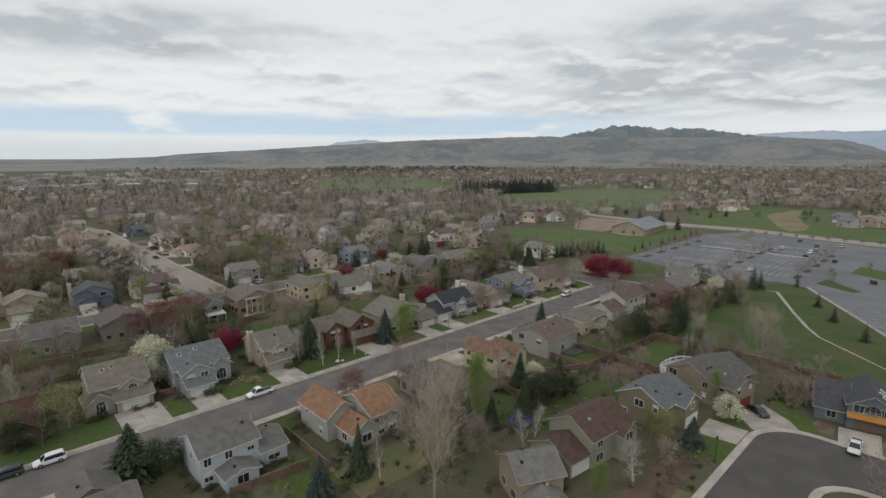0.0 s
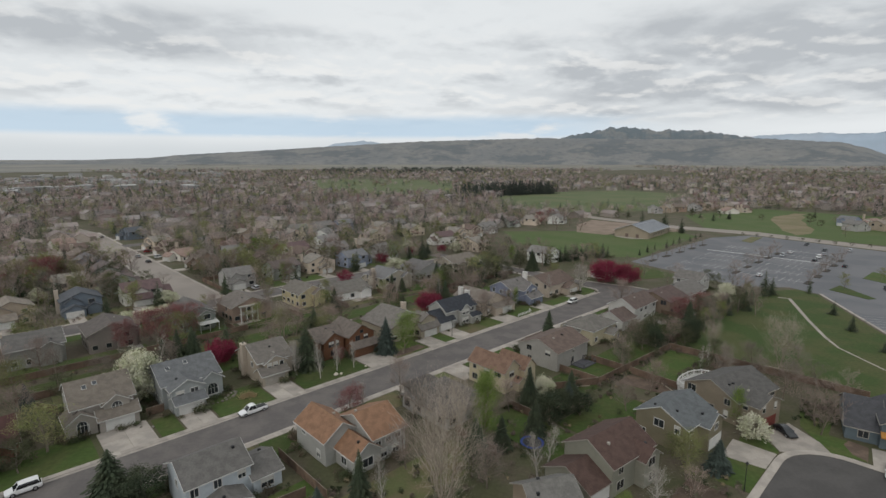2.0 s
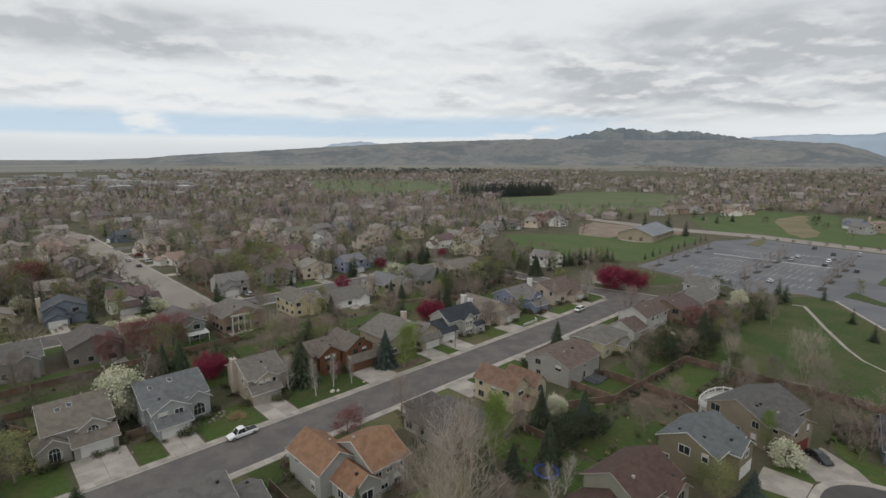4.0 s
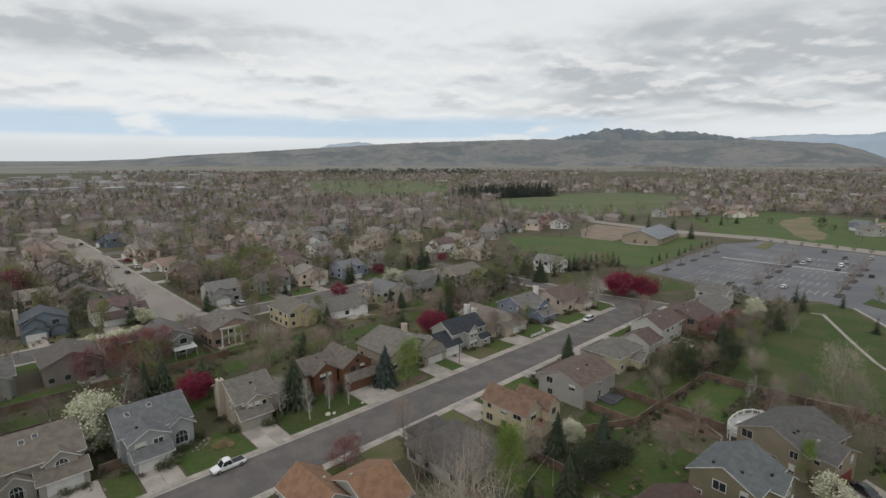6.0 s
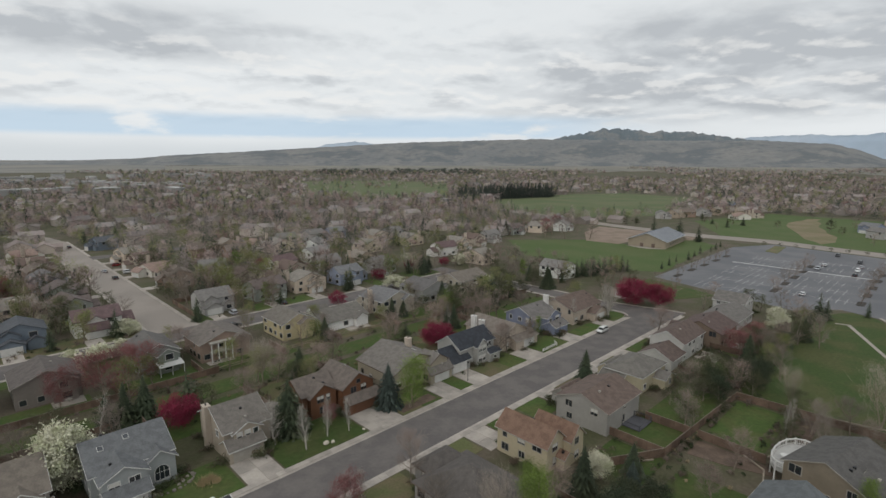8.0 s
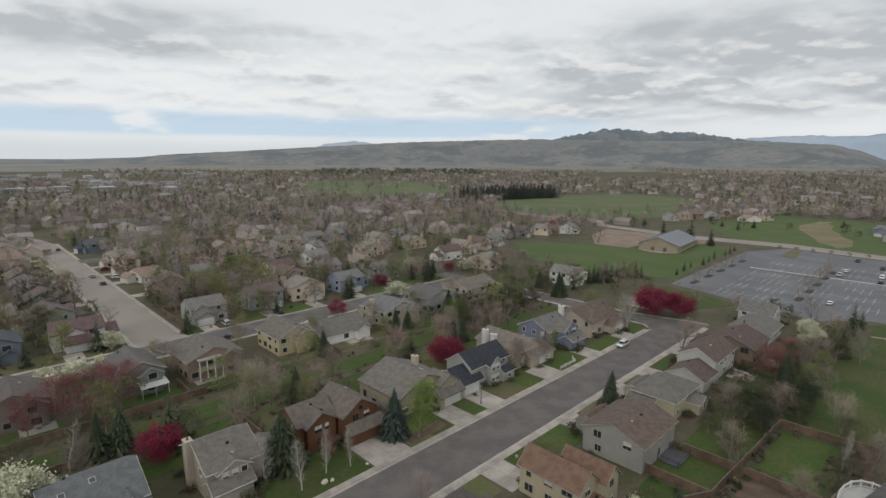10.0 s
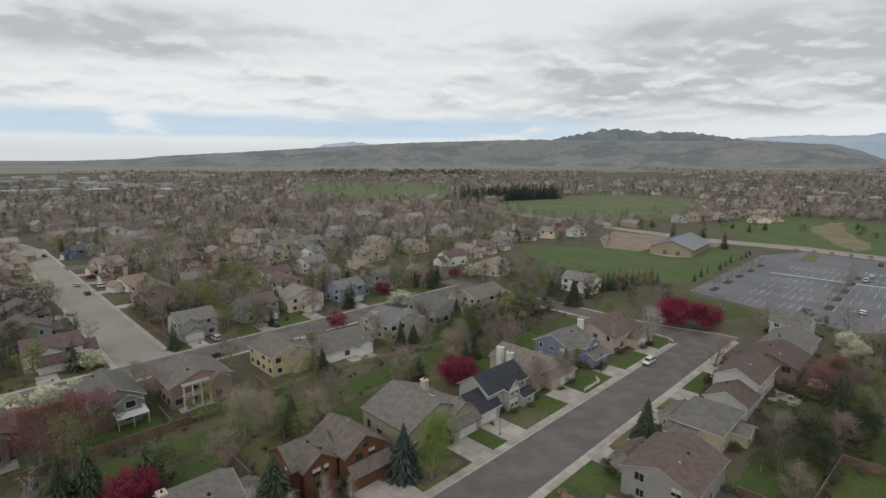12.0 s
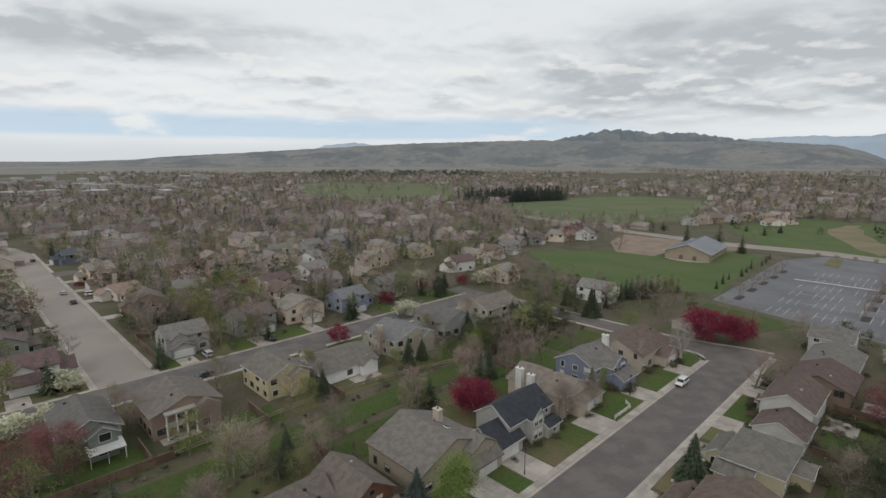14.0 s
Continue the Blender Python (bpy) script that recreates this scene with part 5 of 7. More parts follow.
grow("bare", (118, 76, 10, 1.2), (124, 98, 10, 1.2), (129, 92, 11, 1.2), (138, 84, 11, 1.2), (143, 72, 10, 1.2), (134, 72, 9, 1.2), (150, 92, 11, 1.2), (156, 84, 10, 1.2), (162, 100, 11, 1.2), (116, 104, 10, 1.2), (170, 108, 11, 1.2), (158, 112, 10, 1.2))
grow("olive", (120, 48, 7.5, 1.3), (112, 54, 7, 1.3), (116, 62, 6.5, 1.3), (140, 62, 6, 1.3), (146, 60, 6, 1.3), (128, 104, 6, 1.3), (165, 92, 6, 1.3))
grow("spruce", (122.8, 41.5, 9, 1.2), (106.5, 100.5, 8, 1.4), (146, 110, 9, 1.1))
grow("lime", (132.6, 63, 8, 1.3),)
grow("olive", (57, -38, 5, 1.4), (61.5, -40.5, 5.6, 1.4), (66, -37.5, 6, 1.3), (69.5, -35, 5.4, 1.4), (73, -37.5, 5, 1.4), (77, -35.5, 4.6, 1.4), (72.5, -47.5, 5.4, 1.4))
grow("bare", (63.5, -36.5, 8, 1.2), (71, -43.5, 8.5, 1.2))
grow("juniper", (64.6, -42.8, 5.6, 1.3), (77.4, -46.8, 6.4, 1.2), (69, -40.6, 5.4, 1.3))
lawn([(144, 20), (171, 20), (161, -12), (144, -3)])
grow("bare", (135, 22, 8, 1.1), (146, -1, 8.5, 1.1), (152, 8, 8, 1.1), (137, -14.8, 9, 1.1), (152, -14, 8, 1.1), (148, 26, 9, 1.1), (158, 28, 8, 1.2))
grow("olive", (139, 27, 5, 1.4), (150, 18, 4.5, 1.5), (162, 24, 5, 1.4), (155, -24, 6, 1.3), (149, -30, 6, 1.3))
grow("leafing", (145, 78, 6.5, 1.3), (16, 47.6, 9, 1.0), (62, 44, 8, 1.1), (134, 96, 8, 1.1))
grow("birch", (-0.8, -72.6, 7.5, 1.9), (-0.9, -53.4, 6.5, 1.6), (58.4, -56.8, 7, 0.8), (62.4, -57.4, 6.6, 0.8))

# beside the school
grow("bare", (258, 100, 14, 1.5), (246, 112, 11, 1.3), (254, 128, 12, 1.4), (268, 130, 12, 1.3), (281, 128, 11, 1.3), (292, 138, 12, 1.3), (236, 138, 12, 1.3), (243, 126, 12, 1.3), (272, 118, 9, 1.3), (306, 140, 11, 1.3), (228, 146, 12, 1.3))
grow("redbare", (262, 138, 11, 1.3), (288, 146, 11, 1.3))
grow("olive", (349, 120, 6, 1.5), (351, 111, 5.5, 1.5))
grow("spruce", (274, 148, 12, 1.2), (232, 152, 13, 1.2))

# ---- the wider suburb ----
rng = random.Random(11)
OPEN = [p for _, p, _, _ in LAWNS] + [LOT]
STREETS = [(-420, 128, -13.6, 1.3), (111, 128, -13, 104), (-420, 114, 81, 95), (-16, 2, 93, 400), (-260, 120, 246, 259), (310, 345, -200, 120)]


def inside(x, y, poly):
    hit_ = False
    for (ax, ay), (bx, by) in zip(poly, poly[1:] + poly[:1]):
        if (ay > y) != (by > y) and x < ax + (y - ay) * (bx - ax) / (by - ay):
            hit_ = not hit_
    return hit_


def free(x, y, m_):
    if any(inside(x, y, p) for p in OPEN):
        return False
    if any(a - m_ < x < b + m_ and c - m_ < y < d + m_ for a, b, c, d in STREETS):
        return False
    return not any(a - m_ < x < b + m_ and c - m_ < y < d + m_ for a, b, c, d in FOOT)


def reach(x, y):
    """Distance from the start of the flight and bearing off its line, in degrees."""
    p = GRID @ Vector((x, y, 0))
    return math.hypot(p.x, p.y - 6), abs(math.degrees(math.atan2(p.x, p.y - 6)) - 10), p


STYLES = [
    ("grey two-storey suburban house with a shingle roof", (0.31, 0.30, 0.285), GREYROOF), ("beige suburban house with a brown roof", BEIGE, BROWNROOF), ("white gabled suburban house with a grey roof", (0.60, 0.59, 0.56), (0.19, 0.18, 0.17)),
    ("tan suburban house with a tan roof", TAN, TANROOF), ("blue-grey suburban house with a grey roof", (0.22, 0.245, 0.31), (0.16, 0.16, 0.165)), ("cream suburban house with a tan roof", (0.50, 0.42, 0.34), (0.21, 0.19, 0.165)),
    ("brown suburban house with a brown roof", (0.24, 0.17, 0.13), (0.15, 0.12, 0.10)), ("white low house with a pinkish-brown roof", (0.55, 0.52, 0.47), (0.25, 0.18, 0.15)),
    ("sage-grey two-storey house with a brown roof", (0.25, 0.26, 0.235), (0.13, 0.105, 0.098)), ("slate-blue house with a dark roof", (0.13, 0.155, 0.185), (0.085, 0.09, 0.10)), ("white house with a maroon shingle roof", (0.56, 0.54, 0.51), (0.125, 0.085, 0.085)),
]
HOUSE_PROTOS = {}


def far_house(x, y, turn, k):
    """A suburban house of one of eleven builds, copied where it stands."""
    k %= len(STYLES)
    m_ = GRID @ pose(x, y, 0, 0, 0, turn)
    if k not in HOUSE_PROTOS:
        lb, wc, rc = STYLES[k]
        wc, rc = tuple(min(0.72, c * 1.22) for c in wc), tuple(c * 1.4 for c in rc)
        w, d = 11.5 + k % 3, 9.5 + k % 2
        low_ = 3.2 if k == 7 else 5.2
        g0 = -w / 2 + 0.3 + (k * 7 % 3) * 2.2
        blocks = [(-w / 2, w / 2, -d / 2, d / 2, low_, "xy"[k % 2], 2.5), (g0, g0 + 6, -d / 2 - 3.6, -d / 2 + 1, 2.8, "yx"[k // 2 % 2], 1.5)]
        if low_ > 5:
            blocks.append((g0 + 0.7, g0 + 5.2, -d / 2 - 1.2, -d / 2 + 3, 4.9, "y", 1.5))
        if k % 3 == 0:
            blocks.append((w / 2 - 4.6, w / 2 - 0.6, -d / 2 - 1.6, -d / 2 + 1, 2.7, "y", 1.2))
        elif k % 3 == 1:
            blocks.append((w / 2, w / 2 + 3.4, -d / 2 + 1, d / 2 - 1, 2.9, "x", 2.0))
        n = len(FOOT)
        ob = house(lb, wc, rc, blocks, "s", [(1, "s", g0 + 3, 4.9)], seed=170 + k, gap=4.5, vents=0, boards=False, plain=True, trim=(WHITE, TRIM)[k % 2], chimneys=[(-w / 2 - 0.4, 1, 8, STUCCO)] if k % 2 else ())
        del FOOT[n:]
        HOUSE_PROTOS[k] = ob
        ob.matrix_basis = m_
    else:
        ob = copy_thing(HOUSE_PROTOS[k], m_)
    FOOT.append((x - 8, x + 8, y - 8, y + 8))
    return ob


placed = 0
# along the street behind, and both sides of the pale street
SPOTS = [(10.5, 109.5, 0, 0), (31.4, 112, 4, 8), (49, 112, -5, 5), (68, 111, 3, 4), (92, 118, 8, 0), (-43.5, 110, 0, 9), (-25, 110, 0, 10), (-62, 111, 0, 3), (-80, 110, 0, 6), (-99, 110, 0, 1), (143, 99, 90, 5), (145, 52, 92, 2)]
SPOTS += [(14, 157, -90, 6), (12.5, 186, -80, 7), (13.5, 208, -90, 1), (12.5, 230, -90, 5), (11.5, 283, -84, 9), (13, 304, -90, 6), (-42, 143, 90, 5), (-28, 134, 90, 8), (-27.5, 158, 80, 8), (-29.5, 187, 90, 4), (-28.5, 207, 90, 6), (-29, 228, 90, 1), (-28.5, 270, 90, 7), (-28.5, 290, 90, 0), (-28.5, 310, 90, 3)]
SPOTS += [(84, 164, 10, 2), (83, 202, 180, 5), (239, 241, 20, 2), (281, 201, 40, 5), (276, 157, 0, 6), (51, 308, 0, 7), (77, 343, 180, 2), (146, 128, 180, 10), (59, 153, 4, 10), (31, 165, 170, 0), (44, 286, 0, 5), (83, 249, 0, 9), (105, 245, 8, 4), (99, 190, 30, 2)]
NAMED = len(SPOTS)
for r, y in enumerate((140, 168, 196, 222, 276, 304)):
    for i in range(-14, 13):
        SPOTS.append((i * 18.5 + rng.uniform(-2.5, 2.5) + (r % 2) * 7, y + rng.uniform(-4, 4), 180 if r % 2 else 0, rng.choice((0, 1, 2, 3, 4, 5, 6, 7, 8, 10, 0, 5, 3, 6))))
SPOTS = [p for i, p in enumerate(SPOTS) if i < NAMED or rng.random() < 0.42]
for x, y, turn, k in SPOTS:
    d_, off, _ = reach(x, y)
    if off < 47 and d_ < 400 and free(x, y, 7.0 if y > 120 and placed > 20 else 3.0):
        far_house(x, y, turn + rng.uniform(-9, 9), k)
        placed += 1
        if placed < 46:
            for side in (-1, 1):
                q = pose(x, y, 0, 0, 0, turn) @ Vector((side * rng.uniform(8.5, 10), rng.uniform(-2, 8), 0))
                if not any(a < q.x < b and c < q.y < d for a, b, c, d in STREETS):
                    tree(rng.choice(("bare", "bare", "leafing", "olive", "spruce", "leafing")), q.x, q.y, rng.uniform(7, 10.5), rng.uniform(1, 1.25), False, rng.randrange(4))
        if y > 120 and (turn == 0 or turn == 180) and d_ < 330:
            sheet("driveway", rect(x - 4.5, x + 0.5, y - 15, y - 9) if turn == 0 else rect(x - 0.5, x + 4.5, y + 9, y + 15), 0.1, CONCRETE, "pale concrete driveway", "driveway")
        if 109 < y < 113 and x < 75 or abs(abs(turn) - 90) < 12 and -36 < x < 20:
            sheet("driveway", rect(x - 5, x - 0.5, 94.9, y - 9) if abs(turn) < 10 else (rect(0.3, x - 8, y - 2, y + 3) if turn < 0 else rect(x + 8, -15, y - 3, y + 2)), 0.1, CONCRETE, "pale concrete driveway", "driveway")

# houses past the car park and along the far road
PAST = [(419, 119), (435, 113), (450, 107), (470, 101), (489, 95), (468, 66), (488, 62), (571, 108), (540, 125), (612, 70), (628, 38), (558, 138), (590, 90), (650, 40), (675, 10), (500, 80), (520, 92)]
for k, (x, y, turn) in enumerate([(x, y, 20 + 60 * (i % 3)) for i, (x, y) in enumerate(PAST)] + [(404 + 15 * i, -38 - 14 * i, 60) for i in range(4)] + [(436 + 15 * i, -30 - 12 * i, 240) for i in range(4)] + [(300, 150, 20), (282, 138, 20), (262, 146, 200), (240, 152, 10), (318, 166, 200)]):
    far_house(x, y, turn + rng.uniform(-8, 8), (k * 3 + k // 5) % 9)
for k, (x, y) in enumerate(((368, 128), (369, 119), (403, 76), (408, 71), (410, 56), (416, 50), (430, 100), (445, 92), (460, 84), (478, 78))):
    tree(("olive", "spruce")[k % 2], x, y, 6.5 + k % 3, 1.2, False, k)
for k in range(40):
    x, y = rng.uniform(350, 620), rng.uniform(-90, 120)
    if not any(a - 1 < x < b + 1 and c - 1 < y < d + 1 for a, b, c, d in FOOT) and not any(a < x < b and c < y < d for a, b, c, d in STREETS) and not inside(x, y, LAWNS[5][1]):
        tree(("bare", "olive", "spruce", "bare")[k % 4], x, y, rng.uniform(5, 9), 1.2, False, k)

# trees in gardens and along streets
KINDS = ["bare"] * 14 + ["redbare"] + ["leafing"] * 7 + ["olive"] * 2 + ["spruce"] * 6 + ["birch"] + ["lime"] + ["pear"]
count = 0
for _ in range(9000):
    x, y = rng.uniform(-260, 330), rng.uniform(28, 330)
    d_, off, _p = reach(x, y)
    if off > 46 or d_ > 285 or d_ < 130 or count > 225 or (y < 90 and rng.random() < 0.87) or (-20 < x < 60 and 38 < y < 46):
        continue
    if not free(x, y, 2.4):
        continue
    kind = rng.choice(KINDS)
    if rng.random() < 0.016:
        kind = "crab"
    tree(kind, x, y, {"crab": 5.5, "pear": 6, "spruce": 10, "bare": 11.5, "olive": 8}.get(kind, 10.5) * rng.uniform(0.75, 1.3), rng.uniform(0.95, 1.25), False, rng.randrange(4))
    count += 1
# tall trees that stand out over the roofs
for x, y, h in ((6.8, 316, 11), (2.2, 100.5, 8.5), (151.7, 179, 13), (102.5, 98, 9), (218.7, 149, 11), (128.7, 234, 13), (100, 228, 11), (27, 330, 11), (-34, 152, 12), (50, 187, 10), (174, 196, 12), (70, 140, 10), (-52, 132, 11), (22, 215, 10), (190, 236, 12)):
    tree("spruce", x, y, h, 1.1, False, int(x + y) % 4)
for x, y, h in ((52, 174.6, 11), (18.5, 102.5, 9), (99, 161.5, 11), (46.7, 249, 12), (24, 146, 10), (-18, 172, 9), (-40, 128, 9), (75, 250, 12), (120, 200, 11), (-50, 172, 10), (33, 128, 10), (160, 150, 11)):
    tree("leafing", x, y, h, 1.35, False, int(x + y) % 4)
for i in range(14):
    tree("spruce", 163 + i % 7 * 2.6, 44 - i % 7 * 1.6 + (i // 7) * 3, 6.5 + i % 3, 1.1, False, i)
# row of young evergreens beside the car park
for i in range(9):
    tree("spruce", 196 + i * 11.5, 25 + (i % 3), 4.6 + i % 2, 0.8, False, i)


def scatter_mesh(spots, per, material, name, blade=0.5, thin=0.8, cone=False, tufts=9):
    """Many far trees in one mesh: each a few loose tufts of small blades."""
    r = np.random.default_rng(5)
    trees = len(spots)
    s = np.repeat(np.array(spots), per, axis=0)
    n = len(s)
    h, w = s[:, 3], s[:, 4]
    if cone:
        t = r.uniform(0, 1, n) ** 1.3
        a = r.uniform(0, 2 * np.pi, n)
        d = np.stack([np.cos(a), np.sin(a), np.full(n, 0.3)], 1)
        c = np.stack([s[:, 0] + np.cos(a) * w * (1 - t) * 0.9, s[:, 1] + np.sin(a) * w * (1 - t) * 0.9, s[:, 2] + h * t], 1)
    else:
        tuft = r.normal(size=(trees, tufts, 3))
        tuft /= np.linalg.norm(tuft, axis=2)[:, :, None]
        tuft *= r.uniform(0.25, 0.85, (trees, tufts, 1))
        d = tuft[np.repeat(np.arange(trees), per), r.integers(0, tufts, n)] + r.normal(size=(n, 3)) * 0.2
        c = np.stack([s[:, 0] + d[:, 0] * w, s[:, 1] + d[:, 1] * w, s[:, 2] + np.maximum(0.1, h * 0.56 + d[:, 2] * h * 0.44)], 1)
    size = (blade * r.uniform(0.6, 1.3, n))[:, None]
    out = d + np.array([0, 0, 0.35]) + r.normal(size=(n, 3)) * 0.3
    a = np.cross(out, r.normal(size=(n, 3)))
    a /= np.linalg.norm(a, axis=1)[:, None]
    b = np.cross(out, a)
    b /= np.linalg.norm(b, axis=1)[:, None]
    v = np.stack([c - a * size, c + b * size * thin, c + a * size], 1).reshape(-1, 3)
    me = bpy.data.meshes.new(name)
    me.vertices.add(3 * n)
    me.vertices.foreach_set("co", v.astype(np.float32).ravel())
    me.loops.add(3 * n)
    me.loops.foreach_set("vertex_index", np.arange(3 * n, dtype=np.int32))
    me.polygons.add(n)
    me.polygons.foreach_set("loop_start", np.arange(0, 3 * n, 3, dtype=np.int32))
    me.update(calc_edges=True)
    me.materials.append(material)
    return me


def far_spots(seed, number, near, far, share):
    """Spots thinned with distance, as trees hide one another towards the horizon."""
    r = random.Random(seed)
    out = []
    while len(out) < number:
        d_ = r.uniform(near, far)
        a = radians(10 + r.uniform(-47, 47))
        x, y = d_ * math.sin(a), 6 + d_ * math.cos(a)
        g = GRID.inverted() @ Vector((x, y, 0))
        if any(inside(g.x, g.y, p) for p in OPEN):
            if r.random() > 0.32 or d_ < 930:
                continue
        if g.x < 345 and g.y < 145 or g.x < 470 and g.y < 132:
            continue
        if any(p < g.x < q and s < g.y < t for p, q, s, t in STREETS):
            continue
        if d_ > 2100 and a < radians(26) and d_ > 2250:
            continue
        if d_ > 1500 and noise.noise(Vector((x / 500, y / 700, 3.0))) < -0.05 + share:
            continue
        k = 1 + max(0, d_ - 900) / 2600
        out.append((x, y, ground_z(x, y), r.uniform(7.5, 15.0) * (0.9 + 0.1 * k), r.uniform(3.2, 5.8) * k))
    return out


def clear_of_houses(p):
    g = GRID.inverted() @ Vector(p[:3])
    return free(g.x, g.y, 1.0)


# far crowns: near colours lightened so that the base colour carries the haze
FARTWIG = mat("hazed_far_twigs", (0.40, 0.31, 0.285), 0.95, 0.2, 0.07, 0.4, island=0.12, second=(0.255, 0.215, 0.2), soft=True)
FARLEAF = mat("hazed_far_leaves", (0.23, 0.235, 0.095), 0.95, 0.2, 0.07, 0.3, island=0.12, second=(0.14, 0.15, 0.075), soft=True)
FARNEEDLE = mat("hazed_far_needles", (0.048, 0.06, 0.048), 0.95, 0.25, 0.02, 0.5, island=0.2, soft=True)
FARRED = mat("hazed_far_red_buds", (0.27, 0.165, 0.155), 0.95, 0.2, 0.06, 0.3, island=0.12, soft=True)
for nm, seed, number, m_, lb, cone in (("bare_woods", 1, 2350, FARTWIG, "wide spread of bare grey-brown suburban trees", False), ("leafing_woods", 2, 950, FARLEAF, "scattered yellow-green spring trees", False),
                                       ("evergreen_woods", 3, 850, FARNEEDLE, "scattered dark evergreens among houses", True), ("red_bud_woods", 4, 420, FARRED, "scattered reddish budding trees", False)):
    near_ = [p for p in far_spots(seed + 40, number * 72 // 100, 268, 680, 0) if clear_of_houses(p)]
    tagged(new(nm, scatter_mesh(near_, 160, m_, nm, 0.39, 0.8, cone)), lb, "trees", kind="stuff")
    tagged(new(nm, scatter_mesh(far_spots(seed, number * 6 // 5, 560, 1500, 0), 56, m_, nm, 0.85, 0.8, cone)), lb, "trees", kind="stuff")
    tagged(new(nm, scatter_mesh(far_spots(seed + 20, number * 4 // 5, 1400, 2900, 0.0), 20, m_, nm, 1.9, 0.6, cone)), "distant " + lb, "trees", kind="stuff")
# dark grove beside the sports field
gr = random.Random(9)
grove = []
for _ in range(230):
    x, y = gr.uniform(0, 1), gr.uniform(0, 26)
    p = GRID @ Vector((438 + 150 * x + gr.gauss(0, 3), 384 - 44 * x + y + gr.gauss(0, 2), 0))
    grove.append((p.x, p.y, 0, gr.uniform(13, 21), gr.uniform(3.4, 5.4)))
tagged(new("pine_grove", scatter_mesh(grove, 150, FARNEEDLE, "pine_grove", 0.8, 0.7, True)), "dense dark pine grove at the field edge", "trees", kind="stuff")

edge = []
for _ in range(260):
    a, r_ = radians(gr.uniform(-3.0, 15.0)), gr.uniform(1750, 2300)
    edge.append((r_ * math.sin(a), 6 + r_ * math.cos(a), ground_z(r_ * math.sin(a), 6 + r_ * math.cos(a)), gr.uniform(9, 15), gr.uniform(7, 14)))
tagged(new("pine_belt", scatter_mesh(edge, 30, FARNEEDLE, "pine_belt", 2.2, 0.7)), "dark belt of evergreens beyond the golf course", "trees", kind="stuff")

# far houses, too many to tell apart
FARWALL = mat("far_walls", (0.42, 0.38, 0.34), 0.8, 0.2, 0.01, 0.3, island=0.5, second=(0.36, 0.31, 0.27))
FARROOF = mat("far_roofs", (0.225, 0.205, 0.195), 0.9, 0.25, 0.01, 0.4, island=0.4, second=(0.22, 0.18, 0.165))


def far_houses(seed, number, near, far):
    walls, roofs = Shape(), Shape()
    r = random.Random(seed)
    for x, y, z, _h, _w in far_spots(seed, number, near, far, 0.05):
        g_ = GRID.inverted() @ Vector((x, y, 0))
        if any(inside(g_.x, g_.y, p) for p in OPEN):
            continue
        a = radians(33.3 + r.choice((0, 90)) + r.uniform(-8, 8))
        u, v_ = Vector((math.cos(a), math.sin(a), 0)), Vector((-math.sin(a), math.cos(a), 0))
        o, l, w, e, g = Vector((x, y, z)), r.uniform(5.5, 8), r.uniform(4, 5.5), r.choice((3.2, 5.2, 5.4)), r.uniform(2, 3)
        c = [o - u * l - v_ * w, o + u * l - v_ * w, o + u * l + v_ * w, o - u * l + v_ * w]
        Z = Vector((0, 0, 1))
        ra, rb = o - u * l + Z * (e + g), o + u * l + Z * (e + g)
        walls.add([p for p in c] + [p + Z * e for p in c] + [ra, rb], [(0, 1, 5, 4), (1, 2, 6, 9, 5), (2, 3, 7, 6), (3, 0, 4, 8, 7)])
        k = 0.4
        q = [c[0] - u * k - v_ * k + Z * (e - 0.1), c[1] + u * k - v_ * k + Z * (e - 0.1), rb + u * k + Z * 0.15, ra - u * k + Z * 0.15, c[2] + u * k + v_ * k + Z * (e - 0.1), c[3] - u * k + v_ * k + Z * (e - 0.1)]
        roofs.add(q, [(0, 1, 2, 3), (3, 2, 4, 5)])
        t = r.uniform(0.1, 0.5) * l
        gc = [o + u * (t - 3) - v_ * w, o + u * (t + 3) - v_ * w, o + u * (t + 3) - v_ * (w + 4), o + u * (t - 3) - v_ * (w + 4)]
        gp = (gc[2] + gc[3]) / 2 + Z * 4.4
        gq = (gc[0] + gc[1]) / 2 + Z * 4.4 + v_ * 2
        walls.add(gc + [p + Z * 2.9 for p in gc] + [gp], [(1, 0, 4, 5), (2, 1, 5, 6), (3, 2, 6, 8, 7), (0, 3, 7, 4)])
        roofs.add([gc[0] - u * k + Z * 2.8 + v_ * 2, gc[3] - u * k - v_ * k + Z * 2.8, gp - v_ * k + Z * .1, gq + Z * .1, gc[1] + u * k + Z * 2.8 + v_ * 2, gc[2] + u * k - v_ * k + Z * 2.8], [(0, 1, 2, 3), (3, 2, 5, 4)])
    ob = tagged(new("far_houses", walls.mesh("far_houses", FARWALL)), "distant suburban houses spread among trees", "houses", kind="stuff")
    child("roofs", roofs.mesh("roofs", FARROOF), ob)


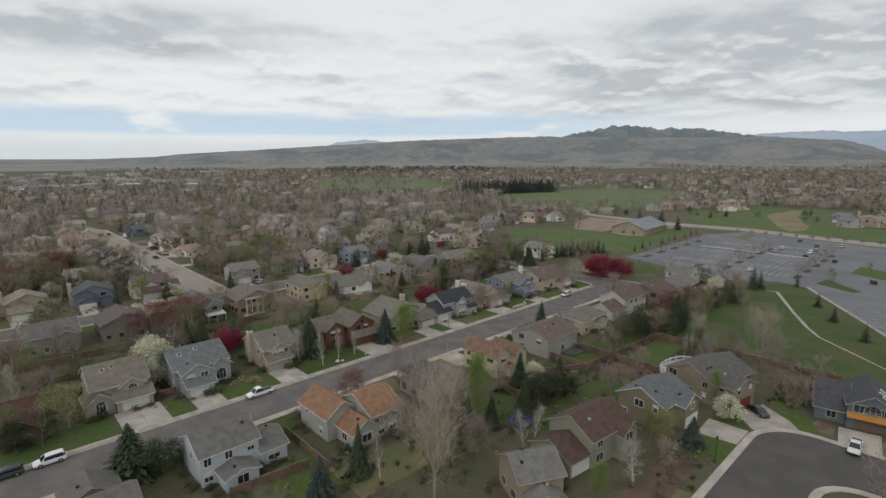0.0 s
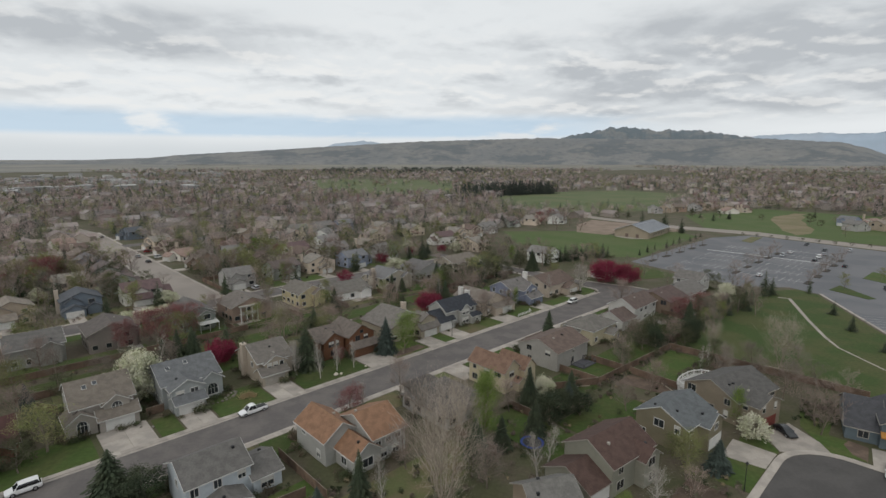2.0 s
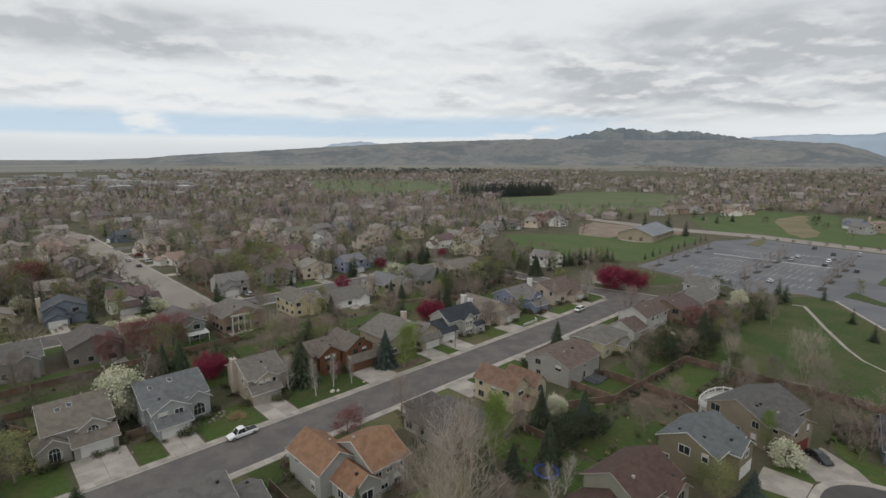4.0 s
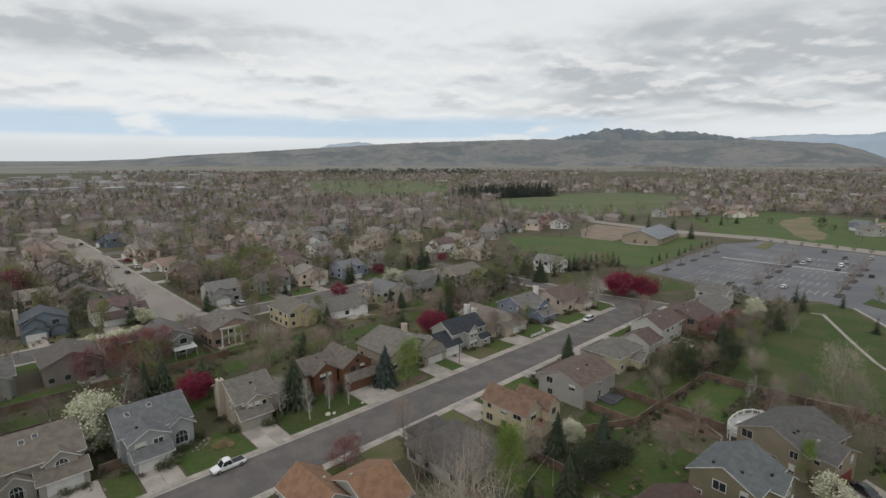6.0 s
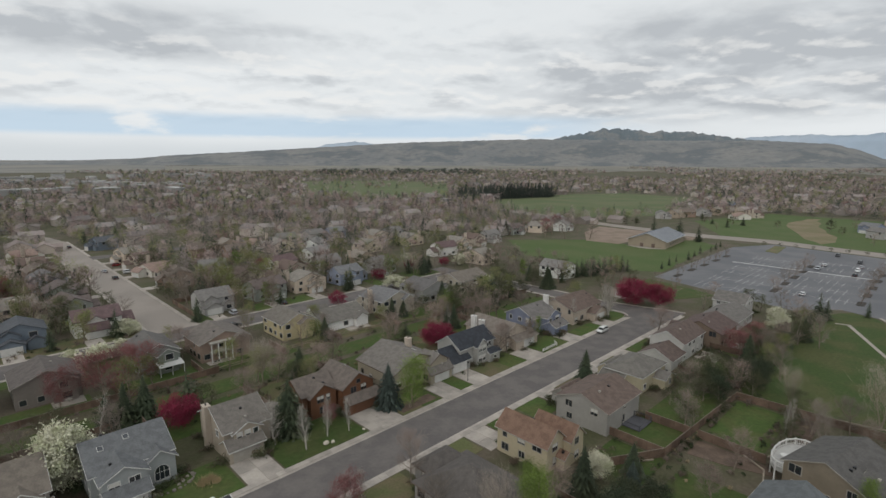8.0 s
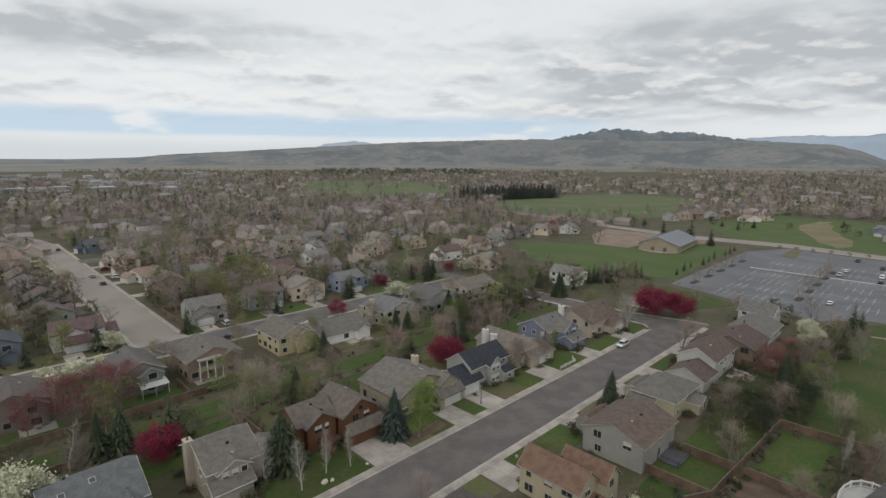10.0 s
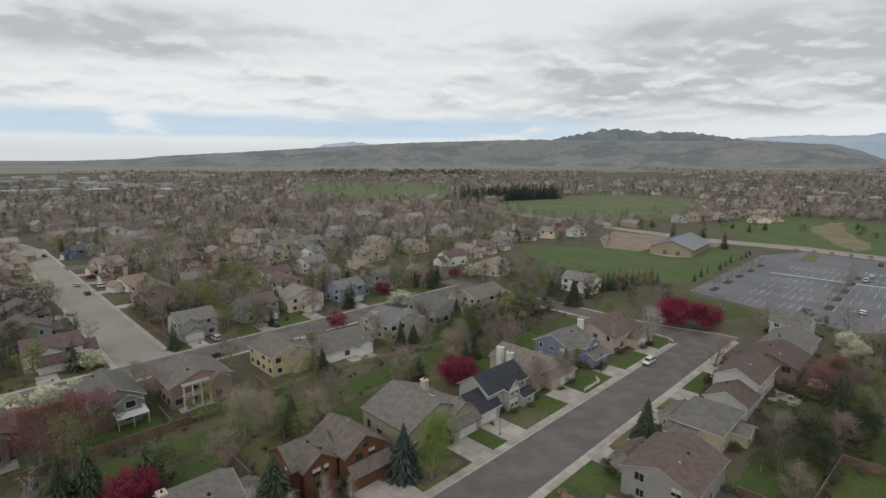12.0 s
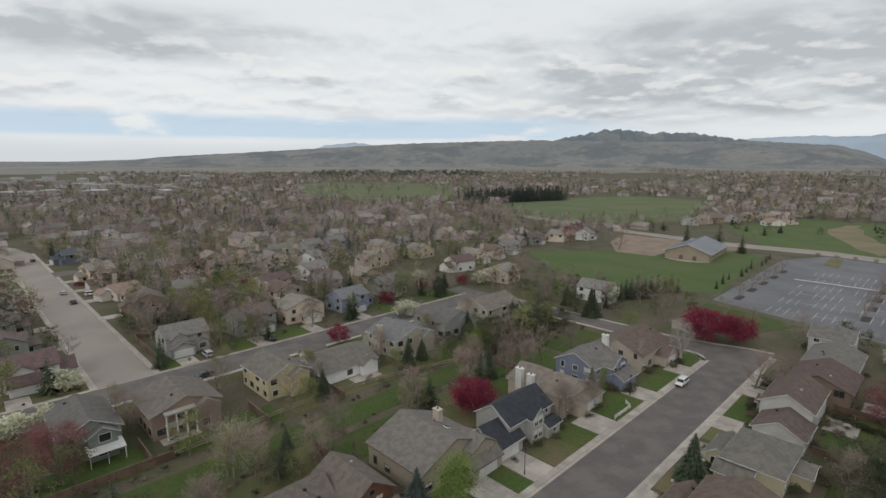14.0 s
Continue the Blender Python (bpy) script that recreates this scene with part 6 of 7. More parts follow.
def warehouses():
    """Low pale commercial buildings at the far edge of the suburb."""
    r, s = random.Random(77), Shape()
    for _ in range(70):
        a, d_ = radians(r.uniform(-33, -13)), r.uniform(950, 1900)
        x, y, z = d_ * math.sin(a), 6 + d_ * math.cos(a), 0
        z = ground_z(x, y)
        w, e, h = r.uniform(9, 26), r.uniform(7, 14), r.uniform(5, 9)
        m_ = pose(x, y, z, 0, 0, 33.3 + r.choice((0, 90)))
        b = Shape().box(-w, w, -e, e, -1, h).box(-w * 0.96, w * 0.96, -e * 0.94, e * 0.94, h, h + 0.4)
        s.add([m_ @ Vector(p) for p in b.v], b.f)
    tagged(new("warehouses", s.mesh("warehouses", mat("pale_flat_roofs", (0.36, 0.355, 0.345), 0.8, 0.15, 0.01, 0.2, island=0.35))), "distant low pale commercial buildings with flat roofs", "buildings", kind="stuff")


warehouses()
far_houses(31, 280, 390, 1100)
far_houses(32, 330, 1000, 2700)


# ---- foothills ----
def hills(name, label, crest_line, r_near, r_top, r_back, material, rough, seed, columns=420, rows=16):
    """A ridge round the plain: its crest line gives bearings in degrees and heights in metres over the plain's roofs."""
    bearings, rises = [c[0] for c in crest_line], [c[1] for c in crest_line]
    a0, a1 = bearings[0], bearings[-1]
    v, f = [], []
    for j in range(rows):
        t = j / (rows - 1)
        r = r_near + (r_back - r_near) * t
        peak = (r_top - r_near) / (r_back - r_near)
        lift = (t / peak) if t < peak else max(0.0, 1 - (t - peak) / (1 - peak) * 1.1)
        lift = lift * lift * (3 - 2 * lift) * 0.55 + lift * 0.45
        for i in range(columns):
            b = a0 + (a1 - a0) * i / (columns - 1)
            crest = float(np.interp(b, bearings, rises)) + 52
            n = noise.fractal(Vector((b * 0.35, r / 420, seed)), 0.9, 2.1, 5) * rough * (crest + 20)
            n2 = noise.fractal(Vector((b * 1.6, 0.3, seed + 5)), 0.9, 2.1, 4) * rough * 0.3 * crest
            z = crest * lift + (n * (1 - abs(2 * lift - 1) ** 2) + n2 * lift)
            a = radians(b)
            v.append((r * math.sin(a), 6 + r * math.cos(a), max(-6.0, z - 4 if t in (0.0, 1.0) else z)))
    for j in range(rows - 1):
        for i in range(columns - 1):
            k = j * columns + i
            f.append((k, k + 1, k + columns + 1, k + columns))
    tagged(new(name, mesh_of(name, v, f, material, True)), label, "hills", kind="structure")


def hill_mat(name, grass, dry, scrub, cover):
    """Dry hillside in haze-tinted colours: two grasses in drifts, dark scrub gathered in gullies and spots."""
    m = mat(name, grass, 0.95, 0.22, 0.004, 0.03, second=dry)
    n, l = m.node_tree.nodes, m.node_tree.links
    geo, p = next(k for k in n if k.type == "NEW_GEOMETRY"), n["Principled BSDF"]
    base = p.inputs["Base Color"].links[0].from_socket
    for scale, detail, lo, hi, amount in ((0.0035, 9.0, cover, cover + 0.07, 0.75), (0.02, 6.0, cover + 0.05, cover + 0.12, 0.6)):
        spots = n.new("ShaderNodeTexNoise")
        spots.inputs["Scale"].default_value, spots.inputs["Detail"].default_value, spots.inputs["Roughness"].default_value = scale, detail, 0.66
        l.new(geo.outputs["Position"], spots.inputs["Vector"])
        ramp = n.new("ShaderNodeMapRange")
        ramp.inputs["From Min"].default_value, ramp.inputs["From Max"].default_value, ramp.inputs["To Max"].default_value = lo, hi, amount
        l.new(spots.outputs["Fac"], ramp.inputs["Value"])
        over = n.new("ShaderNodeMix")
        over.data_type = "RGBA"
        l.new(ramp.outputs[0], over.inputs[0])
        l.new(base, over.inputs[6])
        over.inputs[7].default_value = (*scrub, 1)
        base = over.outputs[2]
    l.new(base, p.inputs["Base Color"])
    return m


# distance haze is mixed into the hill colours, bluest on the far mountains
HILL = hill_mat("hazed_foothill_grass", (0.205, 0.202, 0.193), (0.172, 0.176, 0.176), (0.108, 0.122, 0.132), 0.5)
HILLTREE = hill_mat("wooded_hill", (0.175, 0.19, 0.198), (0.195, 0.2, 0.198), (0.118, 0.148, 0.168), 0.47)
HAZEBLUEHILL = mat("far_mountain", (0.36, 0.43, 0.51), 0.95, 0.12, 0.002, 0.01, second=(0.42, 0.47, 0.53))
PRAIRIE = mat("prairie", (0.215, 0.2, 0.165), 0.95, 0.2, 0.006, 0.03, second=(0.165, 0.16, 0.14))


def prairie():
    """Open tan grassland between the last trees and the foothills."""
    v, f, n = [], [], 90
    for r in (2200, 2380, 2600, 2850, 3100):
        for i in range(n + 1):
            a = radians(-17 + 78 * i / n)
            k = r + (60 * math.sin(i * 0.7) + 40 * math.sin(i * 1.9) if r < 2300 else 0)
            x, y = k * math.sin(a), 6 + k * math.cos(a)
            v.append((x, y, ground_z(x, y) + 0.8))
    for j in range(4):
        for i in range(n):
            q = j * (n + 1) + i
            f.append((q, q + 1, q + n + 2, q + n + 1))
    tagged(new("prairie", mesh_of("prairie", v, f, PRAIRIE)), "open tan prairie below the foothills", "grassland", kind="structure")


prairie()


def wooded_plain():
    """The plain beyond the last houses, dull with far trees, out to the skyline."""
    v, f, n = [], [], 40
    for r in (2200, 2700, 3300, 4000, 4800):
        for i in range(n + 1):
            a = radians(-50 + 33 * i / n)
            x, y = r * math.sin(a), 6 + r * math.cos(a)
            v.append((x, y, ground_z(x, y) + 0.8))
    for j in range(4):
        for i in range(n):
            q = j * (n + 1) + i
            f.append((q, q + 1, q + n + 2, q + n + 1))
    tagged(new("plain", mesh_of("plain", v, f, mat("far_plain", (0.165, 0.165, 0.152), 0.95, 0.2, 0.003, 0.02, second=(0.215, 0.2, 0.175)))), "flat grey-green wooded plain at the skyline", "grassland", kind="structure")


wooded_plain()
CREST = [(-39.0, -17), (-27.3, -14), (-19.3, 8), (-16.8, 27), (-10.4, 53), (-1.6, 93), (7.7, 130), (14.1, 142), (20.9, 153), (29.2, 139), (42.0, 125), (47.6, 99), (49.5, 60), (51.1, 10), (61.0, -5)]
hills("foothills", "long tan grassy foothill ridge with dark scrub, greyed for haze", CREST, 2950, 3900, 4300, HILL, 0.075, 3.0, 640, 30)
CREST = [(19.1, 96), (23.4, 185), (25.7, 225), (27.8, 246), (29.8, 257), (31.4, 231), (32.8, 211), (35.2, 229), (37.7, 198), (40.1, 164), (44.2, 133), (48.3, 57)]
hills("wooded_hill", "dark wooded hill rising over the ridge, blued for haze", CREST, 3900, 4400, 4650, HILLTREE, 0.2, 8.0, 420, 20)
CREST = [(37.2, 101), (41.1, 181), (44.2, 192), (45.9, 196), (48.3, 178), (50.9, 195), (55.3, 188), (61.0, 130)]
hills("far_mountain", "far mountains beyond the foothills, painted in haze blue", CREST, 4450, 4650, 4780, HAZEBLUEHILL, 0.10, 14.0, 200, 8)
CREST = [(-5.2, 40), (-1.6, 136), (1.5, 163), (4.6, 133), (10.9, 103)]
hills("far_mountain", "far mountains beyond the foothills, painted in haze blue", CREST, 4450, 4650, 4780, HAZEBLUEHILL, 0.10, 18.0, 100, 8)

# ---- school, car park ----
METAL = mat("pale_metal_roof", (0.185, 0.195, 0.21), 0.45, 0.08, 0.2, 3.0, 0.1, spec=0.5)


def school():
    root = put(new("school_hall"), 273.3, 60.6, 0, 6)
    tagged(root, "low tan hall with a pale metal gable roof", "building")
    b = (-20, 20, -11.4, 11.4, 4.6, "x", 4.2)
    child("wall", wall_shape(b).mesh("wall", siding((0.31, 0.26, 0.195))), root)
    r, t = roof_shapes(b, 1.0)
    roof = child("roof", r.mesh("roof", METAL), root)
    seams = mat("metal_seam", (0.22, 0.24, 0.28), 0.4, 0.08, spec=0.5)
    for i in range(19):
        for sy in (-1, 1):
            child("seam", Shape().slab([(-18.6 + 2.07 * i, 12.2 * sy, 4.43), (-18.5 + 2.07 * i, 12.2 * sy, 4.43), (-18.5 + 2.07 * i, 0.1 * sy, 8.9), (-18.6 + 2.07 * i, 0.1 * sy, 8.9)][::-sy], 0.1).mesh("seam", seams), roof)
    for p in t.pieces():
        child("fascia", p.mesh("fascia", WHITE), roof)
    fr, pa = window_meshes(1.8, 1.4, TRIM)
    for u in (-10, -5, 0, 5, 10):
        w_ = child("window", fr, root, side_pose(b, "s", u, 1.2))
        child("pane", pa, w_)
    for u in (-4, 3):
        child("door", Shape().box(-1, 1, -0.06, 0, 0, 2.4).mesh("door", DARKTRIM), root, side_pose(b, "w", u, 0))
    walk_ = [(-20.3, -12)] + [(-20.3 - 5.5 * math.sin(math.pi * i / 10), -12 + 24 * i / 10) for i in range(1, 10)] + [(-20.3, 12)]
    child("apron", Shape().prism(walk_[::-1], 0.0, 0.14).mesh("apron", CONCRETE), root, label="pale curved concrete apron")


school()
lot = bpy.data.objects["parking_lot"]
SOIL = mat("dark_soil", (0.06, 0.052, 0.045), 0.95, 0.3, 0.4, 4.0, 0.6)
STALL = Shape().box(-5.4, 5.4, -0.065, 0.065, 0.0, 0.012).mesh("bay_line", LINE)
SPINE = Shape().box(-0.06, 0.06, -13, 13, 0.0, 0.012).mesh("bay_line", LINE)
for k in range(6):
    for y0, x0 in ((-24.5, 178.5), (-53, 187)):
        x = x0 + 16.8 * k
        for i in range(10):
            if (i * 7 + k * 3) % 5:
                child("bay_line", STALL, lot, pose(x, y0 + 1 + 2.75 * i, 0.032))
        child("bay_line", SPINE, lot, pose(x, y0 + 13.4, 0.033))
child("median", Shape().box(240.4, 241.6, -52, 6, 0, 0.16).mesh("median", LINE), lot, label="pale kerbed strip between parking rows")
for y in (13.6, -25.6, -53.6):
    for k in range(4):
        tree("bare", 194 + 17.2 * k, y + 0.4, 5 + (k % 2), 1.0, False, k + 1)
    for k in range(5):
        x = 187 + 17.2 * k
        sheet("planting_island", [(x + a * 3.2, y + b * 1.3) for a, b in ((-1, -1), (1, -1), (1.25, 0), (1, 1), (-1, 1), (-1.25, 0))], 0.16, SOIL, "kerbed planting island in the car park", "island")
        tree("bare", x - 1.4, y, 6.4 + (k % 3), 1.2, False, k)
sheet("planting_island", [(286, -4), (316, -2), (316, 4), (290, 3)], 0.16, DRYLAWN, "grassy island at the car park edge", "island")
sheet("planting_island", [(191, -63.5), (179, -62), (172, -75), (175, -77), (183, -70)], 0.16, LAWN, "grassy island at the car park edge", "island")
sheet("planting_island", [(234, -69), (214, -68), (200, -92), (214, -96), (226, -80)], 0.16, LAWN, "grassy island at the car park edge", "island")
for ax, ay, bx, by in ((168.5, -60.5, 138.5, -78), (137.5, -78.6, 116, -91), (160, -37, 172, -49.5)):
    sheet("kerb", [(ax, ay), (bx, by), (bx + 0.5, by - 0.8), (ax + 0.5, ay - 0.8)], 0.16, CONCRETE, "pale concrete kerb of the car park", "kerb")
for i in range(8):
    child("bay_line", STALL, lot, pose(146.5 - 2.6 * i, -80.5 - 1.55 * i, 0.032, 0, 0, -62))
tree("leafing", 184, -66, 7, 1.0, False, 2)
tree("leafing", 216, -74, 6, 1.0, False, 1)
for k in range(16):
    tree("olive", 317 + (k % 2), 10 - k * 8.5, 2.2, 1.8, False, k)


# ---- vehicles ----
def ring_mesh(r, w, material, name):
    s, n = Shape(), 14
    pts = [(r * math.cos(6.2832 * i / n), r * math.sin(6.2832 * i / n)) for i in range(n)]
    v = [(x, -w / 2, z) for x, z in pts] + [(x, w / 2, z) for x, z in pts]
    return s.add(v, [tuple(range(n)), tuple(range(n, 2 * n))[::-1]] + [(i, n + i, n + (i + 1) % n, (i + 1) % n) for i in range(n)]).mesh(name, material)


TYRE, RIM = ring_mesh(0.36, 0.24, RUBBER, "tyre"), ring_mesh(0.21, 0.26, mat("alloy", (0.5, 0.5, 0.52), 0.35, 0.1, metal=0.8), "rim")
CARGLASS = mat("car_glass", (0.012, 0.015, 0.018), 0.06, 0.2, spec=0.7)
HEADLAMP, TAILLAMP = mat("headlamp", (0.7, 0.7, 0.68), 0.15, 0.1), mat("tail_lamp", (0.25, 0.01, 0.01), 0.25, 0.1)


def loft(sections):
    """A body from cross-sections (x, half width low, half width high, z low, z high)."""
    s, v, f = Shape(), [], []
    for x, a, b, z0, z1 in sections:
        v += [(x, -a * 0.94, z0), (x, -a, z0 + (z1 - z0) * 0.35), (x, -a, z0 + (z1 - z0) * 0.7), (x, -b, z1), (x, b, z1), (x, a, z0 + (z1 - z0) * 0.7), (x, a, z0 + (z1 - z0) * 0.35), (x, a * 0.94, z0)]
    n = 8
    for j in range(len(sections) - 1):
        for i in range(n):
            f.append((j * n + i, j * n + (i + 1) % n, (j + 1) * n + (i + 1) % n, (j + 1) * n + i))
    f += [tuple(range(n))[::-1], tuple(range(len(v) - n, len(v)))]
    return s.add(v, f)


CAR_PROTOS = {}
CAR_FORMS = {  # length, cab from, cab to, roof height, name
    "pickup": (5.7, -0.6, 1.5, 1.85, "pickup_truck"), "suv": (4.7, -2.2, 1.2, 1.72, "suv"), "sedan": (4.6, -1.5, 1.1, 1.42, "sedan"), "van": (5.6, -2.7, 1.9, 2.3, "van")}


def car(form, colour, label, x, y, turn):
    """A parked vehicle, nose along its local x."""
    key = (form, colour)
    m_ = GRID @ pose(x, y, 0.03, 0, 0, turn)
    if key in CAR_PROTOS:
        return copy_thing(CAR_PROTOS[key], m_)
    L, c0, c1, top, nm = CAR_FORMS[form]
    paint = mat("car_paint_%.2f_%.2f_%.2f" % colour, colour, 0.25, 0.05, 0.5, 4.0, spec=0.6)
    root = CAR_PROTOS[key] = new(nm)
    root.matrix_basis = m_
    tagged(root, label, "car", "parked vehicles")
    h, w = L / 2, 0.92
    bonnet = 0.98 if form != "sedan" else 0.86
    body = [(-h, w * .9, w * .85, 0.42, bonnet - 0.05), (-h + 0.3, w, w * .92, 0.34, bonnet), (c0, w, w * .94, 0.3, bonnet + 0.02), (c1, w, w * .94, 0.3, bonnet + 0.02), (h - 0.5, w, w * .9, 0.32, bonnet - 0.1), (h, w * .86, w * .78, 0.4, bonnet - 0.25)]
    child("body", loft(body).mesh("body", paint, False), root)
    cab = [(c0 - 0.05, w * .92, w * .8, bonnet, bonnet + 0.05), (c0 + 0.35, w * .92, w * .76, bonnet, top - 0.04), ((c0 + c1) / 2, w * .92, w * .76, bonnet, top), (c1 - 0.75, w * .92, w * .74, bonnet, top - 0.06), (c1 + 0.05, w * .9, w * .8, bonnet, bonnet + 0.04)]
    child("glasshouse", loft(cab).mesh("glasshouse", CARGLASS), root, label="dark tinted glass cabin")
    child("roof", loft([(c0 + 0.2, w * .72, w * .6, top - 0.12, top - 0.06), (c0 + 0.45, w * .79, w * .7, top - 0.05, top + 0.03), ((c0 + c1) / 2, w * .79, w * .7, top - 0.03, top + 0.06), (c1 - 0.85, w * .77, w * .68, top - 0.09, top + 0.0), (c1 - 0.6, w * .74, w * .6, top - 0.17, top - 0.1)]).mesh("roof", paint), root)
    for sy in (-1, 1):
        for px in ((c0 + 0.12, c0 + 0.34), ((c0 + c1) / 2 - 0.1, (c0 + c1) / 2 - 0.1), (c1 - 0.02, c1 - 0.62)):
            child("pillar", Shape().tube((px[0], sy * w * .925, bonnet), (px[1], sy * w * .79, top - 0.05), 0.05, 0.045, 5).mesh("pillar", paint), root)
        child("mirror", Shape().box(c1 - 0.35, c1 - 0.2, sy * w * 1.08 - 0.1, sy * w * 1.08 + 0.1, bonnet + 0.05, bonnet + 0.22).mesh("mirror", paint), root)
    for bx in (-h + 0.02, h - 0.06):
        child("bumper", Shape().box(bx - 0.07, bx + 0.09, -w * .84, w * .84, 0.36, 0.56).mesh("bumper", BLACK), root)
    if form == "pickup":
        child("bed", Shape().box(-h + 0.15, c0 - 0.1, -w * .8, w * .8, bonnet - 0.02, bonnet + 0.03).mesh("bed", BLACK), root, label="dark open cargo bed")
    for sx in (-h + 0.95, h - 0.98):
        for sy in (-w + 0.08, w - 0.08):
            t = child("wheel", TYRE, root, pose(sx, sy, 0.36))
            child("rim", RIM, t)
    for sy in (-0.62, 0.62):
        child("headlight", Shape().box(-0.06, 0.04, -0.18, 0.18, -0.07, 0.07).mesh("headlight", HEADLAMP), root, pose(h - 0.05, sy, bonnet - 0.34))
        child("tail_light", Shape().box(-0.04, 0.06, -0.14, 0.14, -0.14, 0.14).mesh("tail_light", TAILLAMP), root, pose(-h + 0.03, sy, bonnet - 0.24))
    return root


WHITEC, SILVER, DARKC, REDC = (0.75, 0.75, 0.75), (0.42, 0.43, 0.45), (0.02, 0.022, 0.025), (0.2, 0.02, 0.02)
car("pickup", WHITEC, "white pickup truck with a dark bed parked at the kerb", -30.6, -1.25, 180)
car("suv", (0.6, 0.6, 0.58), "silver-white off-roader parked at the kerb", 88.2, -1.5, 180)
car("suv", WHITEC, "white estate car with roof rails parked at the kerb", -67.6, -1.3, 180)
car("suv", (0.06, 0.07, 0.07), "dark grey estate car parked at the kerb", -73.4, -1.3, 180)
car("sedan", DARKC, "black saloon car on a driveway", 39.6, -79.2, -128)
car("pickup", (0.6, 0.6, 0.58), "pale work pickup backed onto a driveway", 37.4, -95.0, 183)
car("suv", DARKC, "dark car parked on a driveway", -25.4, -14.6, 90)
car("sedan", DARKC, "dark car parked on the far street", 7.4, 83.6, 0)
car("suv", SILVER, "silver car parked on a driveway", 12.9, 97.5, 90)
car("sedan", DARKC, "dark car parked on a driveway", 31.5, 97.5, 90)
car("sedan", DARKC, "dark car parked on the pale street", -3.6, 187, 92)
car("sedan", SILVER, "silver car parked on the pale street", -4.0, 206, 92)
car("suv", REDC, "dark red car on a driveway", 4.0, 219, 0)
car("suv", WHITEC, "white car on a driveway", 4.0, 197, 0)
car("sedan", DARKC, "dark car parked on the pale street", -3.6, 300, 92)
car("suv", DARKC, "dark car parked in the car park", 196, -78, 15)
car("van", WHITEC, "white van parked by a house", 118, 168, 30)
for k, (x, y) in enumerate(((186.5, -35.3), (249.4, -29.4), (243.5, -44.7), (257, -44), (268.8, -44.3), (282.8, -41.8), (262, -30), (292, -52), (238, -58), (205, -88), (214, -92), (300, -30))):
    car(("sedan", "suv")[k % 2], (WHITEC, SILVER, DARKC)[k % 3], "car parked in a painted bay of the car park", x, y, 90 * (k % 2 * 2 - 1) + 90)


# ---- fences, lamps and garden things ----
CAPWOOD = mat("cap_wood", (0.24, 0.195, 0.16), 0.9, 0.25, 0.6, 6.0, 0.3)
PICKET = Shape().box(-1.18, 1.18, -0.02, 0.02, 0.05, 1.72).mesh("panel", FENCEWOOD)
POST = Shape().box(-0.06, 0.06, -0.06, 0.06, -0.1, 1.85).mesh("post", FENCEWOOD)


def fence(x0, y0, x1, y1):
    """A wooden privacy fence of boarded panels between posts."""
    L = math.hypot(x1 - x0, y1 - y0)
    a = math.degrees(math.atan2(y1 - y0, x1 - x0))
    root = put(new("fence"), x0, y0, 0, a)
    tagged(root, "weathered red-brown wooden privacy fence", "fence", "garden fences")
    n = max(1, round(L / 3.0))
    child("cap_rail", Shape().box(0, L, -0.05, 0.05, 1.72, 1.79).mesh("cap_rail", CAPWOOD), root, label="pale weathered cap rail")
    for i in range(n + 1):
        child("post", POST, root, pose(L * i / n, 0, 0))
        if i < n:
            child("panel", PICKET, root, pose(L * (i + 0.5) / n, 0, 0) @ Matrix.Diagonal((L / n / 2.45, 1, 1, 1)))


for seg in ((-70, 50.5, -10, 50.6), (60, 46, 110, 44), (2, 100, 2, 126), (2, 126, 14, 126), (-66, 36.5, -36, 36.7), (-47, 12, -43.8, 12), (-46.5, 26, -46.5, 36), (-31, 24, -31, 36), (-9.7, 23, -9.7, 36.5), (10, 25, 10, 36.5), (33.4, -30.7, 33.4, -43.5), (33.4, -43.5, 68, -45.4), (44.6, -35, 44.6, -44),
            (44.6, -45.4, 44, -57), (68, -45.4, 69.4, -88), (74.4, -30, 74.2, -44), (74.2, -44, 118, -37), (97.6, -30, 97.6, -40), (20, -36, 33.4, -43.5), (9.6, -36, 9.6, -44), (-6, -36, -6, -46), (-48.6, -31.8, -36, -33), (-34, -20, -34, -36), (46, 36, 46, 19), (66, 26, 66, 40), (-60, 26, -66, 36),
            (-31.5, 51, -31.5, 62), (-13.4, 51, -13.4, 60), (8, 50, 8, 60), (25.4, 49, 25.4, 60), (46, 47, 46, 60)):
    fence(*seg)


def rail_fence(x0, y0, x1, y1):
    """A low split-rail fence: posts with two rails."""
    L = math.hypot(x1 - x0, y1 - y0)
    root = put(new("rail_fence"), x0, y0, 0, math.degrees(math.atan2(y1 - y0, x1 - x0)))
    tagged(root, "pale weathered split-rail fence along a greenway", "fence", "garden fences")
    n = max(1, round(L / 3.0))
    wood = mat("pale_rail", (0.30, 0.245, 0.185), 0.9, 0.25, 0.6, 6.0, 0.4)
    post = Shape().box(-0.08, 0.08, -0.08, 0.08, -0.1, 1.25).mesh("post", wood)
    rail = Shape().box(-L / n / 2, L / n / 2, -0.05, 0.05, -0.08, 0.08).mesh("rail", wood)
    for i in range(n + 1):
        child("post", post, root, pose(L * i / n, 0, 0))
        for z in (0.5, 1.05) if i < n else ():
            child("rail", rail, root, pose(L * (i + 0.5) / n, 0, z))


for seg in ((-10, 51.2, 24, 53.4), (24, 53.4, 42, 50.4), (42, 50.4, 60, 46.4)):
    rail_fence(*seg)


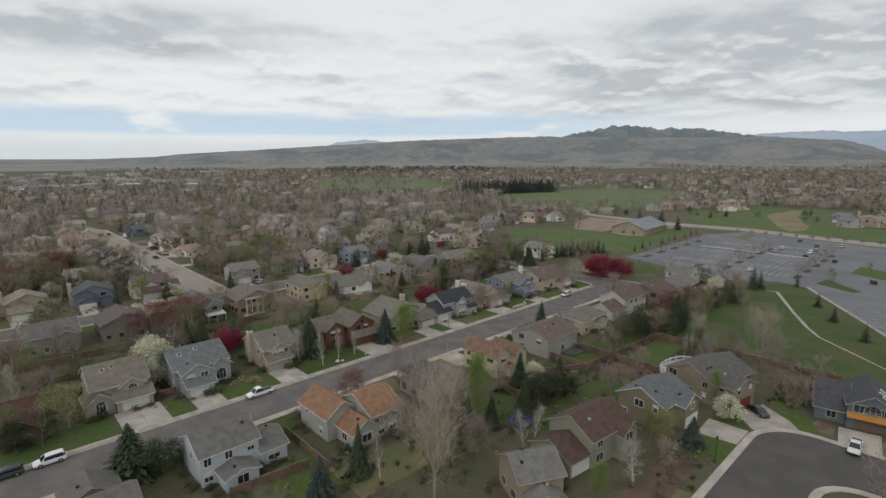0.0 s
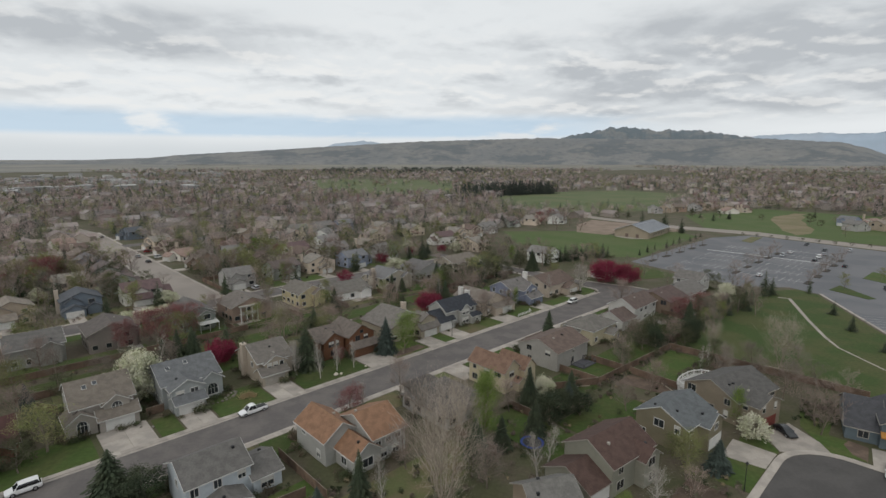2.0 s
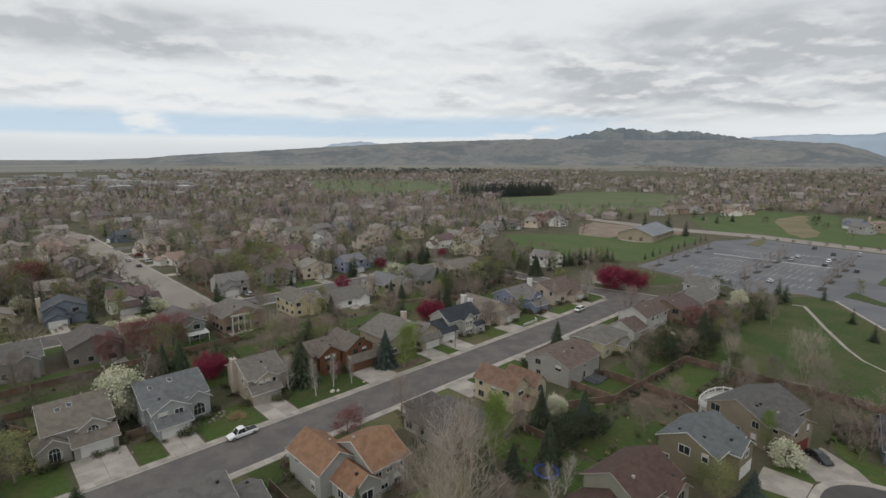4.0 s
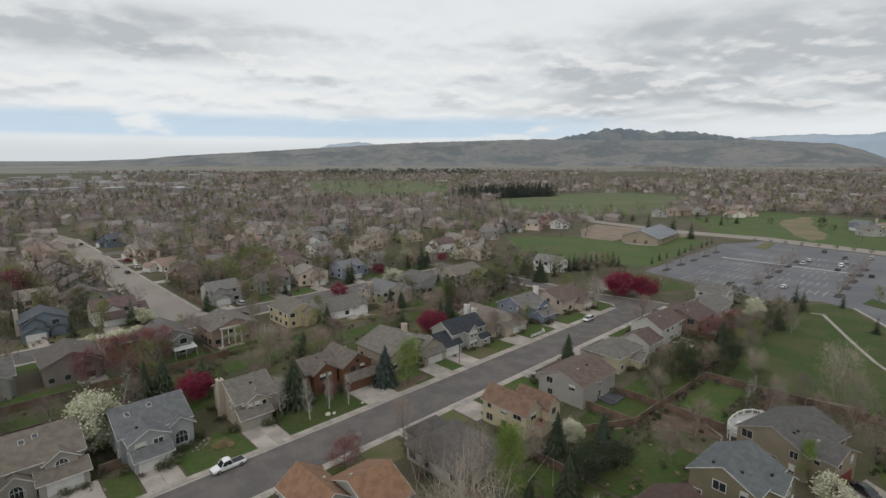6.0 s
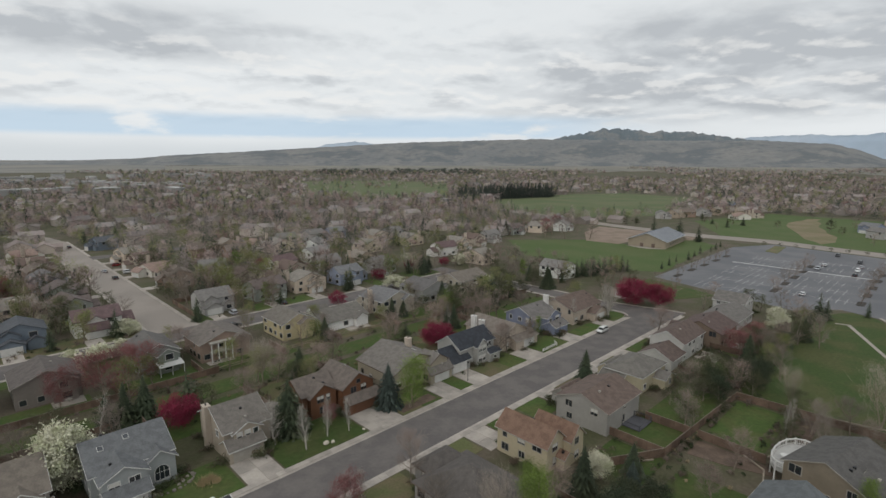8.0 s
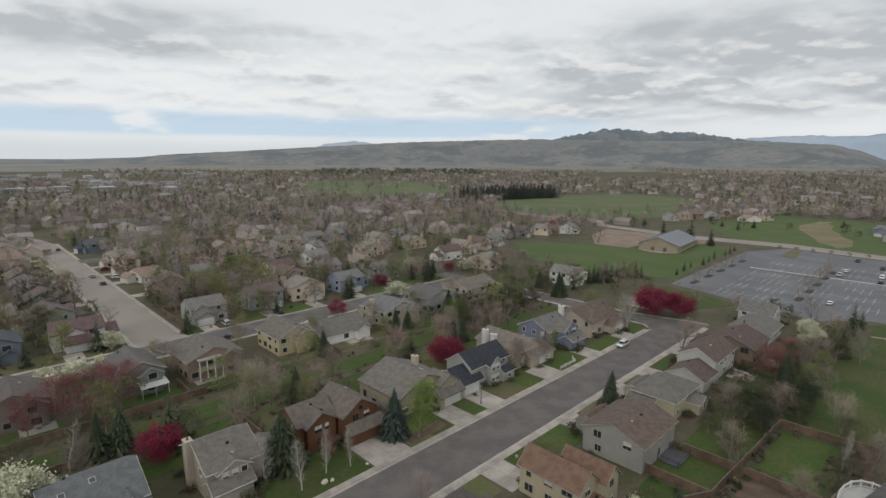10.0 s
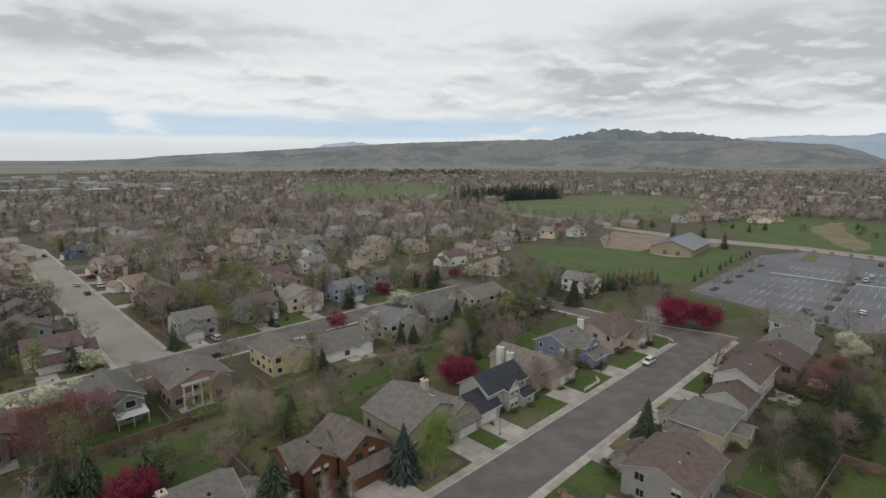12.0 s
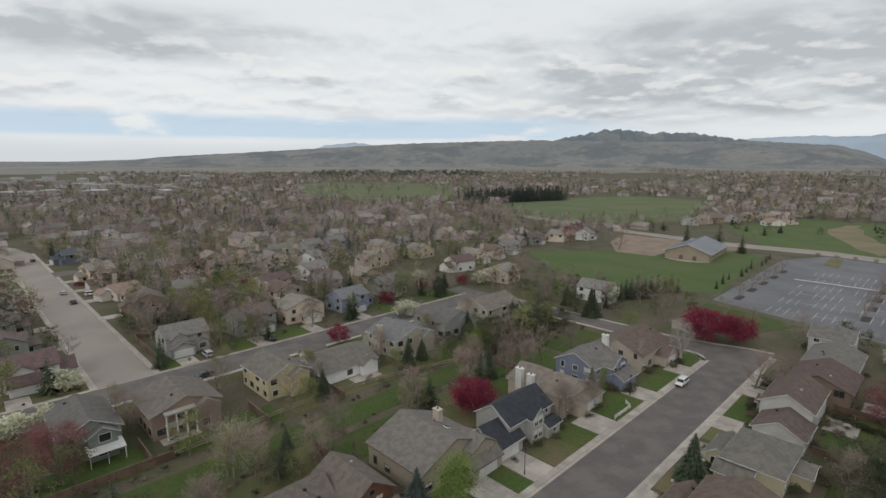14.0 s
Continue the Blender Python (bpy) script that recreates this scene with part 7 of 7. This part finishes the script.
def street_lamp(x, y):
    root = put(new("street_lamp"), x, y)
    tagged(root, "black post lamp on a front lawn", "lamp", "post lamps")
    child("post", Shape().tube((0, 0, -0.1), (0, 0, 4.6), 0.07, 0.05, 8).tube((0, 0, 0), (0, 0, 0.6), 0.12, 0.1, 8).mesh("post", BLACK), root)
    child("head", Shape().tube((0, 0, 4.6), (0, 0, 4.85), 0.12, 0.24, 8).tube((0, 0, 4.85), (0, 0, 5.15), 0.26, 0.05, 8).mesh("head", BLACK), root)


for x, y in ((14.9, -79.4), (31.6, 3.4), (73.6, 4.6), (-56.6, 97)):
    street_lamp(x, y)


def white_fence():
    root = put(new("picket_fence"), 60.8, 1.7)
    tagged(root, "low white rail fence on a front lawn", "fence")
    for x, y in ((0, 0), (2.3, 0), (4.6, 0), (6.9, 0), (8.2, 1.6)):
        child("post", Shape().box(-0.07, 0.07, -0.07, 0.07, 0, 1.0).mesh("post", WHITE), root, pose(x, y, 0))
    for z in (0.3, 0.6, 0.86):
        child("rail", Shape().box(0, 6.9, -0.03, 0.03, z - 0.07, z + 0.07).mesh("rail", WHITE), root)
        child("rail", Shape().box(0, 2.06, -0.03, 0.03, z - 0.07, z + 0.07).mesh("rail", WHITE), root, pose(6.9, 0, 0, 0, 0, 51))


white_fence()


def trampoline():
    root = put(new("trampoline"), 1.0, -48.6)
    tagged(root, "round blue trampoline on a back lawn", "trampoline")
    n = 20
    pts = lambda r: [(r * math.cos(6.2832 * i / n), r * math.sin(6.2832 * i / n)) for i in range(n)]
    child("mat", Shape().prism(pts(1.75), 0.82, 0.85).mesh("mat", BLACK), root)
    a, b = pts(2.15), pts(1.75)
    v = [(x, y, 0.9) for x, y in a] + [(x, y, 0.9) for x, y in b] + [(x, y, 0.8) for x, y in a] + [(x, y, 0.8) for x, y in b]
    f = []
    for i in range(n):
        j = (i + 1) % n
        f += [(i, j, n + j, n + i), (2 * n + j, 2 * n + i, 3 * n + i, 3 * n + j), (i, 2 * n + i, 2 * n + j, j), (n + j, 3 * n + j, 3 * n + i, n + i)]
    child("pad", mesh_of("pad", v, f, mat("blue_vinyl", (0.02, 0.05, 0.22), 0.5, 0.1)), root)
    for i in range(6):
        x, y = 2.1 * math.cos(1.047 * i), 2.1 * math.sin(1.047 * i)
        child("leg", Shape().tube((x, y, -0.05), (x, y, 2.6), 0.035, 0.035, 6).mesh("leg", BLACK), root)


trampoline()


def curved_deck():
    """A raised deck with a bowed white railing behind the olive-brown house, and the table on it."""
    rim = [(-6.7, 5.82), (-6.75, 7.0), (-5.9, 8.1), (-4.4, 8.8), (-2.5, 9.3), (-0.4, 9.6), (1.8, 9.5), (3.5, 8.8), (4.3, 7.6), (4.4, 5.82)]
    floor_ = child("deck", Shape().prism(rim[::-1], 2.75, 2.95).mesh("deck", mat("pale_deck", (0.42, 0.41, 0.39), 0.8, 0.2, 0.5, 4.0, 0.3)), brown_house, label="raised pale deck with a bowed white railing")
    for i, (p, q) in enumerate(zip(rim, rim[1:])):
        child("railing", Shape().tube((*p, 3.95), (*q, 3.95), 0.12, 0.12, 6).mesh("railing", WHITE), floor_)
        child("railing", Shape().tube((*p, 3.12), (*q, 3.12), 0.07, 0.07, 6).mesh("railing", WHITE), floor_)
        child("skirt", Shape().slab([(*p, 2.3), (*q, 2.3), (*q, 2.98), (*p, 2.98)], 0.06).mesh("skirt", WHITE), floor_)
        for k in range(1, 5):
            x, y = p[0] + (q[0] - p[0]) * k / 5, p[1] + (q[1] - p[1]) * k / 5
            child("baluster", Shape().tube((x, y, 3.1), (x, y, 3.95), 0.035, 0.035, 5).mesh("baluster", WHITE), floor_)
        child("post", Shape().box(p[0] - 0.1, p[0] + 0.1, p[1] - 0.1, p[1] + 0.1, 0 if i % 2 else 2.7, 4.15).mesh("post", WHITE), floor_)
    table = new("patio_table")
    tagged(table, "round white patio table on the raised deck", "table")
    table.matrix_basis = brown_house.matrix_basis @ pose(-3.2, 7.3, 2.95)
    child("tabletop", Shape().prism([(0.65 * math.cos(0.3927 * i), 0.65 * math.sin(0.3927 * i)) for i in range(16)], 0.70, 0.75).mesh("tabletop", WHITE), table)
    child("pedestal", Shape().tube((0, 0, 0.03), (0, 0, 0.71), 0.06, 0.05, 8).tube((0, 0, 0), (0, 0, 0.05), 0.3, 0.26, 12).mesh("pedestal", WHITE), table)


curved_deck()


def patio_cover(x0, x1, y0, y1):
    root = put(new("patio_cover"), (x0 + x1) / 2, (y0 + y1) / 2)
    tagged(root, "white patio cover on posts against a house", "patio cover")
    w, d = (x1 - x0) / 2, (y1 - y0) / 2
    child("roof", Shape().slab([(-w, -d, 2.5), (w, -d, 2.5), (w, d, 2.95), (-w, d, 2.95)], 0.12).mesh("roof", WHITE), root)
    for x in (-w + 0.2, 0, w - 0.2):
        child("post", Shape().box(x - 0.07, x + 0.07, -d + 0.1, -d + 0.24, -0.1, 2.42).mesh("post", WHITE), root)


patio_cover(-21.6, -15.8, 57.0, 60.6)

SHRUB = mat("shrub_leaves", (0.06, 0.075, 0.035), 0.9, 0.35, 0.4, 2.0, rnd=0.35, island=0.3, second=(0.11, 0.085, 0.06))
SHRUB_MESH = []
for k in range(3):
    sr = random.Random(60 + k)
    SHRUB_MESH.append(leaf_mesh(sr, [(sr.gauss(0, .35), sr.gauss(0, .35), sr.uniform(.2, .75)) for _ in range(9)], 34, 0.24, 0.11, SHRUB, "shrub"))
sr = random.Random(77)
made = 0
for b in list(FOOT)[:70]:
    for _ in range(9):
        side = sr.randrange(4)
        x = sr.uniform(b[0], b[1]) if side < 2 else (b[0] - 1.2 if side == 2 else b[1] + 1.2)
        y = sr.uniform(b[2], b[3]) if side >= 2 else (b[2] - 1.2 if side == 0 else b[3] + 1.2)
        if made < 330 and free(x, y, 0.6):
            ob = new("shrub", SHRUB_MESH[made % 3])
            k = sr.uniform(0.8, 1.7)
            ob.matrix_basis = GRID @ pose(x, y, 0, 0, 0, sr.uniform(0, 360)) @ Matrix.Diagonal((k, k, k * sr.uniform(0.7, 1.1), 1))
            tagged(ob, "small rounded garden shrub with dull leaves", "shrub", "garden shrubs")
            made += 1


def grass_clump(x, y, k):
    """A straw-coloured clump of ornamental grass."""
    r = random.Random(int(x * 10))
    ends = [(Vector((r.gauss(0, .3), r.gauss(0, .3), 0.3)), Vector((r.gauss(0, .3), r.gauss(0, .3), 1)).normalized()) for _ in range(60)]
    ob = new("ornamental_grass", twig_mesh(r, ends, 8, 1.1, 0.03, mat("straw", (0.42, 0.33, 0.19), 0.9, 0.2), "ornamental_grass", loose=0.2))
    ob.matrix_basis = GRID @ pose(x, y, 0) @ Matrix.Diagonal((k, k, k, 1))
    tagged(ob, "dry straw-coloured ornamental grass clump on a lawn", "grass", "ornamental grasses")


for x, y, k in ((-29.4, 6.4, 1.2), (-28.0, 6.9, 1.0), (-27.6, 5.6, 0.9), (25, -15, 0.8), (46, -19, 0.8)):
    grass_clump(x, y, k)


def boulder(x, y, k, c):
    r = random.Random(int(x * 7))
    bm = bmesh.new()
    bmesh.ops.create_icosphere(bm, subdivisions=2, radius=0.5)
    for v in bm.verts:
        v.co *= 1 + 0.28 * noise.noise(v.co * 2.5 + Vector((x, y, 0)))
        v.co.z *= 0.7
    me = bpy.data.meshes.new("boulder")
    bm.to_mesh(me)
    bm.free()
    me.materials.append(mat("stone_%.2f" % c, (c, c * 0.9, c * 0.76), 0.9, 0.2, 0.8, 5.0, 0.5))
    ob = new("boulder", me)
    ob.matrix_basis = GRID @ pose(x, y, 0.2 * k, 0, 0, r.uniform(0, 360)) @ Matrix.Diagonal((k, k * 0.8, k, 1))
    tagged(ob, "pale rounded landscaping boulder in a front bed", "boulder", "landscaping boulders")


for x, y, k, c in ((-8.2, 3.0, 1.3, 0.5), (-7.0, 2.6, 0.9, 0.55), (0.0, 2.4, 0.6, 0.6), (-31.5, 9.8, 0.8, 0.3), (-30.6, 10.6, 0.7, 0.28), (-32.3, 9.2, 0.6, 0.3), (21, -12.6 - 2, 0.8, 0.35), (48, -15.2, 0.7, 0.4), (51, -15.6, 0.8, 0.38), (-49, 8.0, 0.6, 0.2), (-47.4, 6.4, 0.7, 0.2)):
    boulder(x, y, k, c)


for i in range(13):
    a_ = -0.4 + 0.24 * i
    boulder(-33.6 + 4.0 * math.cos(a_), 10.6 - 2.6 * math.sin(a_), 0.45 + 0.2 * (i % 3), 0.16 + 0.03 * (i % 2))


def timber_edging(x0, y0, x1, y1):
    """A weathered landscape timber laid along a bed."""
    L = math.hypot(x1 - x0, y1 - y0)
    ob = put(new("timber_edging", Shape().box(0, L, -0.12, 0.12, -0.05, 0.28).mesh("timber_edging", mat("pale_timber", (0.33, 0.28, 0.22), 0.9, 0.25, 0.6, 5.0, 0.4))), x0, y0, 0, math.degrees(math.atan2(y1 - y0, x1 - x0)))
    tagged(ob, "weathered pale landscape timber edging a garden bed", "edging", "garden timbers")


for seg in ((45.2, -46.2, 44.6, -53.0), (44.6, -53.0, 41.6, -57.4), (41.6, -57.4, 35.5, -58.6), (46.4, -56.8, 52, -57.6), (23, -36.8, 31, -42.6), (70.4, -46, 71.5, -60), (71.5, -60, 75, -74)):
    timber_edging(*seg)


def patio_set(x, y):
    root = put(new("patio_table"), x, y)
    tagged(root, "round garden table with a pale top on a patio", "table")
    n = 16
    child("tabletop", Shape().prism([(0.7 * math.cos(6.2832 * i / n), 0.7 * math.sin(6.2832 * i / n)) for i in range(n)], 0.7, 0.74).mesh("tabletop", TRIM), root)
    child("leg", Shape().tube((0, 0, 0), (0, 0, 0.7), 0.06, 0.05, 8).tube((0, 0, 0), (0, 0, 0.05), 0.35, 0.3, 10).mesh("leg", BLACK), root)


for x, y in ((101, -39), (91, -33), (-40, 57.5), (52, 56.8)):
    patio_set(x, y)
for r_, lb in (((100, 108, -38, -34), "round-cornered stone patio behind a house"), ((87, 94, -35, -29.4), "concrete patio behind a house"), ((-43, -37, 55.5, 59.5), "concrete patio behind a house"), ((49, 56, 54.5, 58.5), "concrete patio behind a house"), ((-10, -3, 56.5, 59.2), "concrete patio behind a house"), ((32, 40, 53.8, 57.6), "concrete patio behind a house")):
    sheet("patio", rect(*r_), 0.09, CONCRETE, lb, "patio")


# ---- undergrowth along fences and beds ----
def undergrowth(name, label, material, seed, number, tall, size_k, thin, areas):
    r, spots = random.Random(seed), []
    while len(spots) < number:
        x0, x1, y0, y1 = areas[r.randrange(len(areas))]
        x, y = r.uniform(x0, x1), r.uniform(y0, y1)
        if any(a - 0.6 < x < b + 0.6 and c - 0.6 < y < d + 0.6 for a, b, c, d in FOOT) or -13.6 < y < 1.4:
            continue
        p = GRID @ Vector((x, y, 0))
        h = tall * r.uniform(0.5, 1.4)
        spots.append((p.x, p.y, 0, h, h * r.uniform(0.5, 0.9)))
    tagged(new(name, scatter_mesh(spots, 70, material, name, size_k, thin)), label, "undergrowth", kind="stuff")


BEDS = [(-52, -30, -48, -29), (-34, -8, -50, -33), (-8, 12, -52, -35), (-24, 14, -58, -44), (9, 34, -48, -34), (14, 48, -58, -44), (33, 70, -46, -44), (44, 70, -60, -54), (66, 75, -50, -30), (74, 118, -45, -38), (-20, 16, -79.5, -72), (46, 60, -86, -79), (-70, 60, 36, 39), (-70, 60, 46, 51),
        (-66, -34, 22, 36), (-32, 12, 24, 36), (10, 66, 24, 37), (66, 110, 36, 46), (-66, 84, 50, 59), (84, 116, -36, -29), (-66, -16, 95, 106), (2, 110, 95, 106)]
undergrowth("brown_undergrowth", "low bare brown shrubs along fences and beds", mat("brush_twigs", (0.15, 0.115, 0.095), 0.95, 0.25, 0.3, 2.0, island=0.3), 5, 420, 1.3, 0.45, 0.14, BEDS)
undergrowth("green_undergrowth", "low dark green shrubs along fences and beds", mat("brush_leaves", (0.042, 0.055, 0.024), 0.95, 0.25, 0.3, 2.0, island=0.3), 6, 300, 1.1, 0.17, 0.8, BEDS)
undergrowth("dry_tussocks", "dry tan grass tussocks in garden beds", mat("dry_tussock", (0.30, 0.24, 0.15), 0.95, 0.25, 0.3, 2.0, island=0.25), 7, 130, 0.8, 0.3, 0.2, BEDS)
undergrowth("young_shrubs", "small yellow-green leafing shrubs in gardens", mat("shrub_leaves", (0.13, 0.16, 0.045), 0.95, 0.25, 0.3, 2.0, island=0.3), 8, 110, 1.5, 0.17, 0.8, BEDS)


def hedge(x0, y0, x1, y1):
    """A clipped dark hedge on short stems."""
    r = random.Random(3)
    L = math.hypot(x1 - x0, y1 - y0)
    root = put(new("hedge"), x0, y0, 0, math.degrees(math.atan2(y1 - y0, x1 - x0)))
    tagged(root, "long clipped dark green hedge beside a lawn", "hedge")
    child("foliage", leaf_mesh(r, [(r.uniform(0, L), r.uniform(-0.4, 0.4), r.uniform(0.3, 1.1)) for _ in range(90)], 45, 0.22, 0.13, OLIVELEAF, "foliage"), root)
    for i in range(8):
        child("stem", Shape().tube((L * (i + 0.5) / 8, 0, -0.1), (L * (i + 0.5) / 8, 0, 1.0), 0.04, 0.02, 5).mesh("stem", BARK), root)


hedge(94.2, -30.4, 90.6, -40.6)
